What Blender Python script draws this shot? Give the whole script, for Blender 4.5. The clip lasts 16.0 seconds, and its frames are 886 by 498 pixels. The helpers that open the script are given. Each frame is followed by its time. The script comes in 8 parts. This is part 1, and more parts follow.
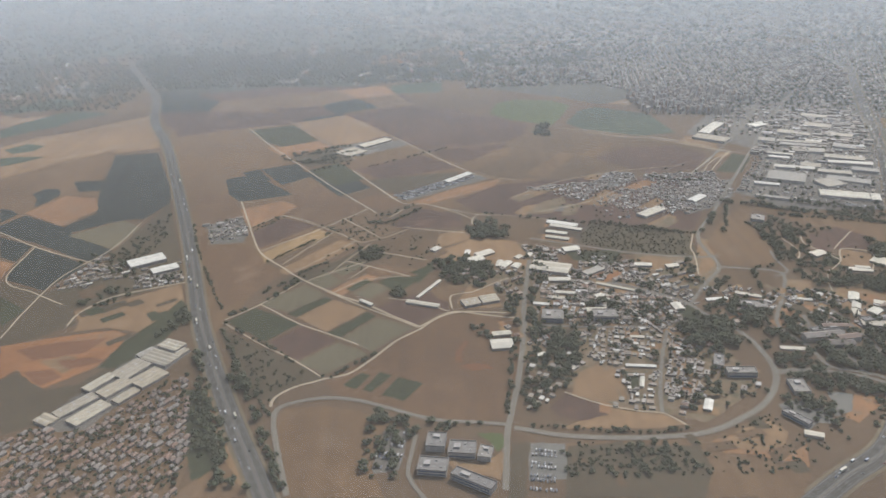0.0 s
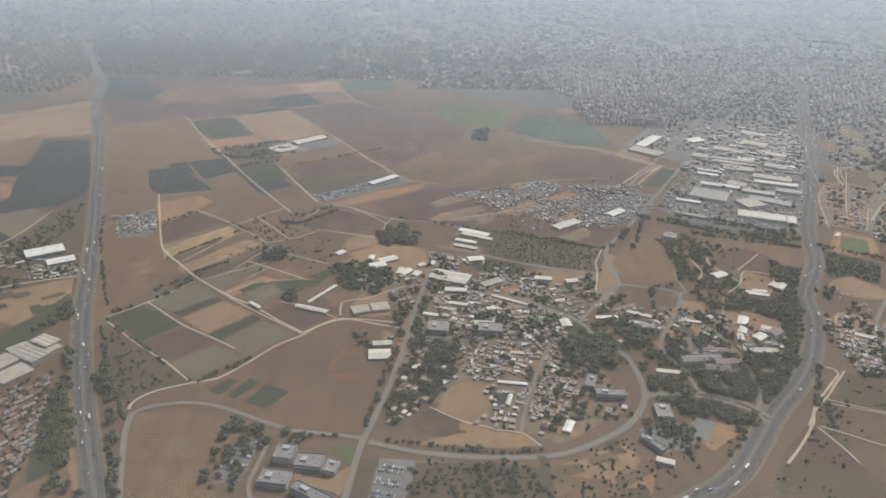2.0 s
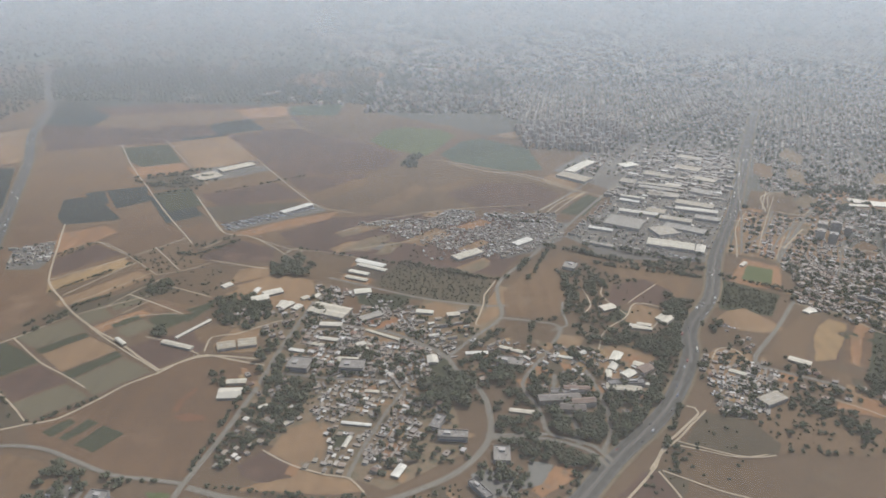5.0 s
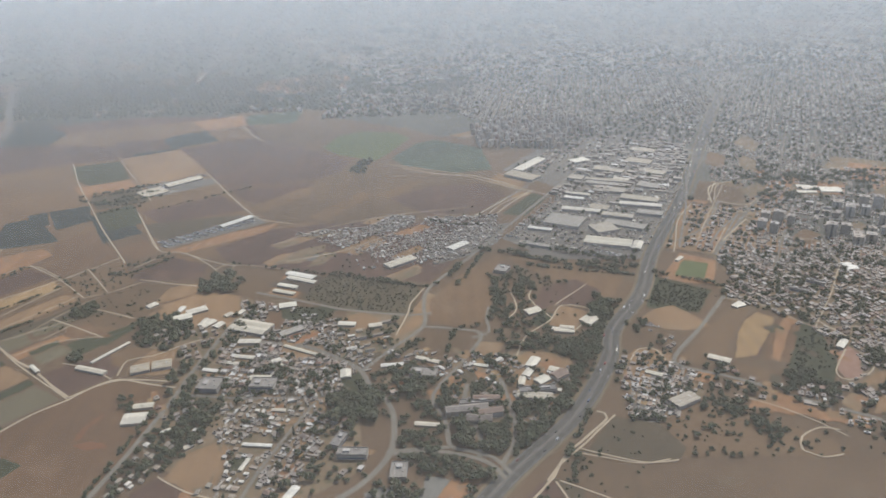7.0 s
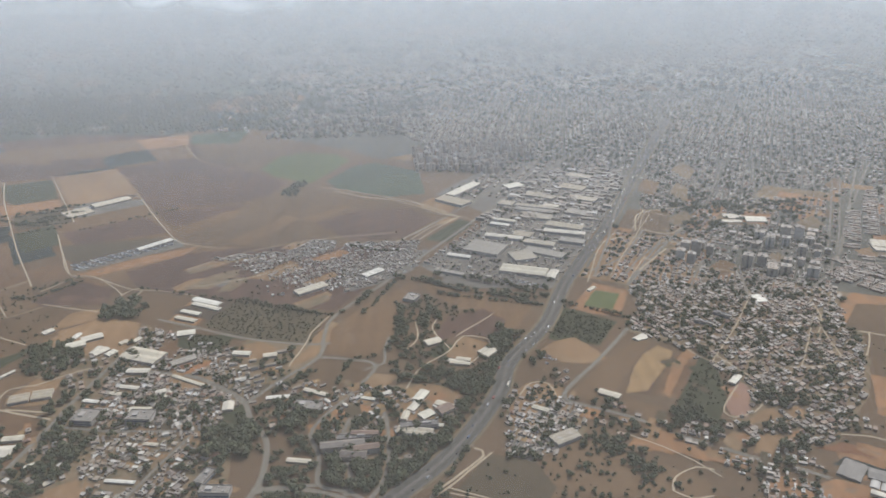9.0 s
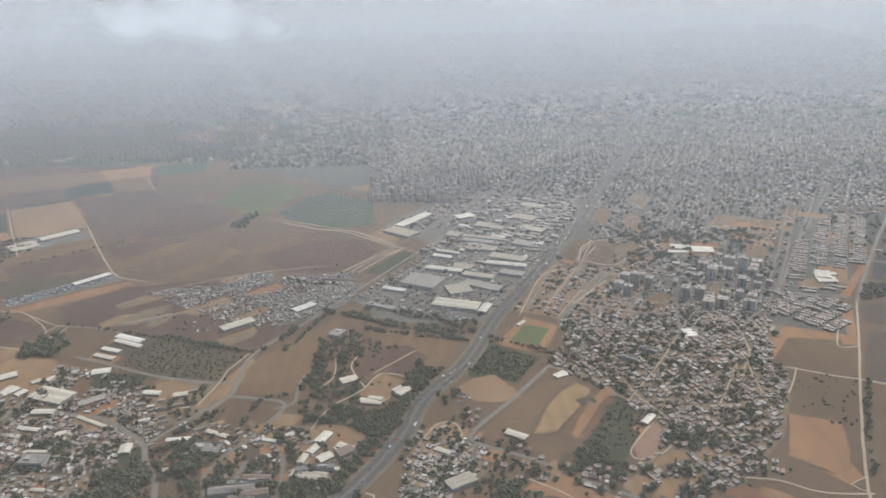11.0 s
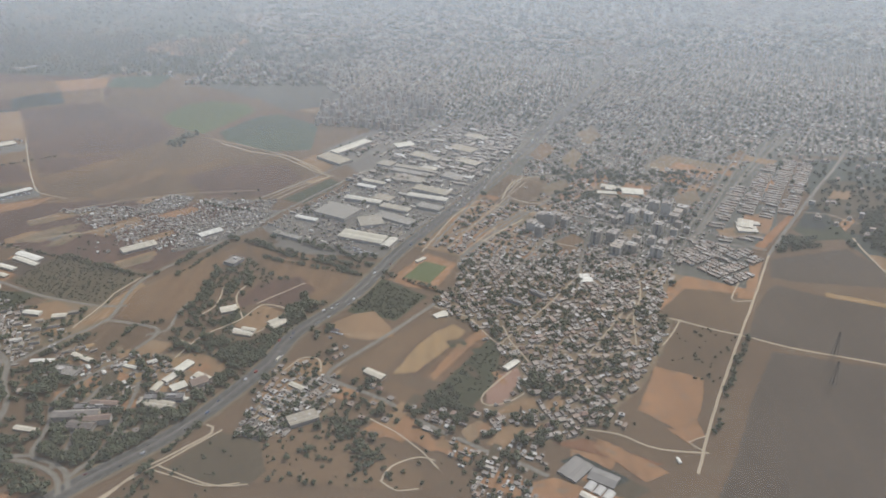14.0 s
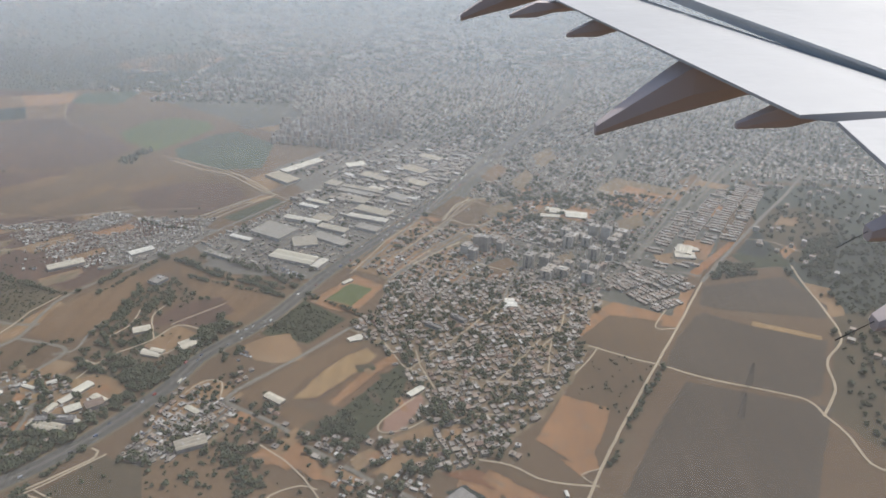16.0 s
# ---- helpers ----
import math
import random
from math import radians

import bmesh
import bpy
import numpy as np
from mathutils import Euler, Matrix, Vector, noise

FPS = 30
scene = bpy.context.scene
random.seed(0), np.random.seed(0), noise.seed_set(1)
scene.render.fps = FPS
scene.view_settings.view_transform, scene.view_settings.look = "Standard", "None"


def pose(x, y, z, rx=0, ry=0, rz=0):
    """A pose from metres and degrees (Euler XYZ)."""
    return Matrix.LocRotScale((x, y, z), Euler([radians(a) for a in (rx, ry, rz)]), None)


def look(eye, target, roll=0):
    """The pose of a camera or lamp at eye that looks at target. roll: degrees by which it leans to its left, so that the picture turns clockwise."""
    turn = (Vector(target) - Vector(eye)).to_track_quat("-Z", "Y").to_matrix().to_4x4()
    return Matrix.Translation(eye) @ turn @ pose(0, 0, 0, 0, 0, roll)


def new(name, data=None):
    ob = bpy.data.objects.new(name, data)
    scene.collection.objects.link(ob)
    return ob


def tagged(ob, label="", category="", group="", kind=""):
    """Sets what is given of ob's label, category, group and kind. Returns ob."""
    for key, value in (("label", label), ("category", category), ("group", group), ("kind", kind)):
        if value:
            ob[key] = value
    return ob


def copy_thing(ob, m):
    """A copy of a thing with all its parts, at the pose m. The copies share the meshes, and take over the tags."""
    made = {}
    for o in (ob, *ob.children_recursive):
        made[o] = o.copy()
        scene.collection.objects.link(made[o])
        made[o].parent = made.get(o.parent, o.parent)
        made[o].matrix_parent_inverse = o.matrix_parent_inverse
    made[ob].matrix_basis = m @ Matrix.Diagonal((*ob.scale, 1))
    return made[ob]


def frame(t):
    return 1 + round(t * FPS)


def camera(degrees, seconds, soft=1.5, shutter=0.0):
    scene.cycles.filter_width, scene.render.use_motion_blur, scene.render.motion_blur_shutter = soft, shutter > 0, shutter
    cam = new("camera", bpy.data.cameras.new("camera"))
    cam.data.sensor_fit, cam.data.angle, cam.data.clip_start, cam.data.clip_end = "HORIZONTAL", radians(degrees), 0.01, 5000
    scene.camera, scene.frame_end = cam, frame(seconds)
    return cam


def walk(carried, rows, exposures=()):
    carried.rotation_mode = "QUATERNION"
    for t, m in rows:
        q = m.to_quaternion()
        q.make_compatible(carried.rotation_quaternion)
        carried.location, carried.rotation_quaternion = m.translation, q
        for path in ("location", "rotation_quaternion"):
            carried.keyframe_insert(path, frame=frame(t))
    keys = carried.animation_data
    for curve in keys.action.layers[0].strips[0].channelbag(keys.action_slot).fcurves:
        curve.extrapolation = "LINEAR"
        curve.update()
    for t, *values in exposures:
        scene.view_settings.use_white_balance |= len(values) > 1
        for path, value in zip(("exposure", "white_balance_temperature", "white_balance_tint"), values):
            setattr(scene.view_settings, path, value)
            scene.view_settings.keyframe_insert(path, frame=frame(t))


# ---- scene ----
cam = camera(60.0, 16.0, soft=1.65)
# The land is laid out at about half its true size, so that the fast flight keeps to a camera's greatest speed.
PATH = [
    (0, (0.707, 0.933, 285.584), (0.719, 2.763, 284.777), -1.6),
    (0.5, (19.181, 2.124, 287.359), (19.204, 3.962, 286.572), -0.4),
    (1, (37.691, 4.694, 289.201), (37.71, 6.528, 288.405), -0.6),
    (1.5, (56.749, 6.949, 290.963), (56.788, 8.778, 290.155), 0.6),
    (2, (74.312, 9.027, 292.611), (74.361, 10.851, 291.792), 1.5),
    (2.5, (92.294, 11.554, 294.128), (92.341, 13.376, 293.304), 1.0),
    (3, (110.513, 14.262, 296.294), (110.551, 16.093, 295.491), 1.8),
    (3.5, (129.128, 16.634, 298.514), (129.126, 18.473, 297.728), 0.8),
    (4, (148.295, 18.588, 299.699), (148.314, 20.434, 298.93), 0.9),
    (4.2, (155.918, 19.341, 300.139), (155.941, 21.187, 299.372), 1.1),
    (6.5, (240.788, 30.671, 308.193), (240.788, 32.5, 307.385), -1.1),
    (7, (259.717, 33.475, 309.378), (259.716, 35.312, 308.589), -2.0),
    (7.5, (277.828, 36.086, 310.68), (277.835, 37.929, 309.903), -1.6),
    (8, (296.776, 38.959, 311.504), (296.779, 40.805, 310.733), -1.9),
    (8.5, (314.924, 41.395, 312.894), (314.937, 43.245, 312.135), -1.3),
    (9, (332.554, 43.956, 314.123), (332.59, 45.81, 313.373), -0.9),
    (9.5, (351.714, 46.848, 315.278), (351.756, 48.709, 314.547), -0.8),
    (10, (370.993, 49.596, 316.574), (371.039, 51.464, 315.861), -0.3),
    (10.2, (378.662, 50.968, 316.676), (378.702, 52.845, 315.984), -0.8),
    (12.3, (458.707, 60.526, 322.585), (458.7, 62.398, 321.882), -1.2),
    (12.5, (466.355, 61.739, 322.839), (466.34, 63.607, 322.124), -1.1),
    (13, (485.009, 64.791, 324.014), (484.968, 66.639, 323.252), -1.3),
    (13.5, (502.154, 67.819, 325.052), (502.125, 69.64, 324.226), -0.1),
    (14, (520.426, 70.933, 325.525), (520.39, 72.728, 324.643), 0.6),
    (14.5, (539.103, 74.396, 325.892), (539.049, 76.184, 324.996), 0.1),
    (15, (557.333, 77.308, 326.276), (557.281, 79.118, 325.427), 1.5),
    (15.5, (574.971, 79.656, 326.87), (574.916, 81.473, 326.036), 1.0),
    (16, (592.879, 82.126, 327.343), (592.826, 83.94, 326.502), 1.2),
]
walk(cam, [(t, look(eye, target, roll)) for t, eye, target, roll in PATH])

# ---- light ----
SUN_AZIMUTH, SUN_HEIGHT = 38.0, 48.0   # degrees east of straight ahead, degrees above the horizon
world = bpy.data.worlds.new("world")
scene.world = world
world.use_nodes = True
sky = world.node_tree.nodes.new("ShaderNodeTexSky")
sky.sky_type, sky.sun_disc = "NISHITA", False
sky.sun_elevation, sky.sun_rotation = radians(SUN_HEIGHT), radians(SUN_AZIMUTH)
sky.air_density, sky.dust_density = 1.0, 3.0
world.node_tree.links.new(sky.outputs[0], world.node_tree.nodes["Background"].inputs[0])
world.node_tree.nodes["Background"].inputs[1].default_value = 0.13
sun = new("sun", bpy.data.lights.new("sun", "SUN"))
sun.data.energy, sun.data.angle, sun.data.color = 3.4, radians(0.6), (1.0, 0.985, 0.945)
sun.matrix_basis = look((900 * math.sin(radians(SUN_AZIMUTH)), 900 * math.cos(radians(SUN_AZIMUTH)), 900 * math.tan(radians(SUN_HEIGHT))), (0, 0, 0))
scene.view_settings.exposure = -0.10

# ---- materials ----
MATS = {}


def nodes_of(name, rough=0.9, spec=0.2, metal=0.0):
    m = bpy.data.materials.new(name)
    m.use_nodes = True
    t = m.node_tree
    b = t.nodes["Principled BSDF"]
    b.inputs["Roughness"].default_value = rough
    b.inputs["Specular IOR Level"].default_value = spec
    b.inputs["Metallic"].default_value = metal
    MATS[name] = m
    return m, t, b


def add(t, kind, **values):
    n = t.nodes.new(kind)
    for key, value in values.items():
        n.inputs[key.replace("_", " ")].default_value = value
    return n


def place_of(t):
    return t.nodes.new("ShaderNodeNewGeometry").outputs["Position"]


def noise_of(t, scale, detail=4.0, rough=0.6, stretch=(1, 1, 1), turn=0.0):
    """Noise over the world's metres; scale: patches per metre."""
    mp = t.nodes.new("ShaderNodeMapping")
    mp.inputs["Scale"].default_value = stretch
    mp.inputs["Rotation"].default_value = (0, 0, turn)
    t.links.new(place_of(t), mp.inputs["Vector"])
    n = add(t, "ShaderNodeTexNoise", Scale=scale, Detail=detail, Roughness=rough)
    t.links.new(mp.outputs[0], n.inputs["Vector"])
    return n.outputs["Fac"]


def ramp(t, fac, *stops):
    r = t.nodes.new("ShaderNodeValToRGB")
    while len(r.color_ramp.elements) < len(stops):
        r.color_ramp.elements.new(0.5)
    for e, (at, c) in zip(r.color_ramp.elements, stops):
        e.position, e.color = at, (*c, 1)
    t.links.new(fac, r.inputs[0])
    return r.outputs["Color"]


def blend(t, fac, a, b, kind="MIX"):
    m = t.nodes.new("ShaderNodeMix")
    m.data_type, m.blend_type = "RGBA", kind
    for sock, value in ((m.inputs["Factor"], fac), (m.inputs["A"], a), (m.inputs["B"], b)):
        if isinstance(value, (int, float)):
            sock.default_value = value
        elif isinstance(value, tuple):
            sock.default_value = (*value, 1)
        else:
            t.links.new(value, sock)
    return m.outputs["Result"]


def relief(t, b, fac, height, dist=1.0):
    n = add(t, "ShaderNodeBump", Strength=height, Distance=dist)
    t.links.new(fac, n.inputs["Height"])
    t.links.new(n.outputs[0], b.inputs["Normal"])


def earth(name, c, spots=None, spot_share=0.5, furrow=0.0, turn=0.0, pitch=1.2, patch=0.012, weed=None, contrast=1.0):
    """Soil or crop of colour c: broad stains, fine grain, furrows along one way, and weeds or bare spots."""
    m, t, b = nodes_of(name)
    k = contrast
    c = (c[0] * 0.785, c[1] * 0.785, c[2] * 0.735)
    dark, light = tuple(v * (1 - 0.17 * k) for v in c), tuple(min(v * (1 + 0.14 * k), 1) for v in c)
    broad = ramp(t, noise_of(t, patch, 6, 0.62), (0.3, dark), (0.72, light))
    grain = ramp(t, noise_of(t, 0.35, 5, 0.7), (0.25, (0.84, 0.84, 0.84)), (0.8, (1.11, 1.11, 1.11)))
    col = blend(t, 1.0, broad, grain, "MULTIPLY")
    mottle = ramp(t, noise_of(t, 0.11, 8, 0.78), (0.32, (0.84, 0.84, 0.85)), (0.5, (1.0, 1.0, 1.0)), (0.72, (1.12, 1.11, 1.09)))
    col = blend(t, min(1.0, 0.85 * k), col, blend(t, 1.0, col, mottle, "MULTIPLY"))
    lines = ramp(t, noise_of(t, 0.03 * 12 / pitch, 3, 0.5, (1, 0.035, 1), turn), (0.32, (1 - furrow,) * 3), (0.68, (1 + furrow * 0.6,) * 3))
    col = blend(t, 1.0, col, lines, "MULTIPLY")
    if weed:
        cover = ramp(t, noise_of(t, 0.09, 6, 0.7), (spot_share, (0, 0, 0)), (spot_share + 0.12, (1, 1, 1)))
        col = blend(t, cover, col, weed)
    if spots:
        cover = ramp(t, noise_of(t, 0.022, 5, 0.6), (0.56, (0, 0, 0)), (0.76, (0.6, 0.6, 0.6)))
        col = blend(t, cover, col, spots)
    t.links.new(col, b.inputs["Base Color"])
    relief(t, b, noise_of(t, 0.6, 4), 0.5, 0.3)
    return m


earth("ground", (0.149, 0.100, 0.065), spots=(0.14, 0.115, 0.078), weed=(0.088, 0.074, 0.047), spot_share=0.6)
earth("brown", (0.145, 0.097, 0.061), furrow=0.13, turn=0.5, pitch=2.6, weed=(0.09, 0.08, 0.052), spot_share=0.62)
earth("tanred", (0.184, 0.116, 0.068), furrow=0.13, turn=-0.4, pitch=2.6, spots=(0.19, 0.14, 0.095))
earth("redbrown", (0.168, 0.102, 0.061), furrow=0.13, turn=0.2, pitch=2.6, spots=(0.25, 0.165, 0.105))
earth("purple", (0.116, 0.071, 0.056), furrow=0.14, turn=-0.9, pitch=2.6, spots=(0.18, 0.115, 0.08))
earth("umber", (0.096, 0.074, 0.058), furrow=0.10, turn=-0.9, pitch=2.6, contrast=0.7)
earth("tan", (0.295, 0.188, 0.110), furrow=0.13, turn=-0.5, pitch=2.6, spots=(0.25, 0.19, 0.12))
earth("orange", (0.336, 0.183, 0.099), furrow=0.13, turn=-0.5, pitch=2.6, spots=(0.20, 0.145, 0.095), weed=(0.17, 0.125, 0.085), spot_share=0.55)
earth("gold", (0.342, 0.227, 0.121), furrow=0.13, turn=-0.6, pitch=2.6, spots=(0.29, 0.18, 0.10))
earth("redsoil", (0.350, 0.165, 0.078), spots=(0.26, 0.15, 0.09), contrast=1.2)
earth("redclay", (0.233, 0.114, 0.065), contrast=1.2)
earth("pink", (0.330, 0.200, 0.155))
earth("darkfield", (0.038, 0.047, 0.044), furrow=0.12, turn=0.9, contrast=0.7)
earth("darkgreen", (0.058, 0.064, 0.036), furrow=0.10, turn=-0.6, weed=(0.11, 0.095, 0.055), spot_share=0.62)
earth("darkgrass", (0.070, 0.092, 0.066), furrow=0.08, turn=-0.3)
earth("brightgreen", (0.105, 0.128, 0.052), furrow=0.06, turn=-0.3, contrast=0.6)
earth("greygreen", (0.165, 0.143, 0.096), furrow=0.16, turn=0.65, contrast=0.6)
earth("scrub", (0.104, 0.081, 0.054), weed=(0.075, 0.066, 0.042), spot_share=0.56)
earth("tanscrub", (0.178, 0.116, 0.071), weed=(0.105, 0.082, 0.052), spot_share=0.58)
earth("orchardsoil", (0.115, 0.094, 0.062), furrow=0.25, turn=0.15, pitch=2.0)
earth("asphaltgrey", (0.200, 0.195, 0.185), furrow=0.03)
earth("townsoil", (0.225, 0.165, 0.110), weed=(0.105, 0.092, 0.055), spot_share=0.5, spots=(0.31, 0.22, 0.14), contrast=1.3)
earth("workyard", (0.175, 0.163, 0.150), spots=(0.28, 0.24, 0.195), weed=(0.135, 0.125, 0.11), spot_share=0.5)
earth("townland", (0.125, 0.122, 0.108), spots=(0.13, 0.12, 0.085), weed=(0.17, 0.15, 0.12), spot_share=0.62)
earth("farland", (0.068, 0.076, 0.066), spots=(0.070, 0.080, 0.055), weed=(0.13, 0.12, 0.095), spot_share=0.62)
earth("path", (0.470, 0.385, 0.290), contrast=0.9, weed=(0.27, 0.21, 0.15), spot_share=0.6)
earth("asphalt", (0.104, 0.099, 0.094), furrow=0.10, contrast=0.5)
earth("old_asphalt", (0.225, 0.205, 0.180), contrast=0.5)
earth("verge", (0.205, 0.165, 0.115), weed=(0.10, 0.095, 0.06), spot_share=0.55)


def painted(name, *colours, rough=0.7, spec=0.3, metal=0.0, island=False, stain=0.25):
    """Paint, plaster or sheet metal: each piece takes one of the colours by chance, with stains and grain."""
    m, t, b = nodes_of(name, rough, spec, metal)
    if island:
        pick = t.nodes.new("ShaderNodeNewGeometry").outputs["Random Per Island"]
    else:
        pick = t.nodes.new("ShaderNodeObjectInfo").outputs["Random"]
    n = len(colours)
    col = ramp(t, pick, *[(i / n, c) for i, c in enumerate(colours)])
    for nd in t.nodes:
        if nd.type == "VALTORGB":
            nd.color_ramp.interpolation = "CONSTANT"
    dirt = ramp(t, noise_of(t, 0.25, 5, 0.7), (0.3, (1 - stain,) * 3), (0.7, (1.08,) * 3))
    streak = ramp(t, noise_of(t, 1.2, 3, 0.6, (1, 1, 0.2)), (0.3, (1 - stain * 0.6,) * 3), (0.75, (1.04,) * 3))
    col = blend(t, 1.0, blend(t, 1.0, col, dirt, "MULTIPLY"), streak, "MULTIPLY")
    t.links.new(col, b.inputs["Base Color"])
    relief(t, b, noise_of(t, 2.0, 3), 0.2, 0.1)
    return m


painted("plaster", (0.46, 0.42, 0.36), (0.40, 0.36, 0.31), (0.54, 0.51, 0.46), (0.36, 0.33, 0.29), (0.44, 0.38, 0.31), (0.33, 0.30, 0.27))
painted("flat_roof", (0.32, 0.275, 0.225), (0.25, 0.21, 0.175), (0.29, 0.215, 0.16), (0.66, 0.645, 0.61), (0.23, 0.195, 0.16), (0.31, 0.265, 0.215), (0.28, 0.21, 0.16), (0.37, 0.33, 0.28), (0.24, 0.21, 0.18), (0.42, 0.39, 0.35), (0.27, 0.235, 0.20), (0.74, 0.73, 0.70), (0.68, 0.66, 0.61), (0.62, 0.59, 0.53))
painted("tar_roof", (0.235, 0.225, 0.21), (0.26, 0.245, 0.225), (0.215, 0.205, 0.195), (0.29, 0.27, 0.24), stain=0.35)
painted("tiles", (0.255, 0.185, 0.145), (0.235, 0.185, 0.155), (0.275, 0.195, 0.15), (0.22, 0.19, 0.165), (0.265, 0.17, 0.125), (0.28, 0.25, 0.22), stain=0.35)
painted("sheet_roof", (0.36, 0.315, 0.25), (0.29, 0.25, 0.20), (0.25, 0.215, 0.17), (0.58, 0.55, 0.48), (0.31, 0.25, 0.19), (0.23, 0.20, 0.165), (0.33, 0.28, 0.215), (0.27, 0.245, 0.195), (0.32, 0.27, 0.21), (0.66, 0.63, 0.56), rough=0.7)
painted("white_sheet", (0.68, 0.65, 0.54), (0.56, 0.52, 0.41), (0.72, 0.70, 0.62), (0.58, 0.53, 0.42), (0.64, 0.60, 0.50), rough=0.55, stain=0.3)
painted("beige_sheet", (0.45, 0.40, 0.30), (0.39, 0.35, 0.275), (0.49, 0.44, 0.34), (0.36, 0.335, 0.285), (0.43, 0.375, 0.28), rough=0.6, stain=0.3)
painted("grey_sheet", (0.36, 0.35, 0.33), (0.28, 0.275, 0.265), (0.44, 0.42, 0.39), rough=0.6)
painted("concrete", (0.40, 0.385, 0.36), (0.44, 0.415, 0.38), (0.37, 0.355, 0.335), (0.47, 0.45, 0.42))
painted("dark_glass", (0.05, 0.06, 0.075), (0.07, 0.08, 0.09), rough=0.15, spec=0.6, stain=0.1)
painted("blue_glass", (0.10, 0.13, 0.19), (0.12, 0.15, 0.20), rough=0.2, spec=0.6, stain=0.1)
painted("net_film", (0.50, 0.49, 0.45), (0.44, 0.43, 0.40), rough=0.5)
painted("car_paint", (0.75, 0.75, 0.75), (0.8, 0.8, 0.8), (0.42, 0.43, 0.45), (0.06, 0.06, 0.065), (0.30, 0.05, 0.04), (0.70, 0.70, 0.68), (0.10, 0.14, 0.24), rough=0.3, spec=0.5, stain=0.05)
painted("car_mix", (0.60, 0.60, 0.60), (0.20, 0.20, 0.21), (0.06, 0.06, 0.065), (0.34, 0.34, 0.35), (0.10, 0.12, 0.16), (0.45, 0.45, 0.44), rough=0.4, island=True, stain=0.05)
painted("steel", (0.07, 0.07, 0.07), (0.09, 0.09, 0.09), rough=0.6)
painted("rubber", (0.03, 0.03, 0.03))
painted("marking", (0.25, 0.25, 0.245))
painted("wing_paint", (0.52, 0.525, 0.53), (0.53, 0.535, 0.54), rough=0.45, spec=0.4, stain=0.04)
# Wing paint with a warm tint that imitates light bounced off the ground.
painted("fairing_bounce_tint", (0.60, 0.51, 0.48), (0.62, 0.53, 0.50), rough=0.5, spec=0.35, stain=0.04)
painted("town_mix", (0.36, 0.325, 0.28), (0.29, 0.25, 0.21), (0.33, 0.285, 0.235), (0.25, 0.215, 0.185), (0.34, 0.28, 0.225), (0.27, 0.195, 0.15), (0.30, 0.265, 0.225), (0.46, 0.44, 0.405), (0.26, 0.225, 0.195), (0.36, 0.33, 0.29), (0.28, 0.24, 0.205), (0.31, 0.235, 0.18), island=True)
painted("shed_mix", (0.33, 0.30, 0.26), (0.27, 0.24, 0.21), (0.42, 0.40, 0.36), (0.24, 0.21, 0.185), (0.31, 0.26, 0.21), (0.40, 0.365, 0.315), (0.25, 0.22, 0.19), (0.35, 0.31, 0.265), (0.28, 0.245, 0.21), (0.30, 0.255, 0.21), (0.58, 0.565, 0.52), island=True)
painted("tile_mix", (0.25, 0.165, 0.125), (0.24, 0.175, 0.14), (0.30, 0.265, 0.225), (0.28, 0.18, 0.135), (0.23, 0.185, 0.155), island=True)
painted("timber", (0.10, 0.075, 0.05), (0.13, 0.10, 0.07))
painted("leaves", (0.059, 0.074, 0.035), (0.072, 0.088, 0.040), (0.050, 0.066, 0.033), (0.090, 0.098, 0.049), (0.065, 0.076, 0.041), (0.081, 0.083, 0.044), island=True, stain=0.4)
painted("cypress_leaves", (0.036, 0.045, 0.028), (0.044, 0.052, 0.032), island=True, stain=0.4)

# ---- building blocks ----
def mesh_of(name, bm, *materials):
    me = bpy.data.meshes.new(name)
    bm.to_mesh(me)
    bm.free()
    for m in materials:
        me.materials.append(MATS[m])
    return me


def part(name, bm, material, parent=None, label=""):
    ob = new(name, mesh_of(name, bm, material))
    ob.parent = parent
    return tagged(ob, label)


def box(bm, x, y, z, sx, sy, sz, turn=0.0, taper=1.0):
    """A box that stands on z, with its middle at x, y."""
    c, s = math.cos(turn), math.sin(turn)
    v = []
    for k, f in ((0, 1.0), (1, taper)):
        for a, b in ((-1, -1), (1, -1), (1, 1), (-1, 1)):
            px, py = a * sx / 2 * f, b * sy / 2 * f
            v.append(bm.verts.new((x + c * px - s * py, y + s * px + c * py, z + k * sz)))
    for f in ((3, 2, 1, 0), (4, 5, 6, 7), (0, 1, 5, 4), (1, 2, 6, 5), (2, 3, 7, 6), (3, 0, 4, 7)):
        bm.faces.new([v[i] for i in f])


def gable(bm, x, y, z, sx, sy, rise, eave=0.12, hip=0.0):
    """A pitched roof with its ridge along x; hip draws in the ridge's ends."""
    hx, hy = sx / 2, sy / 2
    lo = [bm.verts.new((x + a * hx, y + b * hy, z + d)) for d in (0, eave) for a, b in ((-1, -1), (1, -1), (1, 1), (-1, 1))]
    r = [bm.verts.new((x + a * (hx - hip), y, z + eave + rise)) for a in (-1, 1)]
    for f in ((3, 2, 1, 0), (0, 1, 5, 4), (1, 2, 6, 5), (2, 3, 7, 6), (3, 0, 4, 7)):
        bm.faces.new([lo[i] for i in f])
    bm.faces.new((lo[4], lo[5], r[1], r[0]))
    bm.faces.new((lo[6], lo[7], r[0], r[1]))
    bm.faces.new((lo[5], lo[6], r[1]))
    bm.faces.new((lo[7], lo[4], r[0]))


def inside(x, y, pts):
    hit = False
    for (ax, ay), (bx, by) in zip(pts, pts[1:] + pts[:1]):
        if (ay > y) != (by > y) and x < (bx - ax) * (y - ay) / (by - ay) + ax:
            hit = not hit
    return hit


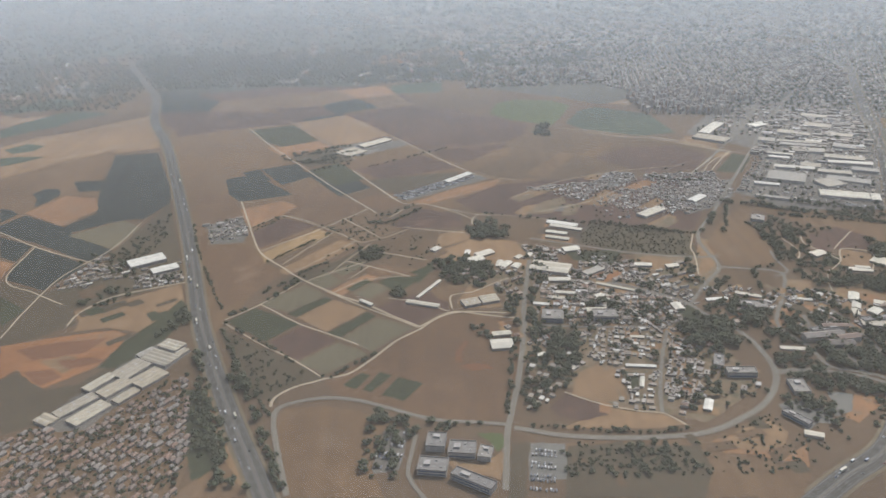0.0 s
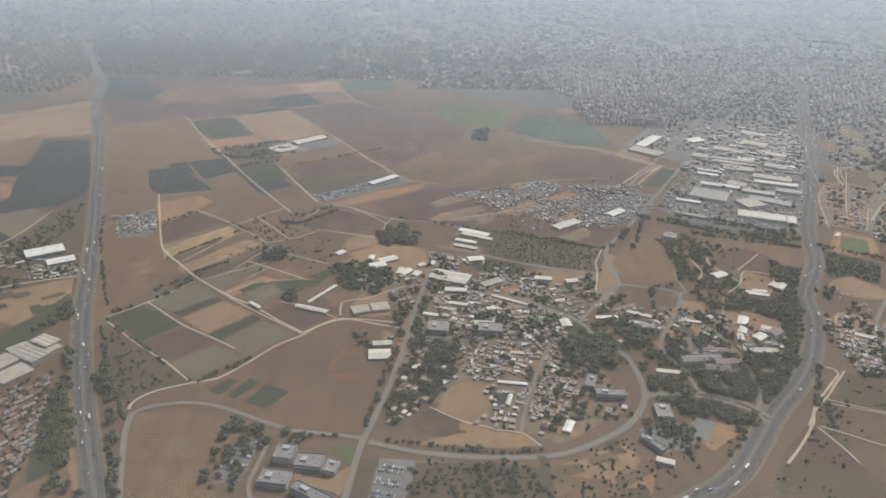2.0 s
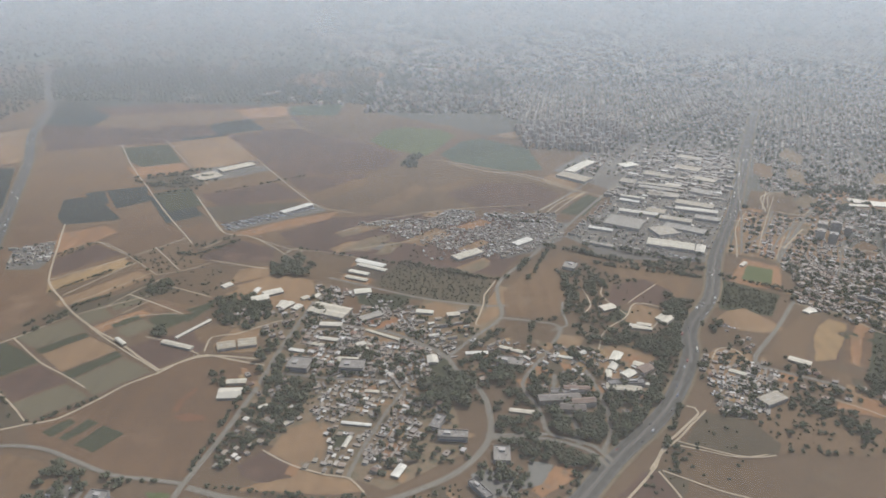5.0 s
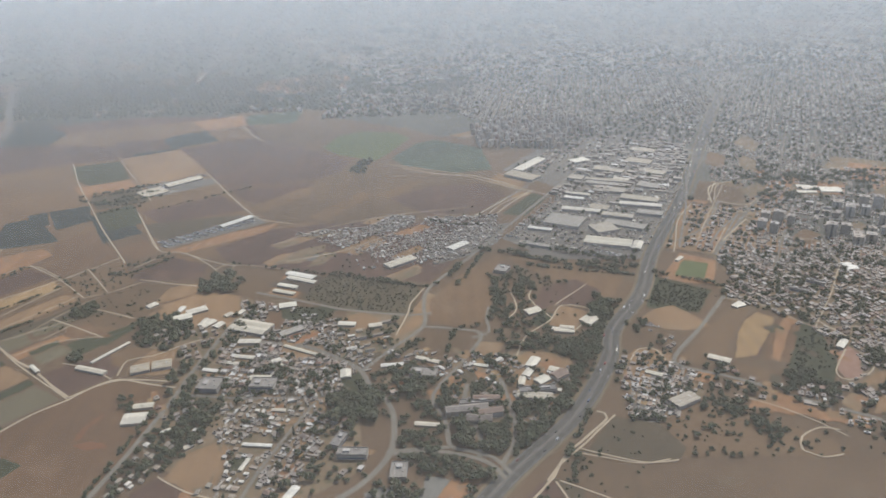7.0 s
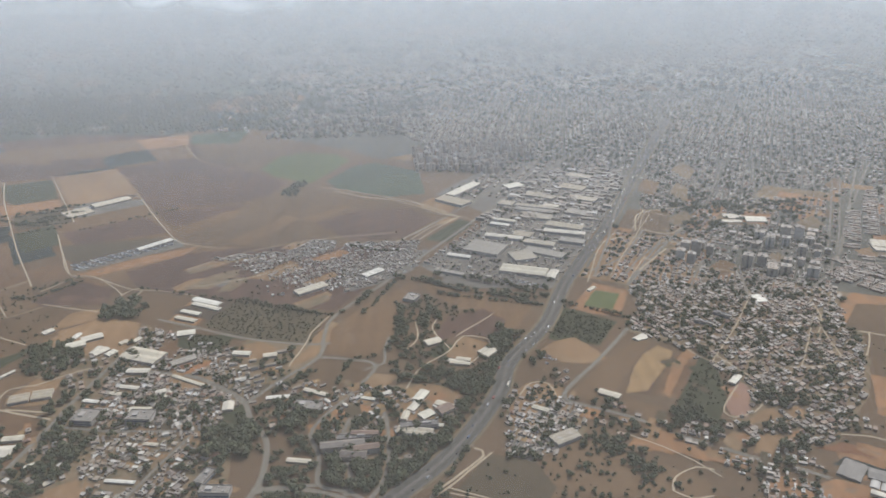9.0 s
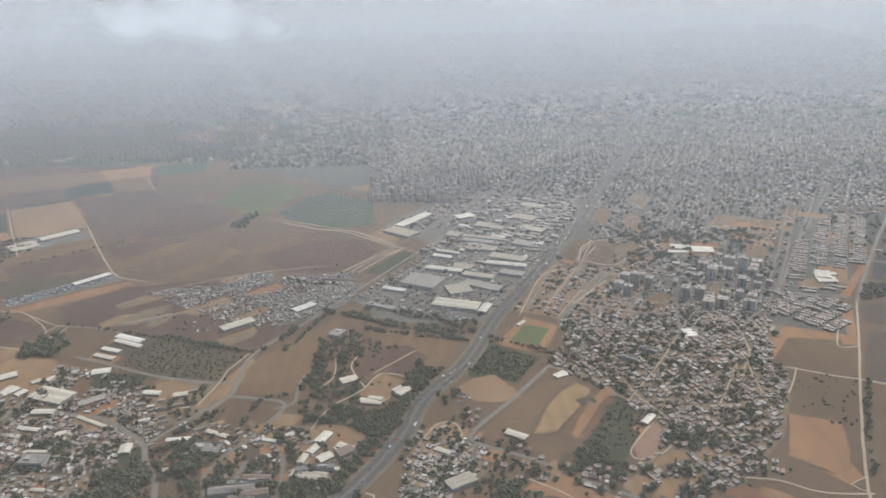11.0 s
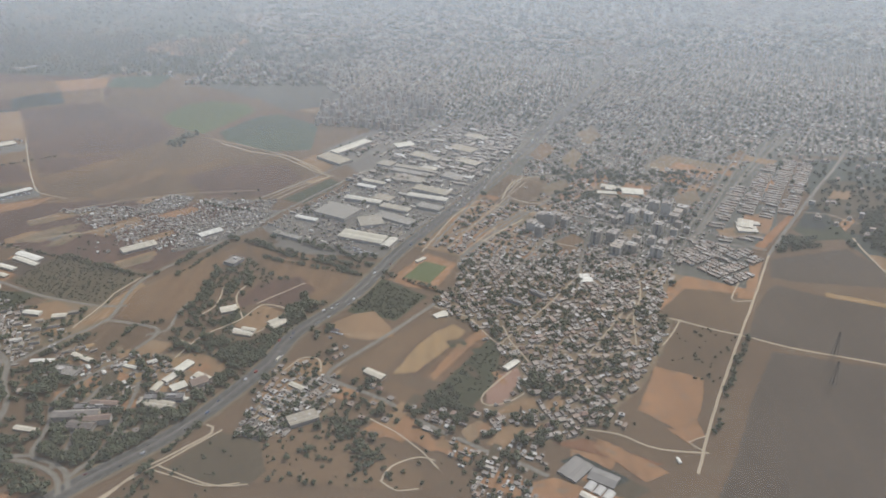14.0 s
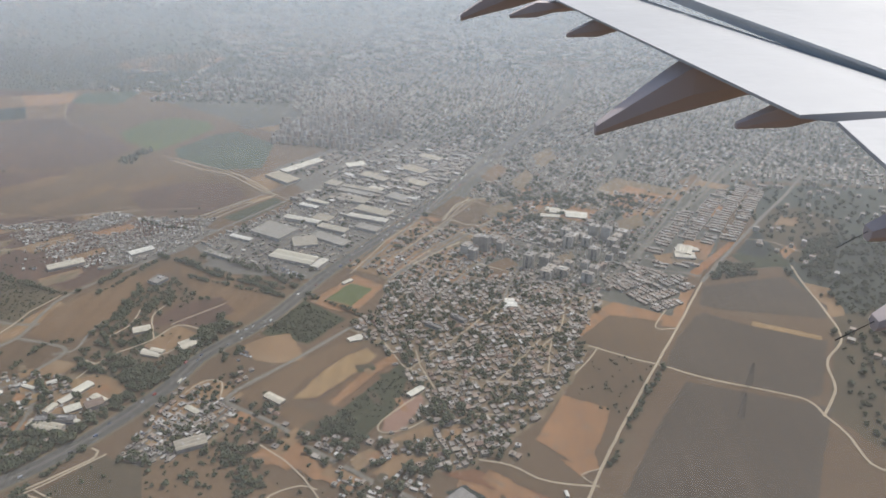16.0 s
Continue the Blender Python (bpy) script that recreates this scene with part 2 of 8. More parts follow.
def smooth_line(pts, step):
    """Points along a curve that glides through pts."""
    p = [Vector((*q, 0)) for q in pts]
    p = [2 * p[0] - p[1], *p, 2 * p[-1] - p[-2]]
    out = []
    for a, b, c, d in zip(p, p[1:], p[2:], p[3:]):
        n = max(2, int((c - b).length / step))
        for i in range(n):
            u = i / n
            out.append(0.5 * (2 * b + (c - a) * u + (2 * a - 5 * b + 4 * c - d) * u * u + (3 * b - a - 3 * c + d) * u ** 3))
    out.append(p[-2])
    return out


# ---- ground ----
bm = bmesh.new()
bmesh.ops.create_grid(bm, x_segments=60, y_segments=60, size=4500)
bmesh.ops.translate(bm, verts=bm.verts, vec=(200, 2600, 0))
ground = new("ground", mesh_of("ground", bm, "ground"))
tagged(ground, "dry brown plain with patches of low scrub", "ground", kind="structure")

FIELD_WORDS = {
    "brown": "dull brown dry field", "tanred": "reddish tan harvested field", "redbrown": "red-brown bare ploughed field",
    "purple": "dark purplish-brown ploughed field", "umber": "dark umber ploughed field", "tan": "pale tan stubble field", "orange": "bare orange sandy soil",
    "gold": "golden stubble strip", "redsoil": "freshly dug orange-red earth", "redclay": "dark red freshly dug clay", "pink": "pinkish cleared building plot", "darkfield": "very dark green crop field", "darkgreen": "dark green crop field in rows",
    "darkgrass": "dull blue-green crop field", "brightgreen": "fresh green watered grass", "greygreen": "grey-green crop field with pale rows",
    "scrub": "brown field with dark low scrub", "tanscrub": "tan sandy ground dotted with bushes", "orchardsoil": "orchard ground between rows of young trees",
    "townland": "grey streets and yards of a dense town", "farland": "hazy distant country of groves and fields", "townsoil": "dusty ground between village houses", "workyard": "worn grey yards of the industrial zone",
    "asphaltgrey": "worn grey asphalt car park"}
fields_made = 0


def field(name, colour, *pts):
    """One plot of land with slightly uneven edges, laid over the plain."""
    global fields_made
    fields_made += 1
    bm = bmesh.new()
    ring = []
    for (ax, ay), (bx, by) in zip(pts, pts[1:] + pts[:1]):
        n = max(2, min(60, int(math.hypot(bx - ax, by - ay) / 2.5)))
        for i in range(n):
            u = i / n
            x, y = ax + (bx - ax) * u, ay + (by - ay) * u
            w = 1.1 if i else 0.4
            ring.append((x + w * (noise.noise((x * 0.11, y * 0.11, 3)) + 0.9 * noise.noise((x * 0.4, y * 0.4, 5))),
                         y + w * (noise.noise((x * 0.11, y * 0.11, 8)) + 0.9 * noise.noise((x * 0.4, y * 0.4, 9)))))
    bm.faces.new([bm.verts.new((x, y, 0.03 + 0.0006 * fields_made)) for x, y in ring])
    bmesh.ops.triangulate(bm, faces=bm.faces)
    for f in bm.faces:
        if f.normal.z < 0:
            f.normal_flip()
    ob = new(name, mesh_of(name, bm, colour))
    return tagged(ob, FIELD_WORDS[colour], name.replace("_", " "), kind="structure")


ROADS = []
field("town_ground", "townland", (570, 1010), (900, 1030), (1500, 1000), (1500, 1720), (60, 1720), (60, 1350), (330, 1330), (350, 1130), (430, 1110), (620, 1220))
field("far_country", "farland", (-1200, 1400), (-480, 1420), (60, 1420), (60, 1720), (-300, 1780), (-1200, 1790))
field("grove_ground", "farland", (930, 540), (1600, 480), (1600, 1010), (960, 1015), (900, 830))
field("far_country", "farland", (-2600, 1760), (-900, 1760), (-300, 1620), (300, 1600), (1200, 1640), (3200, 1700), (4000, 6500), (-3600, 6500))
strips_made = 0


def strip(bm, line, left, right, z):
    """A flat ribbon beside a line, from left to right of it in metres."""
    row = []
    for i, p in enumerate(line):
        d = (line[min(i + 1, len(line) - 1)] - line[max(i - 1, 0)]).normalized()
        s = Vector((d.y, -d.x, 0))
        row.append([bm.verts.new(p + s * k + Vector((0, 0, z))) for k in (left, right)])
    for (a, b), (c, d) in zip(row, row[1:]):
        bm.faces.new((a, b, d, c))


def kerbed(bm, line, half, z):
    """A road body with a low edge on both sides."""
    strip(bm, line, -half, half, z)
    strip(bm, line, -half - 0.25, -half, z - 0.1)
    strip(bm, line, half, half + 0.25, z - 0.1)


def road(kind, width, *pts):
    global strips_made
    strips_made += 1
    line = smooth_line(pts, 6)
    ROADS.append((line, width / 2))
    z = 0.36 + 0.0012 * strips_made
    bm = bmesh.new()
    if kind == "highway":
        kerbed(bm, line, width / 2, z)
        ob = tagged(new("road", mesh_of("road", bm, "asphalt")), "wide grey dual-carriageway motorway with a median", "road", kind="structure")
        for name, left, right, dz, mat, words in (
                ("median", -0.3, 0.3, 0.25, "old_asphalt", "pale concrete median barrier strip"),
                ("shoulder", -width / 2 - 2.2, -width / 2, -0.1, "verge", "sandy road shoulder"),
                ("shoulder", width / 2, width / 2 + 2.2, -0.1, "verge", "sandy road shoulder")):
            b2 = bmesh.new()
            strip(b2, line, left, right, z + dz)
            part(name, b2, mat, ob, words)
        for off in (-width / 2 + 0.7, width / 2 - 0.7, -1.0, 1.0):
            b2 = bmesh.new()
            strip(b2, line, off - 0.12, off + 0.12, z + 0.03)
            part("edge_line", b2, "marking", ob, "white painted edge line")
        for off in (-width * 0.21, -width * 0.34, width * 0.21, width * 0.34):
            b2 = bmesh.new()
            fine = smooth_line(pts, 3)
            for i in range(0, len(fine) - 1, 3):
                strip(b2, fine[i:i + 2], off - 0.09, off + 0.09, z + 0.03)
            tagged(part("lane_dash", b2, "marking", ob, "white dashed lane marking"), kind="stuff")
    elif kind == "road":
        kerbed(bm, line, width / 2, z)
        ob = tagged(new("road", mesh_of("road", bm, "old_asphalt")), "narrow grey asphalt road with pale edges", "road", kind="structure")
        if width >= 5:
            b2 = bmesh.new()
            strip(b2, line, -0.1, 0.1, z + 0.03)
            part("centre_line", b2, "marking", ob, "faded white centre line")
    else:
        strip(bm, line, -width * 0.48, width * 0.48, z)
        for v in bm.verts:
            v.co.x += 0.5 * noise.noise((v.co.x * 0.1, v.co.y * 0.1, 1))
            v.co.y += 0.5 * noise.noise((v.co.x * 0.1, v.co.y * 0.1, 5))
        ob = tagged(new("dirt_track", mesh_of("dirt_track", bm, "path")), "pale sandy dirt track across the fields", "track", kind="structure")
    return ob


def clear_of_roads(x, y, gap):
    for line, half in ROADS:
        for i in range(0, len(line), 1):
            p = line[i]
            if abs(p.x - x) < half + gap + 3 and abs(p.y - y) < half + gap + 3:
                q = line[min(i + 1, len(line) - 1)]
                d = q - p
                u = max(0, min(1, ((x - p.x) * d.x + (y - p.y) * d.y) / max(d.length_squared, 1e-6)))
                if math.hypot(p.x + d.x * u - x, p.y + d.y * u - y) < half + gap:
                    return False
    return True


# plots of land, the larger first
field("scrub_plain", "brown", (-173, 334), (-883, 1741), (-655, 1788), (-109, 333))
field("plain", "tanred", (-169, 501), (-398, 1134), (-57, 1312), (66, 1034), (124, 845), (-31, 708), (-148, 595))
field("plain", "purple", (-398, 1134), (-500, 1346), (-149, 1428), (32, 1195), (13, 1006), (-110, 1139), (-231, 1189))
field("car_park", "asphaltgrey", (50, 364), (71, 363), (68, 332), (46, 332))
field("scrub_field", "tanscrub", (71, 363), (156, 364), (202, 386), (199, 331), (70, 332))
field("dirt_yard", "orange", (156, 360), (192, 375), (184, 331), (165, 331))
field("orchard", "orchardsoil", (141, 665), (150, 705), (237, 665), (231, 613), (157, 627))
field("lawn", "brightgreen", (473, 685), (492, 711), (514, 700), (497, 662), (489, 661))
field("dirt_yard", "orange", (460, 670), (492, 724), (521, 703), (502, 651), (478, 658))
field("lawn", "brightgreen", (473, 675), (491, 707), (512, 697), (497, 664))
field("field", "scrub", (271, 341), (338, 427), (360, 427), (307, 330))
field("field", "orange", (595, 452), (630, 456), (608, 418), (591, 429))
field("dirt_yard", "tan", (478, 739), (540, 862), (612, 840), (571, 747), (520, 723))
field("dirt_yard", "brown", (550, 890), (589, 938), (638, 924), (623, 875))
field("dirt_yard", "orange", (722, 908), (804, 1017), (854, 965), (832, 922))
field("field", "orange", (590, 983), (639, 1082), (686, 1078), (627, 936))
field("field", "umber", (754, 594), (802, 675), (843, 651), (895, 635), (858, 556), (846, 552), (772, 578))
field("field", "orange", (762, 650), (795, 731), (810, 726), (775, 647))
field("dirt_yard", "tan", (914, 740), (936, 730), (929, 676), (914, 675))
field("field", "darkgreen", (863, 798), (926, 817), (917, 776), (875, 767))
field("field", "scrub", (919, 676), (973, 700), (875, 494), (863, 517), (854, 532))
field("village_ground", "townsoil", (501, 624), (522, 667), (521, 716), (491, 745), (548, 880), (623, 875), (687, 871), (748, 831), (720, 639), (652, 516), (596, 455), (544, 463), (540, 493), (570, 528), (553, 565), (536, 596))
field("village_ground", "townsoil", (70, 595), (126, 601), (191, 554), (184, 501), (198, 469), (207, 415), (159, 378), (140, 387), (99, 392), (110, 435), (99, 485), (70, 485))
field("village_ground", "townsoil", (11, 645), (83, 657), (125, 591), (91, 546), (57, 548), (13, 579))
field("village_ground", "tanscrub", (-265, 380), (-253, 395), (-226, 390), (-197, 426), (-175, 455), (-159, 411), (-148, 366), (-145, 324), (-239, 328))
field("village_ground", "townsoil", (279, 541), (348, 554), (355, 515), (337, 463), (288, 426), (254, 473))
field("village_ground", "workyard", (338, 720), (366, 794), (407, 929), (342, 1015), (412, 1125), (630, 1228), (564, 1014), (475, 737), (458, 712))
field("village_ground", "workyard", (214, 783), (244, 845), (323, 849), (312, 777), (271, 730), (238, 725))
field("village_ground", "workyard", (-258, 399), (-205, 500), (-179, 480), (-219, 391), (-236, 389))
field("village_ground", "townsoil", (36, 489), (55, 552), (166, 589), (195, 538), (191, 482), (201, 415), (71, 420))
field("village_ground", "townsoil", (166, 589), (177, 626), (245, 617), (230, 560), (195, 538))
field("village_ground", "townsoil", (388, 460), (383, 536), (419, 541), (440, 485), (415, 456))
field("village_ground", "townland", (487, 744), (620, 1135), (951, 1044), (845, 790), (806, 743), (775, 666), (716, 692), (637, 755), (538, 754))
field("village_ground", "tan", (484, 738), (548, 880), (623, 875), (646, 829), (591, 719), (529, 716))
field("yard", "workyard", (-41, 342), (-35, 381), (-21, 380), (-25, 344))
field("yard", "darkfield", (586, 440), (599, 447), (627, 425), (614, 417))
field("yard", "scrub", (614, 417), (627, 425), (637, 417), (619, 404))
field("yard", "tan", (230, 621), (245, 655), (256, 646), (241, 607))
field("yard", "tan", (397, 529), (415, 544), (435, 504), (407, 503))
field("yard", "tan", (761, 962), (794, 1004), (855, 982), (844, 955), (786, 967))
field("yard", "tan", (557, 860), (595, 937), (629, 927), (599, 836))
field("yard", "orange", (617, 1019), (637, 1047), (638, 1007), (618, 985))
field("yard", "orange", (653, 952), (672, 991), (675, 963), (659, 943))
field("yard", "orange", (771, 901), (796, 915), (792, 885), (772, 879))
field("yard", "gold", (697, 904), (728, 912), (738, 900), (715, 881), (697, 882))
field("yard", "orange", (611, 729), (629, 748), (637, 740), (618, 718))
field("yard", "orange", (506, 750), (550, 778), (583, 763), (544, 727), (512, 726))
field("yard", "tan", (556, 778), (579, 800), (587, 780), (567, 763))
field("orchard", "orchardsoil", (129, 653), (149, 702), (238, 663), (230, 611), (173, 629))
field("plot", "darkgreen", (329, 591), (341, 615), (352, 604), (343, 582))
field("yard", "tan", (220, 530), (228, 540), (241, 533), (237, 526))
field("yard", "tan", (395, 534), (406, 546), (416, 533), (421, 517), (414, 506), (396, 519))
field("yard", "tan", (1, 630), (13, 646), (33, 639), (19, 621))
field("yard", "tan", (92, 520), (87, 543), (107, 550), (120, 526), (113, 519))
field("yard", "tan", (136, 510), (139, 533), (164, 539), (170, 523), (153, 506))
field("field", "darkfield", (871, 803), (909, 861), (936, 869), (928, 827), (894, 793))
field("field", "scrub", (913, 873), (957, 935), (990, 936), (1018, 902), (953, 766), (916, 791))
field("yard", "tan", (937, 882), (956, 910), (976, 904), (959, 879))
field("yard", "orange", (919, 812), (940, 835), (938, 817), (916, 791))
field("yard", "tan", (397, 528), (410, 547), (427, 534), (422, 516), (400, 519))
field("field", "brown", (490, 528), (512, 559), (516, 558), (493, 524))
field("yard", "tan", (475, 506), (484, 515), (493, 510), (486, 499))
field("yard", "orange", (575, 474), (587, 478), (584, 468), (572, 464))
field("yard", "workyard", (405, 512), (407, 533), (422, 537), (431, 517), (423, 504))
field("yard", "workyard", (380, 458), (387, 475), (402, 473), (407, 465), (396, 451))
field("yard", "tan", (318, 969), (338, 1001), (365, 957), (358, 932))
field("yard", "tan", (338, 906), (355, 924), (370, 918), (352, 898))
field("field", "darkgreen", (327, 849), (370, 916), (386, 899), (353, 840))
field("yard", "tan", (268, 1201), (298, 1238), (335, 1223), (306, 1184))
field("car_park", "asphaltgrey", (208, 392), (226, 397), (240, 386), (231, 373), (214, 378))
field("dirt_yard", "orange", (243, 379), (261, 403), (279, 403), (269, 389), (248, 373))
field("dirt_yard", "orange", (170, 335), (175, 347), (190, 342), (209, 356), (201, 335))
field("field", "brown", (334, 427), (385, 409), (367, 376), (321, 401))
field("field", "purple", (292, 374), (313, 396), (321, 398), (329, 369), (334, 351))
field("field", "scrub", (277, 349), (289, 371), (336, 349), (347, 340), (344, 335), (272, 335))
field("yard", "tan", (109, 559), (121, 575), (163, 564), (162, 541), (129, 539))
field("yard", "tan", (129, 592), (140, 600), (160, 594), (154, 582))

field("field", "tan", (-603, 1043), (-576, 1086), (-527, 1124), (-450, 1207), (-397, 1084), (-375, 1019), (-430, 998), (-478, 970), (-530, 899))
field("field", "darkgrass", (-651, 1138), (-632, 1204), (-605, 1245), (-537, 1260), (-518, 1234), (-561, 1185), (-573, 1152), (-598, 1132), (-628, 1092))
field("field", "tan", (-702, 1238), (-654, 1214), (-617, 1231), (-628, 1196), (-662, 1159))
field("field", "darkgrass", (-721, 1275), (-704, 1297), (-663, 1355), (-601, 1325), (-603, 1284), (-659, 1263), (-697, 1245))
field("field", "tanred", (-590, 1299), (-490, 1307), (-461, 1231), (-518, 1234), (-591, 1255))
field("field", "darkgrass", (-591, 1030), (-572, 1059), (-543, 1047), (-546, 1020), (-571, 1010))
field("field", "darkgrass", (-576, 990), (-556, 995), (-517, 991), (-536, 968), (-556, 951))
field("field", "tanred", (-528, 894), (-488, 958), (-432, 1014), (-416, 951), (-397, 865), (-363, 781), (-383, 734), (-439, 773), (-450, 742))
field("field", "darkfield", (-422, 987), (-368, 994), (-310, 854), (-295, 810), (-306, 754), (-339, 741), (-368, 781), (-388, 851))
field("field", "darkfield", (-433, 881), (-396, 882), (-387, 845), (-411, 843))
field("field", "darkfield", (-463, 838), (-456, 857), (-439, 855), (-428, 835), (-432, 811), (-440, 796), (-450, 824))
field("field", "orange", (-441, 777), (-421, 830), (-381, 818), (-365, 784), (-384, 737))
field("field", "darkfield", (-476, 794), (-462, 789), (-447, 774), (-454, 750))
field("field", "darkfield", (-450, 742), (-437, 770), (-383, 734), (-361, 711), (-306, 668), (-310, 658), (-316, 641), (-393, 694), (-439, 720))
field("field", "darkfield", (-381, 732), (-362, 770), (-343, 774), (-301, 824), (-291, 795), (-304, 749), (-327, 748), (-369, 715))
field("field", "darkfield", (-434, 711), (-390, 685), (-388, 649), (-408, 660))
field("field", "darkfield", (-386, 682), (-318, 637), (-334, 586), (-379, 611), (-386, 645))
field("field", "greygreen", (-366, 709), (-324, 746), (-299, 725), (-308, 672))
field("field", "orange", (-404, 652), (-388, 645), (-384, 612))
field("field", "scrub", (-298, 722), (-292, 795), (-244, 669), (-218, 595), (-254, 574), (-304, 623), (-304, 671))
field("field", "scrub", (-382, 608), (-332, 583), (-301, 621), (-273, 598), (-254, 574), (-294, 551), (-281, 525), (-304, 505), (-325, 496))
field("field", "darkgreen", (-367, 578), (-334, 553), (-335, 542), (-339, 524))
field("dirt_yard", "tan", (-292, 547), (-251, 570), (-220, 591), (-207, 558), (-216, 534), (-225, 509), (-255, 519), (-278, 514), (-280, 529))
field("dirt_yard", "redsoil", (-324, 495), (-288, 506), (-248, 514), (-235, 507), (-234, 493), (-241, 462), (-252, 452), (-268, 436), (-296, 462), (-302, 450))
field("dirt_yard", "orange", (-274, 503), (-248, 513), (-237, 508), (-244, 492), (-270, 485))
field("dirt_yard", "tan", (-285, 472), (-268, 479), (-248, 470), (-261, 455))
field("field", "scrub", (-301, 449), (-294, 458), (-264, 435), (-244, 442), (-233, 462), (-225, 458), (-254, 397), (-269, 387))
field("scrub_strip", "darkgreen", (-210, 563), (-195, 533), (-205, 497), (-226, 460), (-239, 461), (-234, 497), (-220, 526))
field("field", "tan", (-265, 378), (-249, 374), (-237, 363), (-247, 356), (-252, 353))
field("scrub_strip", "darkgreen", (-169, 431), (-158, 430), (-144, 399), (-127, 370), (-128, 345), (-140, 341), (-155, 377))
field("verge", "tan", (-157, 430), (-149, 430), (-118, 365), (-106, 331), (-110, 326), (-117, 340), (-132, 370))
field("field", "tanred", (-148, 327), (-138, 341), (-125, 357), (-112, 335), (-108, 326))
field("field", "purple", (-434, 1213), (-408, 1202), (-258, 1210), (-188, 1220), (-94, 1164), (-177, 1136), (-274, 1114), (-364, 1072))
field("field", "tanred", (-360, 1222), (-370, 1295), (-166, 1357), (-107, 1372), (-65, 1320), (-43, 1214), (-112, 1177), (-239, 1200))
field("field", "darkfield", (-177, 1246), (-148, 1275), (-114, 1262), (-97, 1213), (-147, 1178))
field("field", "darkfield", (-211, 1193), (-174, 1222), (-138, 1173), (-194, 1138))
field("field", "tanred", (-361, 1065), (-268, 1107), (-168, 915), (-229, 905), (-250, 890), (-271, 821), (-305, 917))
field("field", "darkgreen", (-268, 1095), (-208, 1120), (-161, 1032), (-205, 1006), (-233, 1031))
field("field", "orange", (-226, 1003), (-205, 1006), (-158, 1026), (-138, 994), (-195, 956))
field("field", "darkfield", (-234, 897), (-216, 908), (-193, 863), (-215, 853))
field("field", "darkfield", (-214, 908), (-171, 927), (-160, 896), (-142, 879), (-178, 845))
field("field", "darkfield", (-249, 872), (-231, 883), (-196, 859), (-159, 811), (-214, 792), (-232, 817))
field("field", "redbrown", (-271, 821), (-232, 816), (-209, 771), (-197, 734), (-237, 731), (-256, 771))
field("field", "orange", (-209, 767), (-168, 792), (-149, 773), (-165, 741), (-182, 712), (-190, 721))
field("field", "tanred", (-213, 789), (-162, 811), (-149, 773), (-168, 792), (-207, 769))
field("field", "redbrown", (-161, 809), (-130, 837), (-112, 851), (-72, 766), (-102, 726), (-120, 714), (-159, 744), (-149, 773))
field("field", "darkfield", (-153, 880), (-111, 898), (-85, 843), (-73, 828), (-107, 801), (-140, 858))
field("field", "brown", (-107, 801), (-71, 828), (-50, 789), (-71, 773), (-80, 777))
field("field", "redbrown", (-245, 729), (-234, 729), (-220, 674), (-178, 666), (-175, 663), (-162, 642), (-135, 600), (-149, 577), (-173, 541), (-195, 593), (-233, 695))
field("yard", "workyard", (-233, 725), (-217, 739), (-200, 744), (-185, 699), (-186, 678), (-216, 675))
field("field", "purple", (-182, 701), (-157, 739), (-122, 716), (-167, 663))
field("field", "gold", (-164, 650), (-117, 708), (-104, 691), (-155, 629))
field("field", "brown", (-155, 628), (-104, 691), (-94, 679), (-141, 614))
field("field", "tan", (-140, 613), (-93, 677), (-76, 664), (-108, 621), (-132, 602))
field("field", "tanscrub", (-116, 712), (-76, 758), (-36, 697), (-72, 668))
field("field", "brown", (-72, 766), (-50, 789), (-16, 761), (-42, 721), (-48, 716))
field("field", "purple", (-47, 711), (-16, 756), (24, 733), (27, 701), (-32, 700))
field("field", "brown", (-71, 665), (-34, 692), (19, 685), (-13, 664), (-8, 628), (-38, 634), (-50, 654))
field("field", "tanred", (-43, 631), (-8, 626), (-12, 597), (-37, 606))
field("field", "darkgreen", (-15, 608), (-3, 623), (-5, 602), (-17, 578), (-34, 595))
field("field", "scrub", (-136, 594), (-118, 604), (-98, 620), (-71, 656), (-44, 638), (-68, 618), (-99, 606), (-113, 587))
field("field", "greygreen", (-111, 587), (-98, 607), (-80, 587), (-96, 573))
field("field", "greygreen", (-91, 607), (-76, 625), (-66, 614), (-83, 597))
field("field", "orange", (-92, 566), (-75, 588), (-61, 599), (-42, 610), (-41, 604), (-80, 559))
field("field", "redbrown", (-65, 613), (-47, 619), (-17, 594), (-37, 588), (-59, 597))
field("field", "darkgreen", (-52, 583), (-37, 596), (-18, 583), (-33, 563))
field("field", "greygreen", (-70, 564), (-55, 582), (-40, 570), (-57, 553))
field("field", "darkgreen", (-77, 572), (-62, 591), (-55, 584), (-72, 567))
field("field", "brown", (-56, 551), (-38, 567), (-26, 559), (-43, 541))
field("yard", "purple", (-35, 551), (2, 567), (8, 534), (-18, 508), (-50, 538))
field("field", "darkgreen", (-164, 522), (-146, 543), (-107, 516), (-128, 490))
field("field", "purple", (-125, 488), (-105, 511), (-75, 489), (-101, 464))
field("field", "greygreen", (-100, 461), (-74, 486), (-51, 469), (-79, 444))
field("field", "greygreen", (-145, 551), (-112, 582), (-92, 562), (-120, 534))
field("field", "darkgreen", (-119, 532), (-102, 551), (-91, 560), (-86, 554), (-111, 526))
field("field", "tan", (-110, 525), (-85, 553), (-57, 533), (-85, 502))
field("field", "darkgreen", (-84, 500), (-56, 531), (-49, 524), (-73, 493))
field("field", "greygreen", (-72, 491), (-48, 521), (-20, 503), (-50, 472))
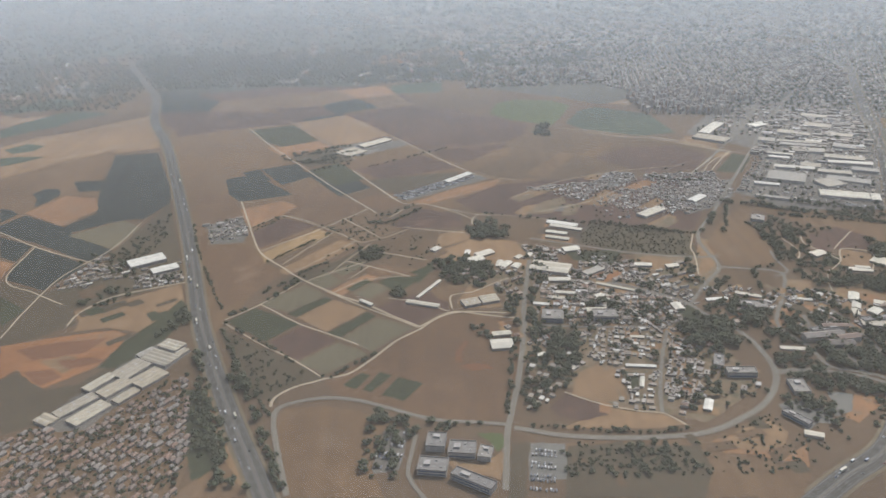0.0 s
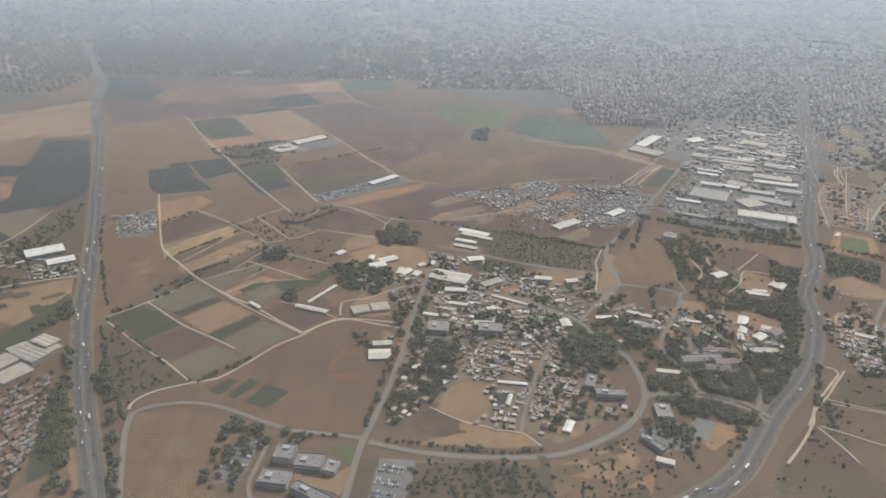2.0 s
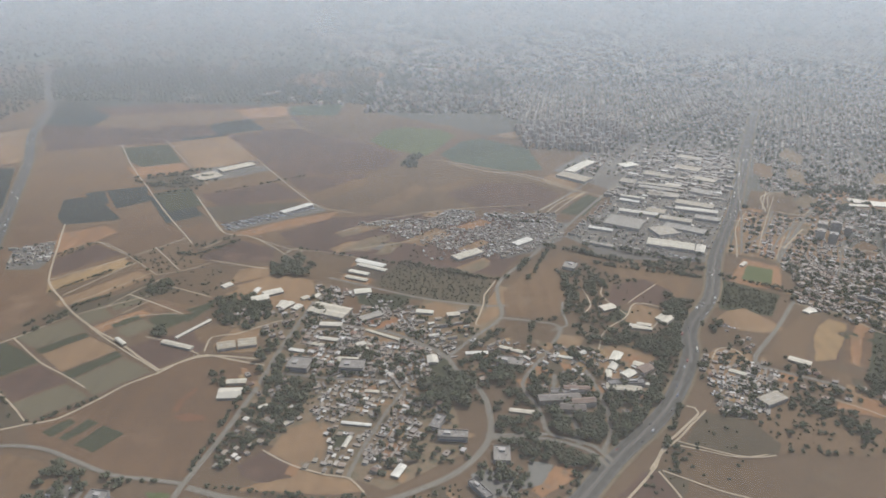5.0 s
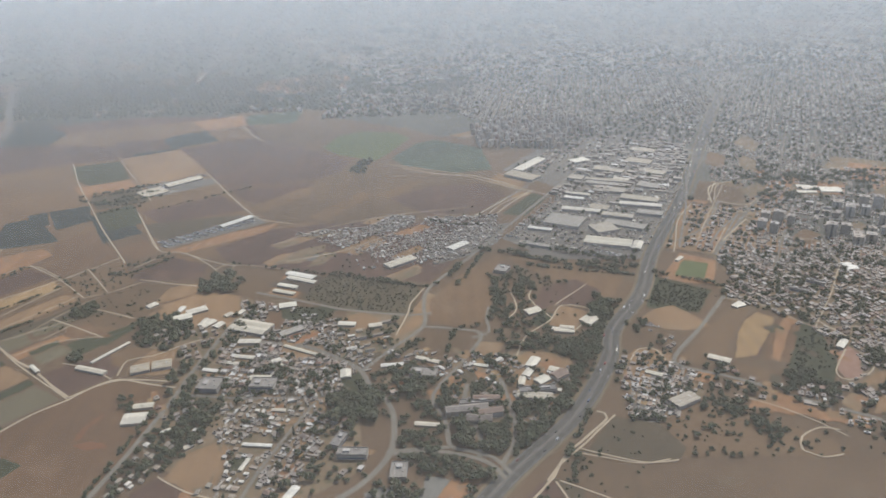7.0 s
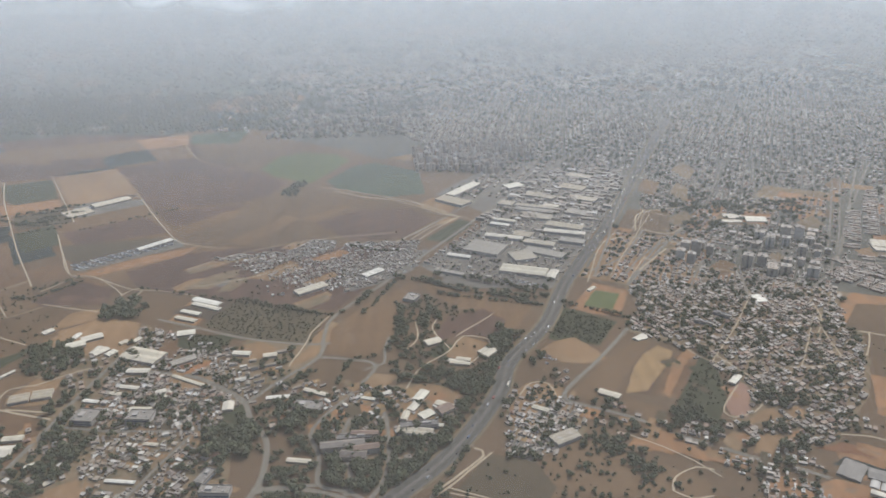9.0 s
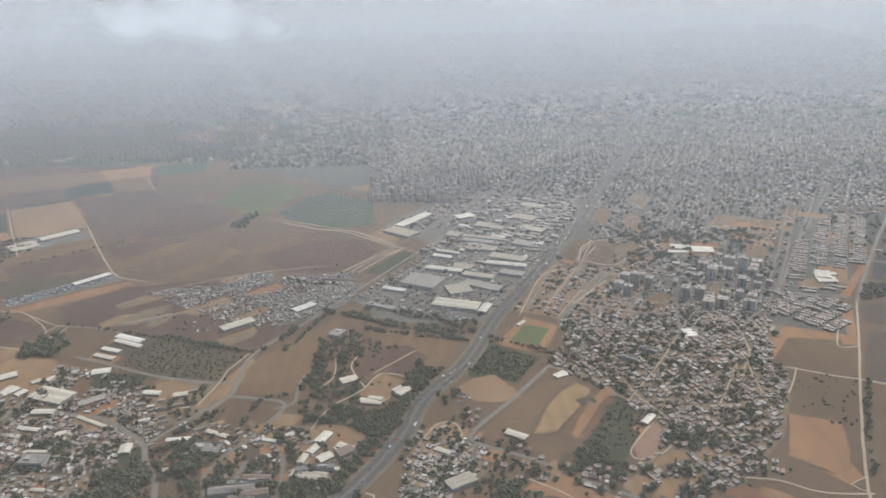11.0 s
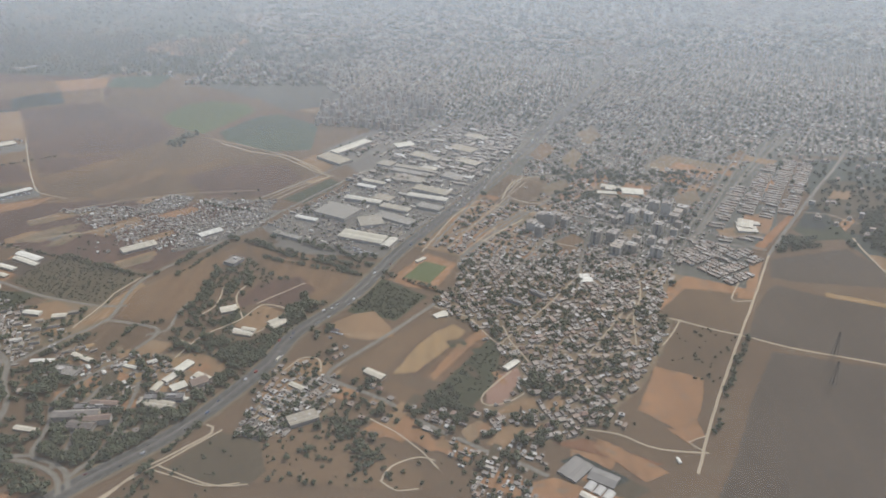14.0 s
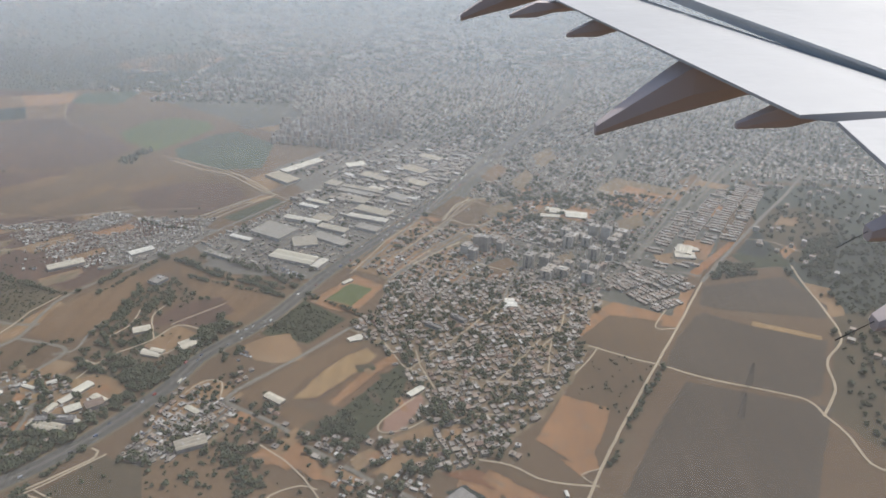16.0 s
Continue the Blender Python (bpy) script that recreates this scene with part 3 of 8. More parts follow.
field("field", "scrub", (-166, 512), (-79, 442), (-83, 435), (-104, 426), (-106, 412), (-126, 422), (-159, 492))
field("field", "redbrown", (-73, 442), (-40, 472), (-17, 502), (-1, 520), (23, 523), (57, 517), (60, 483), (41, 389), (19, 384), (-29, 401), (-67, 419), (-78, 434))
field("field", "darkgreen", (-65, 430), (-54, 445), (-48, 441), (-56, 425))
field("field", "darkgreen", (-52, 424), (-41, 445), (-33, 440), (-46, 421))
field("field", "darkgreen", (-39, 417), (-29, 438), (-12, 429), (-24, 410))
field("field", "tanred", (-103, 396), (-99, 405), (-76, 408), (-50, 400), (-32, 390), (-41, 366), (-41, 346), (-32, 322), (-87, 325))
field("dirt_yard", "redclay", (10, 454), (11, 468), (18, 483), (20, 481), (15, 467), (15, 454))
field("dirt_yard", "redclay", (12, 448), (21, 452), (32, 450), (36, 445), (23, 443))
field("field", "purple", (-130, 1172), (-76, 1214), (-34, 1225), (36, 1183), (134, 1078), (122, 1029), (96, 996), (12, 977), (-34, 998), (-65, 1059))
field("field", "tanred", (-109, 1289), (-81, 1351), (-32, 1225), (-71, 1213))
field("field", "darkgrass", (-78, 1384), (13, 1415), (16, 1329), (-68, 1325))
field("field", "brown", (-45, 1299), (35, 1299), (110, 1234), (89, 1176), (36, 1183), (-31, 1221))
field("field", "brightgreen", (85, 1154), (101, 1221), (135, 1244), (190, 1230), (214, 1192), (187, 1117), (169, 1077), (113, 1112))
field("field", "darkgrass", (190, 1085), (223, 1159), (253, 1177), (319, 1125), (329, 1018), (275, 1007), (207, 1053))
field("field", "darkfield", (-182, 1238), (-126, 1284), (-87, 1215), (-149, 1178))
field("field", "purple", (-256, 1231), (-184, 1238), (-150, 1178), (-198, 1156), (-233, 1170))
field("field", "tan", (-208, 1131), (-135, 1173), (-62, 1048), (-76, 1042), (-103, 1015), (-133, 1002))
field("field", "brown", (-29, 986), (13, 970), (131, 1016), (150, 1060), (199, 1028), (296, 973), (345, 924), (309, 849), (245, 842), (200, 850), (150, 834), (64, 855), (37, 891))
field("field", "purple", (-26, 995), (13, 970), (97, 991), (87, 962), (33, 911), (16, 927))
field("field", "tanred", (32, 899), (79, 963), (100, 972), (94, 937), (52, 883))
field("field", "brown", (65, 853), (90, 899), (121, 916), (131, 895), (99, 842))
field("field", "tanred", (106, 860), (160, 943), (177, 931), (127, 845))
field("field", "tanred", (179, 929), (230, 981), (235, 971), (197, 916))
field("field", "purple", (197, 912), (246, 956), (309, 958), (338, 914), (304, 858), (245, 850))
field("field", "scrub", (-183, 954), (-133, 995), (-102, 937), (-156, 908))
field("yard", "workyard", (-129, 997), (-104, 1015), (-66, 1018), (-44, 1021), (-34, 998), (-100, 949))
field("field", "purple", (-99, 896), (-18, 949), (30, 891), (-64, 856))
field("field", "scrub", (-79, 854), (-11, 869), (28, 876), (25, 855), (-41, 800), (-59, 815))
field("yard", "workyard", (-43, 787), (-29, 781), (60, 846), (45, 871), (30, 865), (-42, 802))
field("field", "orange", (-31, 771), (22, 816), (76, 845), (65, 817), (-7, 768))
field("field", "redbrown", (-87, 786), (-63, 809), (-44, 782), (-32, 772), (-55, 754), (-75, 770))
field("field", "darkgreen", (-155, 898), (-120, 926), (-98, 889), (-83, 860), (-115, 837))
field("far_country", "farland", (-465, 1329), (-290, 1401), (-123, 1383), (-69, 1436), (77, 1461), (90, 1809), (47, 2286), (-185, 2323), (-490, 2230), (-752, 2092), (-600, 1613), (-483, 1398))
field("grove_ground", "darkfield", (-446, 1266), (-473, 1360), (-426, 1382), (-395, 1311), (-389, 1262))
field("grove_ground", "darkfield", (-551, 1497), (-657, 1746), (-547, 1771), (-485, 1702), (-460, 1561), (-514, 1500))
field("grove_ground", "darkfield", (-428, 1534), (-455, 1763), (-340, 1811), (-270, 1576), (-300, 1515))
field("grove_ground", "darkfield", (-126, 1432), (-141, 1555), (-42, 1580), (18, 1538), (13, 1456), (-67, 1416))
field("far_clearing", "orange", (-131, 1598), (-104, 1705), (13, 1787), (73, 1719), (66, 1601), (-29, 1564))
field("field", "darkgrass", (-77, 1377), (17, 1407), (12, 1316), (-63, 1315))
field("field", "orange", (-166, 1348), (-88, 1386), (-67, 1311), (-125, 1286))
field("far_clearing", "tan", (188, 1322), (228, 1334), (229, 1275), (200, 1258))
field("far_clearing", "tan", (170, 1303), (205, 1330), (272, 1325), (262, 1282), (227, 1237), (203, 1246))
field("far_clearing", "tanred", (-51, 1598), (-42, 1710), (24, 1731), (61, 1685), (50, 1601), (-5, 1563))
field("town_ground", "townland", (64, 1355), (116, 1482), (218, 1608), (397, 1615), (366, 1328), (309, 1224), (264, 1192), (206, 1253))
field("far_yard", "workyard", (-720, 1483), (-634, 1514), (-586, 1414), (-605, 1334), (-690, 1405))
field("grove_ground", "darkfield", (-447, 1226), (-500, 1403), (-439, 1371), (-360, 1294), (-360, 1222))
field("grove_ground", "darkfield", (-569, 1515), (-648, 1712), (-555, 1731), (-476, 1558), (-469, 1474), (-502, 1442))

field("field", "tan", (86, 421), (92, 436), (106, 446), (114, 434), (112, 404), (101, 401), (83, 412))
field("field", "purple", (67, 398), (79, 412), (98, 401), (102, 391), (86, 383), (71, 390))
field("field", "tan", (98, 398), (122, 390), (136, 388), (146, 377), (129, 374), (70, 377), (82, 383), (102, 388))
field("field", "tan", (112, 445), (121, 437), (117, 405), (114, 403))
field("lawn", "darkgreen", (181, 520), (197, 529), (204, 498), (178, 499))
field("field", "brown", (64, 667), (77, 701), (105, 709), (96, 662))
field("dirt_yard", "orange", (97, 661), (107, 704), (137, 696), (124, 651))
field("dirt_yard", "tan", (6, 647), (36, 673), (74, 661), (84, 604), (50, 603), (16, 635))
field("field", "redbrown", (107, 624), (127, 636), (122, 595), (104, 604))
field("yard", "tan", (122, 587), (127, 595), (138, 593), (134, 580))
field("yard", "redsoil", (132, 575), (158, 594), (155, 585), (138, 569))
field("grove", "darkgreen", (123, 610), (129, 635), (167, 633), (151, 606), (137, 595))
field("yard", "tan", (169, 612), (187, 621), (205, 608), (199, 592), (175, 591))
field("yard", "tan", (14, 541), (24, 569), (44, 570), (49, 533), (19, 530))
field("field", "tanred", (-8, 566), (11, 575), (22, 569), (8, 543), (-2, 550))
field("field", "tanred", (247, 643), (272, 687), (316, 738), (321, 724), (304, 695), (301, 657), (301, 633), (290, 595), (274, 589), (247, 598), (246, 620))
field("field", "tanred", (319, 738), (364, 725), (406, 699), (426, 673), (403, 625), (399, 627), (391, 654), (356, 677), (332, 710))
field("field", "purple", (348, 658), (381, 672), (399, 648), (384, 619), (356, 623), (333, 612))
field("field", "brown", (231, 568), (247, 583), (279, 569), (269, 542), (244, 550))
field("field", "tan", (285, 565), (305, 561), (298, 542), (279, 546))
field("dirt_yard", "orange", (266, 511), (278, 523), (290, 518), (285, 508), (268, 507))
field("dirt_yard", "tan", (344, 589), (360, 621), (380, 608), (362, 575))
field("dirt_yard", "tan", (315, 541), (327, 550), (355, 534), (347, 510), (327, 500), (306, 500))
field("dirt_yard", "tan", (218, 577), (242, 637), (240, 598), (231, 586))
field("car_park", "asphaltgrey", (237, 380), (245, 406), (259, 402), (250, 385))
field("car_park", "asphaltgrey", (208, 393), (219, 399), (225, 376), (215, 366))
field("grove", "darkgreen", (431, 613), (455, 671), (496, 641), (472, 600))
field("field", "orange", (467, 473), (498, 462), (493, 454), (461, 464))
field("field", "tanscrub", (401, 443), (422, 478), (459, 458), (501, 428), (509, 411), (394, 416))
field("field", "scrub", (346, 425), (369, 460), (398, 450), (408, 425), (401, 413), (383, 411))
field("field", "brown", (606, 468), (628, 464), (676, 450), (664, 430), (626, 454))
field("field", "orange", (564, 420), (581, 425), (616, 411), (626, 408), (567, 406))
field("yard", "tan", (541, 454), (555, 474), (577, 469), (562, 463), (551, 449))
field("field", "brown", (697, 609), (746, 585), (701, 524), (674, 554))
field("field", "brown", (689, 627), (725, 681), (767, 663), (754, 641), (766, 632), (748, 589), (696, 613))
field("field", "orange", (689, 623), (707, 666), (728, 688), (771, 668), (763, 656), (721, 665))
field("field", "umber", (796, 669), (839, 655), (805, 569), (751, 586), (768, 625))
field("field", "umber", (817, 724), (899, 751), (919, 694), (908, 671), (824, 680), (803, 688))
field("field", "gold", (842, 662), (893, 641), (890, 634), (839, 655))
field("verge", "redsoil", (807, 748), (881, 840), (884, 834), (815, 743))
field("yard", "tan", (785, 792), (834, 802), (819, 771), (785, 770))
field("field", "purple", (20, 776), (70, 823), (119, 835), (201, 841), (258, 832), (309, 842), (299, 782), (246, 677), (159, 696), (84, 721), (40, 743))
field("yard", "tan", (78, 779), (105, 800), (124, 795), (92, 770))
field("yard", "tan", (79, 735), (95, 755), (109, 757), (107, 737), (86, 725))
field("yard", "workyard", (110, 737), (130, 752), (142, 748), (133, 734))
field("yard", "tan", (147, 753), (185, 796), (192, 792), (165, 751))
field("yard", "tan", (203, 692), (234, 718), (239, 709), (219, 687))
field("yard", "tan", (206, 738), (234, 765), (240, 757), (223, 736))
field("yard", "orange", (206, 799), (236, 826), (248, 816), (221, 791))
field("yard", "workyard", (178, 826), (200, 859), (229, 853), (230, 830), (202, 807), (181, 801))
field("yard", "tan", (169, 834), (181, 850), (195, 849), (182, 829))
field("yard", "workyard", (113, 810), (130, 822), (142, 813), (124, 797))
field("yard", "workyard", (240, 772), (289, 816), (332, 820), (316, 765), (291, 738), (251, 714))
field("field", "brown", (256, 694), (273, 712), (296, 731), (288, 711), (267, 685))
field("village_ground", "workyard", (457, 727), (354, 732), (321, 777), (400, 890), (525, 1120), (623, 1084), (617, 1030), (549, 900), (478, 767))

rnd = random.Random(12)
for k in range(150):
    x, y = rnd.uniform(-1900, 2300), 1720 + 2300 * rnd.random() ** 1.4
    a, lx, ly = rnd.uniform(-0.5, 0.5), rnd.uniform(50, 190) * y / 2200, rnd.uniform(30, 120) * y / 2200
    c, q = math.cos(a), math.sin(a)
    field("far_field", rnd.choice(("farland", "darkfield", "darkgrass", "tanred", "brown", "townland", "scrub")), *[(x + c * i * lx - q * j * ly, y + q * i * lx + c * j * ly) for i, j in ((-0.5, -0.5), (0.5, -0.4), (0.5, 0.5), (-0.4, 0.5))])

field("plaza", "tan", (0, 353), (5, 355), (9, 347), (23, 346), (33, 357), (36, 354), (31, 333), (26, 336), (5, 343))
field("lawn", "brightgreen", (20, 374), (35, 374), (36, 362), (31, 357), (28, 365))
field("yard", "scrub", (40, 364), (50, 364), (43, 319), (34, 319))
field("dirt_yard", "redclay", (-309, 489), (-280, 499), (-248, 502), (-257, 482), (-289, 473))
field("dirt_yard", "redclay", (-272, 472), (-250, 476), (-236, 470), (-259, 460))
field("dirt_yard", "redclay", (-290, 458), (-272, 461), (-259, 451), (-270, 440))

field("bare_lot", "brown", (555, 851), (598, 936), (625, 920), (606, 843))
field("bare_lot", "townsoil", (750, 974), (786, 1023), (849, 987), (835, 955))
field("bare_lot", "tanred", (611, 1013), (634, 1066), (650, 1044), (625, 985))
field("bare_lot", "townsoil", (650, 996), (671, 1046), (681, 1013), (659, 958))
field("bare_lot", "townsoil", (680, 914), (744, 905), (718, 866), (680, 878))
field("bare_lot", "tanred", (862, 1015), (893, 1048), (899, 1010), (869, 995))
field("bare_lot", "townsoil", (760, 876), (791, 899), (792, 866), (763, 847))
field("bare_lot", "townsoil", (807, 805), (837, 832), (851, 812), (822, 769), (799, 768))
field("bare_lot", "tanred", (614, 751), (638, 775), (647, 756), (626, 730))
field("bare_lot", "townsoil", (686, 778), (702, 793), (705, 773), (690, 759))
field("bare_lot", "townsoil", (683, 1107), (713, 1144), (717, 1098), (690, 1047))
field("bare_lot", "tanred", (513, 843), (531, 877), (545, 858), (523, 826))
field("bare_lot", "townsoil", (575, 804), (592, 827), (601, 813), (584, 790))
field("bare_lot", "townsoil", (616, 900), (647, 927), (651, 898), (621, 873))
field("bare_lot", "brown", (543, 859), (581, 940), (619, 919), (579, 849))

field("dirt_yard", "tan", (162, 356), (172, 368), (196, 378), (203, 367), (196, 354), (178, 350))
field("dirt_yard", "tanred", (153, 351), (174, 348), (203, 334), (187, 312), (141, 314), (140, 333))
field("scrub_field", "scrub", (72, 360), (100, 361), (148, 356), (149, 337), (137, 314), (64, 318))
field("yard", "tan", (387, 511), (417, 546), (431, 537), (420, 504), (389, 481))
field("field", "brown", (-38, 628), (-18, 652), (-8, 626), (-15, 608), (-37, 613))
field("field", "tan", (3, 684), (37, 695), (30, 668), (-2, 650))

field("field", "purple", (486, 530), (518, 588), (524, 583), (492, 524))

field("village_plot", "tan", (421, 593), (436, 608), (453, 615), (467, 593), (473, 576), (454, 571), (436, 574))
field("village_plot", "tanscrub", (431, 529), (448, 544), (464, 564), (473, 576), (495, 599), (509, 612), (515, 602), (493, 571), (474, 539), (465, 517), (446, 520))
field("crop_strip", "gold", (476, 527), (492, 529), (516, 563), (529, 586), (520, 597), (504, 584), (492, 566))
field("crop_strip", "redbrown", (495, 523), (515, 518), (547, 577), (535, 588), (518, 564))
field("crop_strip", "darkgreen", (501, 489), (531, 488), (546, 514), (557, 565), (547, 576), (527, 542), (510, 513))
field("play_ground", "pink", (542, 495), (554, 493), (569, 528), (566, 538), (553, 529), (543, 507))
field("village_plot", "tan", (545, 482), (580, 493), (574, 505), (556, 493))
field("village_plot", "tan", (531, 454), (546, 472), (537, 477), (525, 466))
field("stubble_field", "orange", (645, 492), (660, 524), (668, 544), (700, 530), (693, 507), (684, 486), (669, 470))
field("clay_strip", "redclay", (583, 456), (611, 446), (641, 438), (651, 438), (622, 453), (604, 461))
field("village_plot", "orange", (659, 475), (669, 470), (682, 483), (683, 467), (671, 458))
field("village_plot", "tanscrub", (468, 512), (478, 519), (496, 507), (501, 489), (483, 494))
field("village_plot", "orange", (478, 468), (495, 472), (518, 447), (507, 446))
field("village_plot", "tan", (585, 502), (597, 506), (593, 488), (582, 489))
field("fallow_field", "umber", (698, 449), (727, 507), (762, 567), (859, 541), (771, 366), (647, 362))

field("pale_yard", "townsoil", (90, 731), (112, 764), (137, 777), (138, 763), (117, 730))
field("pale_yard", "townsoil", (125, 721), (137, 757), (151, 751), (140, 725))
field("pale_yard", "tan", (161, 752), (192, 789), (202, 777), (173, 745))
field("pale_yard", "townsoil", (80, 776), (104, 793), (107, 781), (89, 767))
field("pale_yard", "townsoil", (207, 689), (234, 713), (239, 700), (217, 677))
field("pale_yard", "townsoil", (108, 808), (157, 815), (160, 803), (115, 795))
field("weedy_plot", "darkgreen", (120, 615), (114, 640), (155, 623), (158, 600))
field("dirt_yard", "redclay", (118, 580), (122, 593), (141, 587), (138, 572))
field("fallow_plot", "umber", (95, 680), (120, 711), (146, 696), (136, 661))
field("crop_strip", "orange", (506, 519), (536, 572), (548, 581), (540, 590), (524, 568), (502, 526))

field("clay_strip", "orange", (609, 454), (614, 462), (652, 432), (636, 423))

# roads and tracks
road("highway", 11.5, (-62, 245), (-97, 326), (-129, 393), (-163, 470), (-189, 536), (-220, 629), (-264, 753), (-320, 904), (-367, 1028), (-425, 1157), (-458, 1261), (-486, 1347), (-546, 1469), (-615, 1613), (-661, 1713))
road("highway", 12.5, (60, 205), (140, 270), (212, 323), (254, 352), (300, 410), (345, 463), (381, 530), (395, 577), (433, 640), (468, 732), (536, 872), (595, 1010), (648, 1135), (678, 1207), (722, 1310), (775, 1430))
road("road", 3.4, (33, 325), (38, 371), (42, 390), (52, 435), (63, 501), (66, 531), (76, 590), (81, 618))
road("road", 3.8, (43, 379), (71, 370), (104, 366), (137, 366), (157, 369), (176, 378), (197, 392), (212, 409), (222, 431), (223, 458), (218, 483), (203, 507), (196, 525), (183, 540), (151, 564), (124, 572), (96, 579))
road("road", 3.2, (196, 528), (217, 559), (241, 593), (241, 630), (246, 665), (282, 725), (330, 809), (402, 935), (498, 1101), (588, 1244))
road("road", 2.9, (240, 592), (265, 587), (288, 576), (271, 535), (249, 492), (257, 462), (260, 434), (271, 429), (287, 421), (296, 406))
road("road", 2.9, (219, 431), (259, 433))
road("road", 2.9, (248, 615), (224, 614), (171, 628), (122, 651), (87, 667))
road("road", 2.9, (-85, 326), (-99, 372), (-104, 392), (-104, 406), (-92, 413), (-74, 416), (-53, 412), (-30, 401), (-4, 389), (17, 386), (40, 382))
road("path", 2.1, (-109, 408), (-108, 418), (-99, 428), (-79, 438), (-63, 443), (-48, 461), (-32, 485), (-15, 501), (0, 520), (14, 527), (32, 521), (60, 513))
road("path", 1.4, (-166, 525), (-143, 549), (-117, 587))
road("path", 1.4, (-166, 520), (-128, 484), (-103, 463), (-79, 439))
road("path", 1.4, (-113, 589), (-72, 550), (-13, 501))
road("path", 1.4, (-143, 549), (-107, 515), (-78, 495), (-59, 481))
road("road", 3.2, (503, 629), (467, 578), (433, 534), (431, 521), (440, 514), (473, 496), (498, 475), (529, 455), (558, 436), (560, 438), (578, 426))
road("path", 2.1, (669, 431), (687, 472), (710, 520), (743, 585), (775, 647), (818, 733))
road("road", 3.2, (818, 733), (865, 805), (934, 907), (985, 979), (1035, 1056))
road("path", 2.1, (695, 613), (732, 594), (746, 589), (779, 572), (817, 560), (845, 549), (850, 532), (857, 512), (859, 482), (868, 475))
road("path", 2.1, (849, 530), (871, 564), (881, 602), (907, 638), (913, 685), (914, 740), (917, 776))
road("path", 1.4, (704, 611), (692, 590), (680, 572))
road("path", 1.4, (775, 645), (756, 645), (774, 681))
road("road", 2.9, (295, 842), (333, 894), (401, 996), (445, 1068), (498, 1167))
road("road", 2.9, (343, 746), (376, 820), (413, 889), (456, 969), (504, 1064))
road("road", 2.2, (762, 777), (816, 868), (902, 1001), (983, 1123))
road("road", 2.9, (749, 770), (775, 759), (808, 750), (820, 744))
road("road", 2.2, (494, 751), (536, 787), (579, 865))
road("path", 1.4, (312, 600), (321, 619), (319, 650))
road("road", 2.9, (282, 534), (297, 514), (303, 465), (301, 436), (292, 416))
road("road", 2.9, (274, 505), (269, 472), (279, 448), (278, 422))
road("path", 1.4, (-440, 723), (-387, 683), (-343, 656), (-291, 628))
road("path", 1.4, (-386, 683), (-378, 611), (-341, 583), (-306, 559))
road("path", 2, (-216, 594), (-249, 581), (-273, 567), (-286, 543), (-287, 523))
road("path", 1.4, (-330, 506), (-332, 551), (-330, 613), (-308, 673), (-303, 738))
road("path", 1.3, (-439, 1185), (-501, 1132), (-551, 1083))
road("path", 1.3, (-392, 1062), (-448, 1013), (-498, 978))
road("path", 1.6, (175, 1061), (244, 1026), (305, 991), (355, 943))
road("path", 1.3, (295, 842), (340, 903))
road("path", 1.2, (503, 624), (530, 608), (555, 569), (586, 568))
road("path", 1.2, (555, 569), (594, 625), (635, 691))
road("path", 1.2, (586, 568), (621, 557), (661, 564))
road("path", 1.2, (621, 557), (671, 642))
road("path", 1.2, (570, 528), (595, 519), (632, 517))
road("road", 3, (524, 716), (594, 823), (632, 875))
road("path", 2, (520, 828), (555, 843), (606, 823))
road("path", 2, (543, 749), (589, 807))
road("path", 2, (569, 861), (591, 922), (659, 943))
road("path", 1.6, (-272, 1111), (-223, 1014), (-169, 921), (-122, 840), (-62, 745))
road("path", 1.4, (-218, 1142), (-164, 1047), (-99, 934))
road("path", 1.4, (-101, 893), (-71, 836), (-39, 777))
road("path", 1.4, (-62, 1048), (-4, 945), (35, 880), (55, 855), (92, 839))
road("path", 1.4, (-69, 1305), (-23, 1214), (32, 1165), (81, 1138))
road("path", 1.4, (349, 598), (334, 634), (338, 654))
road("path", 1.4, (568, 869), (594, 926), (599, 935))
road("path", 1.4, (568, 872), (603, 850), (626, 871))
road("road", 2.6, (767, 783), (803, 845), (887, 989), (941, 1082))
road("road", 2.2, (637, 821), (678, 797), (770, 786))
road("road", 2.2, (700, 703), (730, 733), (769, 783), (816, 746))
road("road", 2, (528, 726), (556, 772), (589, 830))
road("road", 2, (570, 682), (593, 729), (618, 774))
road("path", 1.6, (539, 758), (571, 740), (614, 723))
road("path", 1.6, (556, 781), (589, 764), (637, 742))
road("road", 2, (630, 685), (641, 730), (649, 755))
road("path", 1.4, (658, 608), (675, 636), (684, 676))
road("path", 1.6, (-33, 704), (2, 692), (27, 685))
road("path", 1.4, (-165, 655), (-112, 709), (-72, 759))
road("path", 1.2, (-159, 747), (-112, 709), (-72, 668))
road("path", 1.2, (-72, 668), (-49, 680), (-29, 698))
road("path", 1.2, (-96, 734), (-55, 680))
road("path", 2, (-213, 794), (-191, 728), (-165, 655), (-135, 615), (-113, 589), (-82, 561), (-58, 543), (-31, 518), (-15, 505))
road("path", 1.4, (-83, 628), (-56, 612), (-24, 592))
road("path", 1.3, (-50, 644), (-10, 624))
road("path", 2, (-15, 505), (1, 519), (18, 526), (51, 522))
road("path", 1.6, (10, 532), (10, 554), (27, 559), (45, 573), (60, 583))
road("path", 1.3, (-48, 732), (-19, 769), (18, 742), (36, 720))
road("path", 1.4, (-99, 889), (-69, 831), (-42, 780), (-24, 767))
road("path", 1.6, (35, 704), (36, 720), (42, 732), (51, 733), (50, 718), (41, 698))
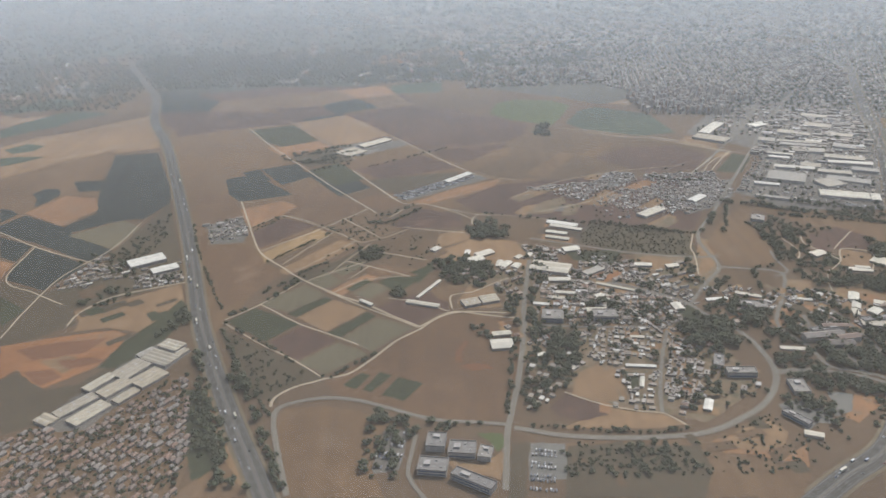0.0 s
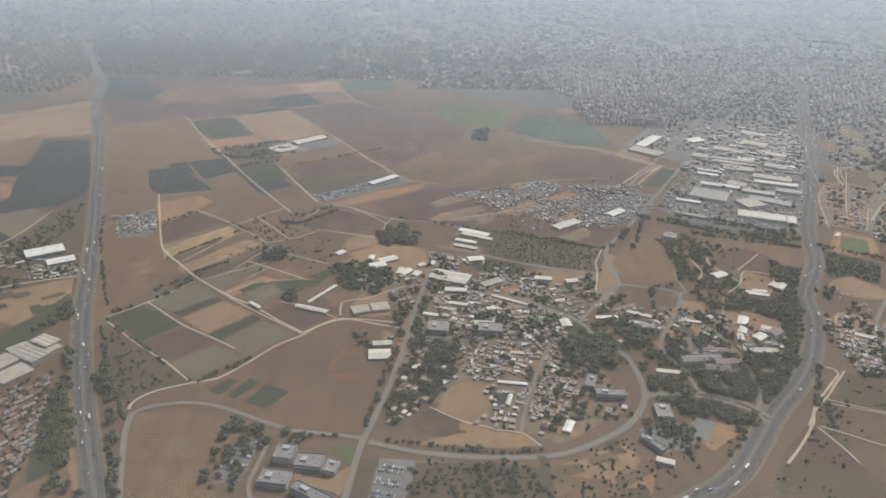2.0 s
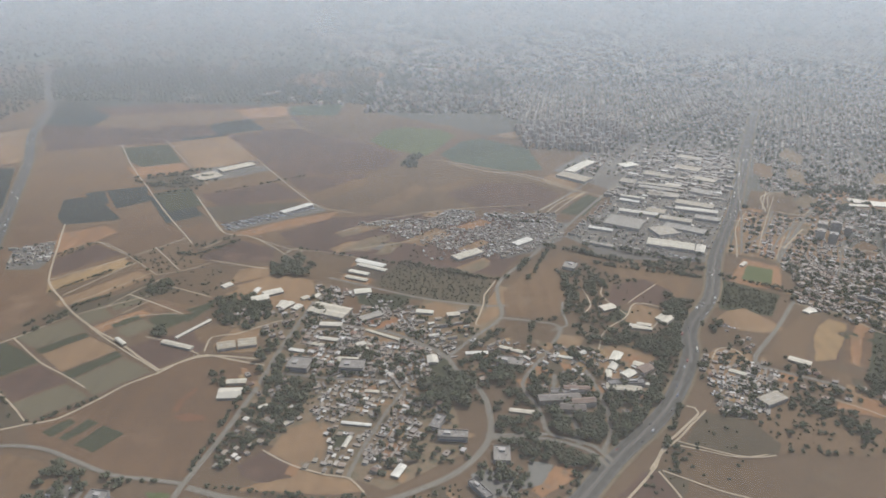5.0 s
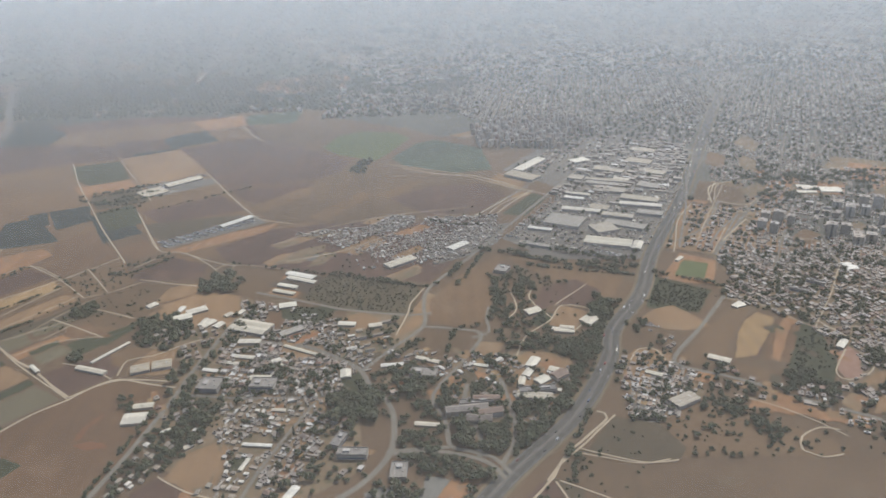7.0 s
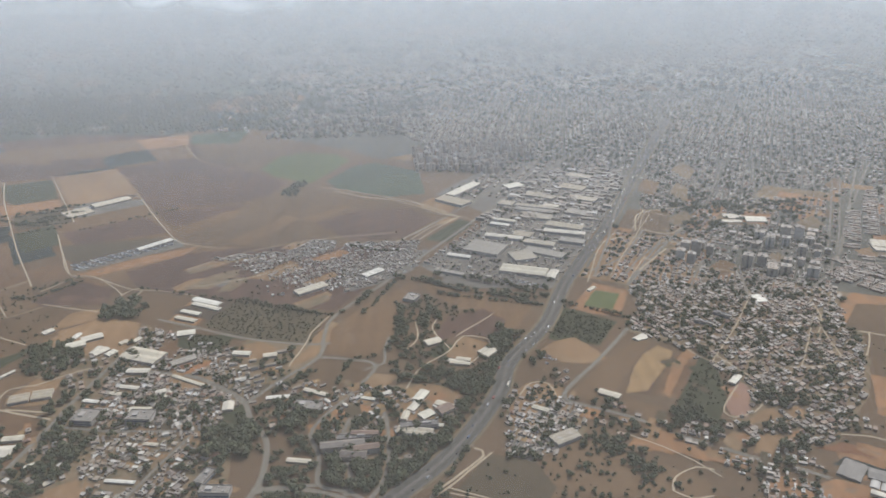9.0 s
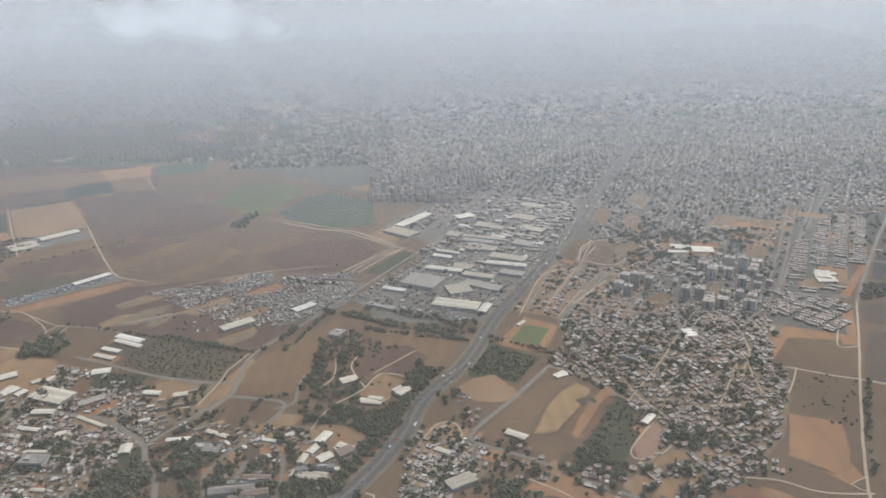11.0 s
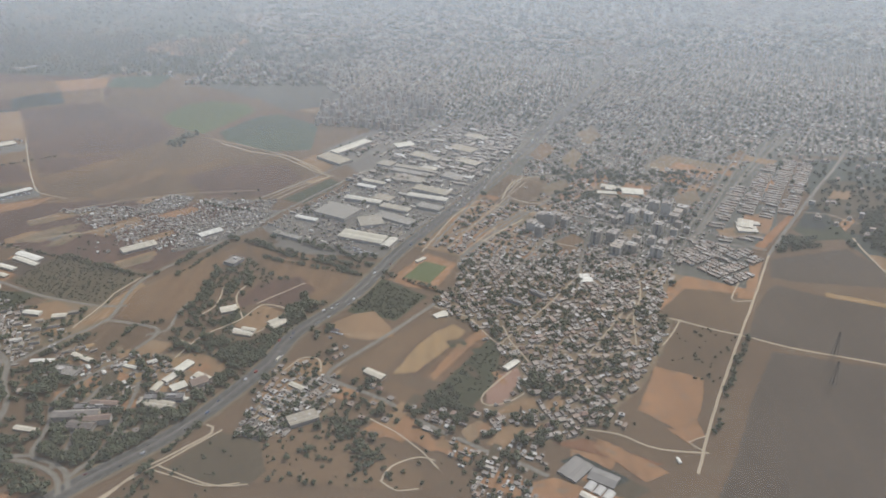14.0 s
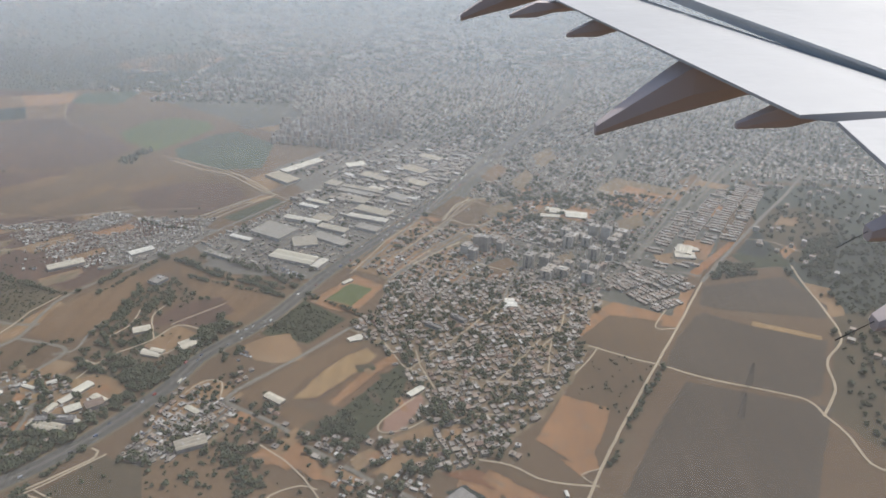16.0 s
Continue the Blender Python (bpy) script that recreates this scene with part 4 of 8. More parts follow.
road("path", 1.6, (309, 565), (320, 560), (329, 555))
road("road", 2.2, (280, 571), (294, 579), (294, 603), (297, 623))
road("path", 1.3, (388, 660), (354, 622))
road("path", 1.4, (562, 534), (546, 513), (539, 500), (544, 493), (559, 498), (570, 508))
road("path", 1.4, (894, 838), (916, 834), (936, 813), (966, 793))
road("path", 1.3, (576, 545), (564, 573), (558, 597))
road("path", 1.3, (660, 572), (666, 613), (673, 640))
road("path", 1.3, (397, 528), (408, 545), (420, 543), (424, 527))
road("road", 2.9, (222, 428), (252, 429), (276, 421), (287, 412), (292, 401))
road("path", 2, (205, 1037), (257, 1005), (297, 987), (347, 938), (369, 923))
road("path", 1.6, (321, 849), (346, 891), (369, 923))
road("path", 1.1, (-185, 715), (-158, 745), (-117, 717))
road("path", 1.1, (-139, 624), (-121, 659), (-100, 698))
road("path", 1.0, (-125, 608), (-100, 641), (-77, 674))
road("path", 1.0, (-93, 604), (-78, 637), (-65, 661))
road("path", 1.1, (-112, 589), (-90, 606), (-63, 626))
road("path", 1.0, (-75, 592), (-60, 616))
road("path", 1.0, (-88, 564), (-65, 586), (-27, 594))
road("path", 1.2, (-41, 553), (-14, 543), (7, 527))
road("path", 1.2, (81, 779), (130, 822), (205, 856), (294, 874))
road("path", 1.2, (104, 735), (160, 760), (211, 806))

road("path", 1.6, (317, 398), (328, 414), (342, 428), (356, 444), (371, 461))
road("path", 1.3, (342, 427), (366, 416), (383, 411), (400, 413))
road("path", 1.4, (478, 418), (483, 431), (499, 440), (510, 437))
road("path", 1.3, (478, 418), (488, 411), (501, 413))
road("path", 1.8, (288, 362), (306, 382), (321, 401), (326, 412), (336, 426), (365, 458), (359, 466))
road("path", 1.3, (324, 398), (339, 389), (352, 381), (384, 367))
road("path", 1.2, (337, 424), (351, 419), (376, 411), (395, 414))
road("path", 1.3, (322, 397), (328, 378), (331, 363))
road("path", 1.6, (607, 470), (628, 466), (644, 455), (661, 451), (681, 450))
road("path", 1.6, (313, 541), (324, 571), (347, 596), (360, 621), (382, 613), (376, 597), (362, 576), (344, 585))
road("road", 2.2, (135, 389), (141, 415), (153, 453), (166, 488))
road("path", 1.4, (79, 414), (101, 399), (122, 391), (136, 388), (146, 376))
road("path", 1.4, (219, 579), (228, 619), (229, 633), (241, 664))
road("road", 2.2, (70, 503), (103, 497), (132, 495), (167, 494))
road("road", 2.0, (401, 757), (421, 810), (456, 887), (500, 990), (549, 1118))
road("path", 1.3, (308, 842), (333, 885), (372, 926))
road("path", 1.3, (245, 1007), (301, 992), (341, 951), (388, 907))
road("path", 1.3, (487, 725), (501, 766), (517, 812), (547, 862))
road("path", 1.2, (512, 737), (547, 810), (601, 917))
road("path", 1.2, (525, 723), (559, 785))


road("road", 2.0, (-16, 375), (-18, 360), (-20, 340), (-14, 326), (-8, 317))


road("path", 1.2, (576, 872), (598, 923), (619, 910))
road("path", 1.2, (576, 872), (589, 857), (610, 851))
road("path", 1.0, (678, 452), (671, 460), (685, 467))
road("path", 1.2, (465, 476), (483, 463), (500, 446), (512, 430))
road("path", 1.2, (-7, 765), (40, 733), (69, 728), (112, 712))
road("road", 2.0, (763, 784), (800, 851), (845, 939), (899, 1044))
road("road", 2.0, (756, 790), (787, 847), (829, 928), (882, 1032))
road("road", 1.8, (528, 741), (558, 788), (598, 827), (639, 806))
road("road", 1.8, (639, 806), (685, 798), (730, 788), (755, 771))
road("road", 1.6, (604, 1039), (646, 979), (678, 943))
road("road", 1.6, (678, 943), (731, 1051), (773, 1142))
road("road", 1.6, (746, 949), (784, 1056), (825, 1161))
road("road", 1.8, (496, 738), (532, 837), (570, 952), (612, 1063))


# ---- kinds of buildings ----
TAKEN = {}


def take(x, y, r):
    """Keeps a round plot for a thing; False where it would stand in another."""
    cx, cy = int(x // 20), int(y // 20)
    for i in (-1, 0, 1):
        for j in (-1, 0, 1):
            for px, py, pr in TAKEN.get((cx + i, cy + j), ()):
                if math.hypot(px - x, py - y) < pr + r:
                    return False
    TAKEN.setdefault((cx, cy), []).append((x, y, r))
    return True


def keep_clear(*pts):
    """Keeps buildings and trees off a plot."""
    xs, ys = [p[0] for p in pts], [p[1] for p in pts]
    for x in range(min(xs), max(xs), 5):
        for y in range(min(ys), max(ys), 5):
            if inside(x, y, pts):
                take(x, y, 2.4)


def empty(name, m, label, category, group=""):
    ob = new(name)
    ob.empty_display_size = 0.5
    ob.matrix_basis = m
    return tagged(ob, label, category, group)


def flat_house(m, deep, storeys, words):
    """A plain plastered house with a parapet roof, a stair head and a water heater."""
    ob = empty("house", m, words, "house", "houses of the villages")
    h = 1.5 * storeys
    bm = bmesh.new()
    box(bm, 0, 0, 0, 6.4, deep, h)
    box(bm, 2.2, -deep / 2 - 0.6, 0, 2.0, 1.2, h * 0.55)
    part("wall", bm, "plaster", ob)
    bm = bmesh.new()
    box(bm, 0, 0, h, 6.6, deep + 0.2, 0.12)
    for x, y, a, b in ((0, deep / 2, 6.6, 0.16), (0, -deep / 2, 6.6, 0.16), (3.2, 0, 0.16, deep - 0.16), (-3.2, 0, 0.16, deep - 0.16)):
        box(bm, x, y, h + 0.12, a, b, 0.35)
    box(bm, 2.2, -deep / 2 - 0.75, h * 0.55, 2.2, 1.5, 0.1)
    part("roof", bm, "flat_roof", ob)
    bm = bmesh.new()
    box(bm, -1.8, 0.5, h + 0.12, 1.5, 1.5, 1.1)
    part("stair_head", bm, "plaster", ob)
    bm = bmesh.new()
    box(bm, 1.2, 0.6, h + 0.12, 0.9, 0.6, 0.5, 0.4)
    part("water_heater", bm, "white_sheet", ob, "white rooftop water heater")
    for x in (-1.9, 0.2):
        bm = bmesh.new()
        box(bm, x, -deep / 2 - 0.02, h - 1.15, 0.8, 0.06, 0.7)
        part("window", bm, "dark_glass", ob)
    return ob


def tiled_house(m, long, deep, words):
    """A two-storey house under a hipped red tile roof."""
    ob = empty("house", m, words, "house", "tile-roofed houses")
    bm = bmesh.new()
    box(bm, 0, 0, 0, long, deep, 2.7)
    box(bm, long * 0.25, deep * 0.55, 0, long * 0.45, deep * 0.3, 2.0)
    part("wall", bm, "plaster", ob)
    bm = bmesh.new()
    gable(bm, 0, 0, 2.7, long + 0.8, deep + 0.8, 1.25, 0.12, deep * 0.42)
    gable(bm, long * 0.25, deep * 0.55, 2.0, long * 0.5, deep * 0.36, 0.5, 0.1, 0.4)
    part("roof", bm, "tiles", ob)
    bm = bmesh.new()
    box(bm, -long * 0.2, deep * 0.2, 3.0, 0.4, 0.4, 1.3)
    part("chimney", bm, "plaster", ob)
    for x in (-1.4, 1.0):
        bm = bmesh.new()
        box(bm, x, -deep / 2 - 0.02, 1.5, 0.8, 0.06, 0.75)
        part("window", bm, "dark_glass", ob)
    return ob


def caravan(m, words):
    """A long light prefabricated home on low blocks."""
    ob = empty("mobile_home", m, words, "mobile home", "rows of mobile homes")
    bm = bmesh.new()
    box(bm, 0, 0, 0.25, 6.0, 2.6, 1.35)
    part("wall", bm, "plaster", ob)
    bm = bmesh.new()
    gable(bm, 0, 0, 1.6, 6.3, 2.9, 0.28, 0.08)
    part("roof", bm, "sheet_roof", ob)
    bm = bmesh.new()
    for x in (-2.6, 0, 2.6):
        box(bm, x, 0, 0, 0.3, 2.2, 0.25)
    part("base", bm, "concrete", ob)
    bm = bmesh.new()
    box(bm, 1.2, -1.75, 0, 2.4, 0.9, 1.3)
    part("porch", bm, "timber", ob)
    return ob


def shed(m, words):
    """A small workshop with a low pitched sheet roof and a yard canopy."""
    ob = empty("workshop", m, words, "workshop", "workshops and stores")
    bm = bmesh.new()
    box(bm, 0, 0, 0, 9, 6, 2.8)
    part("wall", bm, "concrete", ob)
    bm = bmesh.new()
    gable(bm, 0, 0, 2.8, 9.4, 6.4, 0.6, 0.1)
    part("roof", bm, "sheet_roof", ob)
    bm = bmesh.new()
    box(bm, 1.5, -4.1, 2.1, 5, 2.2, 0.12)
    for x in (-0.7, 3.7):
        box(bm, x, -5.0, 0, 0.15, 0.15, 2.1)
    part("canopy", bm, "sheet_roof", ob)
    bm = bmesh.new()
    box(bm, -2.2, -3.02, 0, 2.2, 0.08, 2.0)
    part("door", bm, "grey_sheet", ob)
    return ob


def tower(m, floors, words):
    """A concrete apartment slab with a stair core, bands of windows and balconies."""
    ob = empty("apartment_tower", m, words, "apartment tower", "apartment towers")
    h = 1.5 * floors
    bm = bmesh.new()
    box(bm, 0, 0, 0, 9.0, 5.6, h)
    box(bm, 0, -3.1, 0, 2.0, 0.8, h + 1.2)
    part("wall", bm, "plaster", ob)
    bm = bmesh.new()
    box(bm, 0, 0, h, 9.2, 5.8, 0.3)
    for y in (-2.8, 2.8):
        box(bm, 0, y, h + 0.3, 9.2, 0.2, 0.4)
    for x in (-4.5, 4.5):
        box(bm, x, 0, h + 0.3, 0.2, 5.4, 0.4)
    part("roof", bm, "plaster", ob)
    bm = bmesh.new()
    box(bm, 0.4, 0.4, h + 0.3, 3.0, 2.4, 1.5)
    part("stair_head", bm, "plaster", ob)
    for sx, sy, w, d in ((-2.0, -2.83, 1.0, 0.1), (2.0, -2.83, 1.0, 0.1), (-3.6, -2.83, 0.9, 0.1), (3.6, -2.83, 0.9, 0.1), (-4.53, 0, 0.1, 1.6), (4.53, 0, 0.1, 1.6)):
        bm = bmesh.new()
        for k in range(floors):
            box(bm, sx, sy, 0.45 + 1.5 * k, w, d, 0.75)
        part("window_column", bm, "dark_glass", ob, "column of dark windows")
    for sx in (-2.8, 2.8):
        bm = bmesh.new()
        for k in range(1, floors):
            box(bm, sx, -3.25, 1.5 * k, 2.2, 0.8, 0.5)
        part("balcony_stack", bm, "plaster", ob, "stack of concrete balconies")
    return ob


def big_building(kind, x, y, turn, long, wide, high):
    """A large building by its middle, the way of its long side in degrees, and its size."""
    m = pose(x, y, 0, 0, 0, turn)
    n = max(1, int(long // 14))
    for i in range(n):
        u = (i + 0.5) / n - 0.5
        a = radians(turn)
        take(x + math.cos(a) * u * long, y + math.sin(a) * u * long, max(wide, long / n) * 0.5)
    if kind in ("warehouse", "barn", "hall", "red_block", "shade_house"):
        roof, wall, words, name = {
            "warehouse": ("white_sheet", "concrete", "large warehouse with a pale ribbed metal roof", "warehouse"),
            "barn": ("white_sheet", "plaster", "long low farm shed with a white metal roof", "barn"),
            "hall": ("beige_sheet", "concrete", "broad factory hall with a dull flat-pitched roof", "factory_hall"),
            "shade_house": ("tar_roof", "tar_roof", "low shade house under dark grey netting", "shade_house"),
            "red_block": ("tiles", "plaster", "long low building with a red-brown tile roof", "long_house")}[kind]
        ob = empty(name, m, words, name.replace("_", " "))
        bm = bmesh.new()
        box(bm, 0, 0, 0, long, wide, high)
        part("wall", bm, wall, ob)
        bm = bmesh.new()
        spans = 1 if kind in ("red_block", "barn") else max(1, round(wide / (4 if kind == "hall" else 8)))
        for i in range(spans):
            w = wide / spans
            gable(bm, 0, (i + 0.5) * w - wide / 2, high, long + 0.5, w - 0.05 + (0.5 if spans == 1 else 0), 0.07 * w + 0.2 if kind != "red_block" else 0.2 * w, 0.15)
        part("roof", bm, roof, ob)
        if kind in ("warehouse", "hall"):
            for i in range(max(2, int(long // 8))):
                bm = bmesh.new()
                lx = (i + 0.5) / max(2, int(long // 8)) * long - long / 2
                w = wide / spans
                for s in (-1, 1):
                    box(bm, lx, s * w * 0.22 + (0 if spans % 2 else w / 2), high + 0.14 + (0.07 * w + 0.2) * 0.56, 1.0, w * 0.3, 0.14)
                part("skylight", bm, "net_film", ob, "milky roof skylight")
        for i in range(max(1, int(long // 10))):
            lx = (i + 0.5) / max(1, int(long // 10)) * long - long / 2
            bm = bmesh.new()
            box(bm, lx, -wide / 2 - 0.03, 0, 2.4, 0.1, high * 0.62)
            part("door", bm, "grey_sheet", ob, "grey sliding door")
    elif kind == "greenhouse":
        ob = empty("greenhouse", m, "row of white film-covered greenhouse tunnels", "greenhouse")
        for i in range(max(2, int(long // 5))):
            bm = bmesh.new()
            w = long / max(2, int(long // 5))
            x0 = -long / 2 + (i + 0.5) * w
            rows = []
            for k in range(9):
                an = math.pi * k / 8
                rows.append([bm.verts.new((x0 + math.cos(an) * w * 0.47, s * wide / 2, math.sin(an) * high)) for s in (-1, 1)])
            for (a, b), (c, d) in zip(rows, rows[1:]):
                bm.faces.new((a, b, d, c))
            for s in (0, 1):
                bm.faces.new([r[s] for r in rows])
            part("tunnel", bm, "net_film", ob)
    else:
        ob = empty("office_building", m, "flat-roofed office block with rows of blue-grey glass", "office building")
        bm = bmesh.new()
        box(bm, 0, 0, 0, long, wide, high)
        part("wall", bm, "concrete", ob)
        bm = bmesh.new()
        for a, b, c, d in ((0, wide / 2, long + 0.3, 0.3), (0, -wide / 2, long + 0.3, 0.3), (long / 2, 0, 0.3, wide - 0.3), (-long / 2, 0, 0.3, wide - 0.3)):
            box(bm, a, b, high, c, d, 0.7)
        box(bm, 0, 0, high, long - 0.3, wide - 0.3, 0.15)
        part("roof", bm, "tar_roof", ob)
        for a, b in ((-0.3, 0.2), (-0.1, -0.25), (0.38, 0.3)):
            bm = bmesh.new()
            box(bm, a * long, b * wide, high + 0.15, 1.4, 0.9, 0.5)
            part("roof_unit", bm, "grey_sheet", ob)
        bm = bmesh.new()
        box(bm, long * 0.2, 0, high + 0.15, long * 0.22, wide * 0.35, 1.2)
        part("plant_room", bm, "concrete", ob)
        for k in range(max(1, int(high / 1.8))):
            for s in (-1, 1):
                bm = bmesh.new()
                box(bm, 0, s * (wide / 2 + 0.03), 0.6 + 1.75 * k, long * 0.92, 0.12, 0.95)
                part("window_band", bm, "blue_glass", ob, "band of blue-grey glass")
    return ob


building = big_building

# ---- trees ----
def crown_mesh(name, seed, high, wide, clumps, mat, tall=False):
    """A crown of many small uneven clumps of leaves round a few limbs' ends."""
    rnd = random.Random(seed)
    bm = bmesh.new()
    hubs = [(rnd.uniform(-0.5, 0.5) * wide, rnd.uniform(-0.5, 0.5) * wide, rnd.uniform(0.45, 0.95) * high) for _ in range(6)]
    for i in range(clumps):
        if tall:
            z = rnd.uniform(0.12, 1.0)
            r = wide * 0.5 * (1 - z) ** 0.6 * rnd.uniform(0.4, 1.0)
            a = rnd.uniform(0, 2 * math.pi)
            c = Vector((r * math.cos(a), r * math.sin(a), z * high))
            s = wide * rnd.uniform(0.14, 0.26)
        else:
            hx, hy, hz = hubs[rnd.randrange(len(hubs))]
            v = Vector((rnd.gauss(0, 1), rnd.gauss(0, 1), rnd.gauss(0, 0.8)))
            v = v.normalized() * wide * 0.28 * rnd.random() ** 0.5
            c = Vector((hx, hy, hz)) * 0.8 + v
            c.z = max(c.z, high * 0.2)
            s = wide * rnd.uniform(0.13, 0.25) * (1.0 if clumps > 40 else 1.5 if clumps > 12 else 2.0)
        axes = [Vector((rnd.uniform(0.6, 1.2), 0, 0)), Vector((0, rnd.uniform(0.6, 1.2), 0)), Vector((0, 0, rnd.uniform(0.5, 0.95)))]
        turn = Euler((rnd.uniform(-0.6, 0.6), rnd.uniform(-0.6, 0.6), rnd.uniform(0, 3.1))).to_matrix()
        px = [bm.verts.new(c + turn @ (a * s * rnd.uniform(0.75, 1.25) * g)) for a in axes for g in (1, -1)]
        for a, b, d in ((0, 2, 4), (2, 1, 4), (1, 3, 4), (3, 0, 4), (2, 0, 5), (1, 2, 5), (3, 1, 5), (0, 3, 5)):
            bm.faces.new((px[a], px[b], px[d]))
    return mesh_of(name, bm, mat)


def trunk_mesh(high, wide, seed):
    rnd = random.Random(seed)
    bm = bmesh.new()
    box(bm, 0, 0, -0.3, wide * 0.09, wide * 0.09, high * 0.6, 0, 0.5)
    for i in range(4):
        a = i * 1.6 + rnd.uniform(-0.4, 0.4)
        p, q = Vector((0, 0, high * 0.28)), Vector((math.cos(a) * wide * 0.28, math.sin(a) * wide * 0.28, high * 0.62))
        side = Vector((-math.sin(a), math.cos(a), 0)) * wide * 0.02
        up = Vector((0, 0, wide * 0.03))
        v = [bm.verts.new(e) for e in (p + side, p - side, p + up, q)]
        for f in ((0, 1, 3), (1, 2, 3), (2, 0, 3), (0, 2, 1)):
            bm.faces.new([v[k] for k in f])
    return mesh_of("trunk", bm, "timber")


TREES = []
for i in range(5):
    hi, wi = (5.0, 4.8, 4.2, 5.6, 3.6)[i], (4.6, 5.2, 4.0, 4.8, 4.0)[i]
    TREES.append((crown_mesh("crown", 10 + i, hi, wi, 95, "leaves"), trunk_mesh(hi, wi, i)))
TREES.append((crown_mesh("crown", 31, 8.5, 2.2, 90, "cypress_leaves", True), trunk_mesh(5, 1.6, 9)))
FAR_TREES = [crown_mesh("far_crown", 40 + i, 4.4, 4.8, 22 if i < 4 else 9, "leaves") for i in range(8)]
TREE_WORDS = ["broad dark green tree in dry ground", "spreading dusty green tree", "small rounded olive-green tree", "tall full dark green tree", "low grey-green bushy tree", "slender dark cypress tree"]
single_trees = 0
FAR_LIST = []


def tree(x, y, size=1.0, kind=None):
    """A single tree while they can be told apart; past that, one of the woods' many."""
    global single_trees
    rnd = random.Random(int(x * 71 + y * 131))
    kind = rnd.randrange(5) if kind is None else kind
    size *= rnd.uniform(0.7, 1.3)
    if single_trees >= 290 or y > 520:
        FAR_LIST.append((x, y, size, rnd.randrange(4) + (4 if y > 1000 else 0), rnd.uniform(0, 6.28)))
        return
    single_trees += 1
    name = "cypress" if kind == 5 else "tree"
    ob = empty(name, pose(x, y, 0, 0, 0, rnd.uniform(0, 360)) @ Matrix.Scale(size, 4), TREE_WORDS[kind], "tree", "trees of the plain")
    for nm, me in (("trunk", TREES[kind][1]), ("crown", TREES[kind][0])):
        p = new(nm, me)
        p.parent = ob


def wood(spacing, high, *pts):
    """Trees over a plot, at about one spacing from each other."""
    rnd = random.Random(int(pts[0][0] * 13 + pts[0][1]))
    xs, ys = [p[0] for p in pts], [p[1] for p in pts]
    y = min(ys)
    while y < max(ys):
        x = min(xs)
        while x < max(xs):
            px, py = x + rnd.uniform(-0.45, 0.45) * spacing, y + rnd.uniform(-0.45, 0.45) * spacing
            if inside(px, py, pts) and rnd.random() < 0.74 and clear_of_roads(px, py, 1.6) and take(px, py, 1.3):
                tree(px, py, high / 5 * rnd.uniform(0.7, 1.15))
            x += spacing
        y += spacing * 0.9


def tree_row(spacing, high, *pts):
    """A hedge or line of trees along a way."""
    rnd = random.Random(int(pts[0][0] * 17 + pts[0][1]))
    for p in smooth_line(pts, spacing):
        x, y = p.x + rnd.uniform(-0.25, 0.25) * spacing, p.y + rnd.uniform(-0.25, 0.25) * spacing
        if rnd.random() < 0.85 and clear_of_roads(x, y, 0.4):
            tree(x, y, high / 5 * rnd.uniform(0.7, 1.2))


def bushes(count, *pts):
    """Low bushes strewn over a plot."""
    rnd = random.Random(int(pts[0][0] * 19 + pts[0][1]))
    xs, ys = [p[0] for p in pts], [p[1] for p in pts]
    for _ in range(count):
        x, y = rnd.uniform(min(xs), max(xs)), rnd.uniform(min(ys), max(ys))
        if inside(x, y, pts) and noise.noise((x * 0.03, y * 0.03, 4)) > rnd.uniform(-0.7, 0.5) and clear_of_roads(x, y, 0.5):
            FAR_LIST.append((x, y, rnd.uniform(0.12, 0.5), rnd.randrange(4, 8), rnd.uniform(0, 6)))


def yards(count, size, angle, colours, *pts):
    """Small plots of other soil strewn over an area."""
    rnd = random.Random(int(pts[0][0] * 23 + pts[0][1]))
    xs, ys = [p[0] for p in pts], [p[1] for p in pts]
    made = 0
    for _ in range(count * 4):
        x, y = rnd.uniform(min(xs), max(xs)), rnd.uniform(min(ys), max(ys))
        if made >= count or not inside(x, y, pts):
            continue
        made += 1
        a = radians(angle + rnd.choice((0, 90)) + rnd.uniform(-6, 6))
        lx, ly = size * rnd.uniform(0.5, 1.4), size * rnd.uniform(0.3, 0.8)
        c, s = math.cos(a), math.sin(a)
        field("yard", rnd.choice(colours), *[(x + c * i * lx - s * j * ly, y + s * i * lx + c * j * ly) for i, j in ((-0.5, -0.5), (0.5, -0.45), (0.5, 0.5), (-0.45, 0.5))])


# ---- vehicles ----
def car_parts(ob, long=2.3, high=0.75, van=False):
    bm = bmesh.new()
    box(bm, 0, 0, 0.17, long, 0.92, high * (0.85 if van else 0.48), 0, 0.96)
    part("body", bm, "car_paint", ob)
    if not van:
        bm = bmesh.new()
        box(bm, -0.1, 0, 0.17 + high * 0.47, long * 0.55, 0.84, high * 0.42, 0, 0.78)
        part("cabin", bm, "dark_glass", ob)
    else:
        bm = bmesh.new()
        box(bm, long / 2 - 0.25, 0, 0.55, 0.5, 0.94, 0.3)
        part("windscreen", bm, "dark_glass", ob)
    for sx in (-0.31, 0.31):
        for sy in (-0.42, 0.42):
            bm = bmesh.new()
            bmesh.ops.create_cone(bm, cap_ends=True, segments=8, radius1=0.17, radius2=0.17, depth=0.14, matrix=pose(sx * long, sy, 0.17, 90))
            part("wheel", bm, "rubber", ob)


CAR = None
VAN = None
LORRY = None


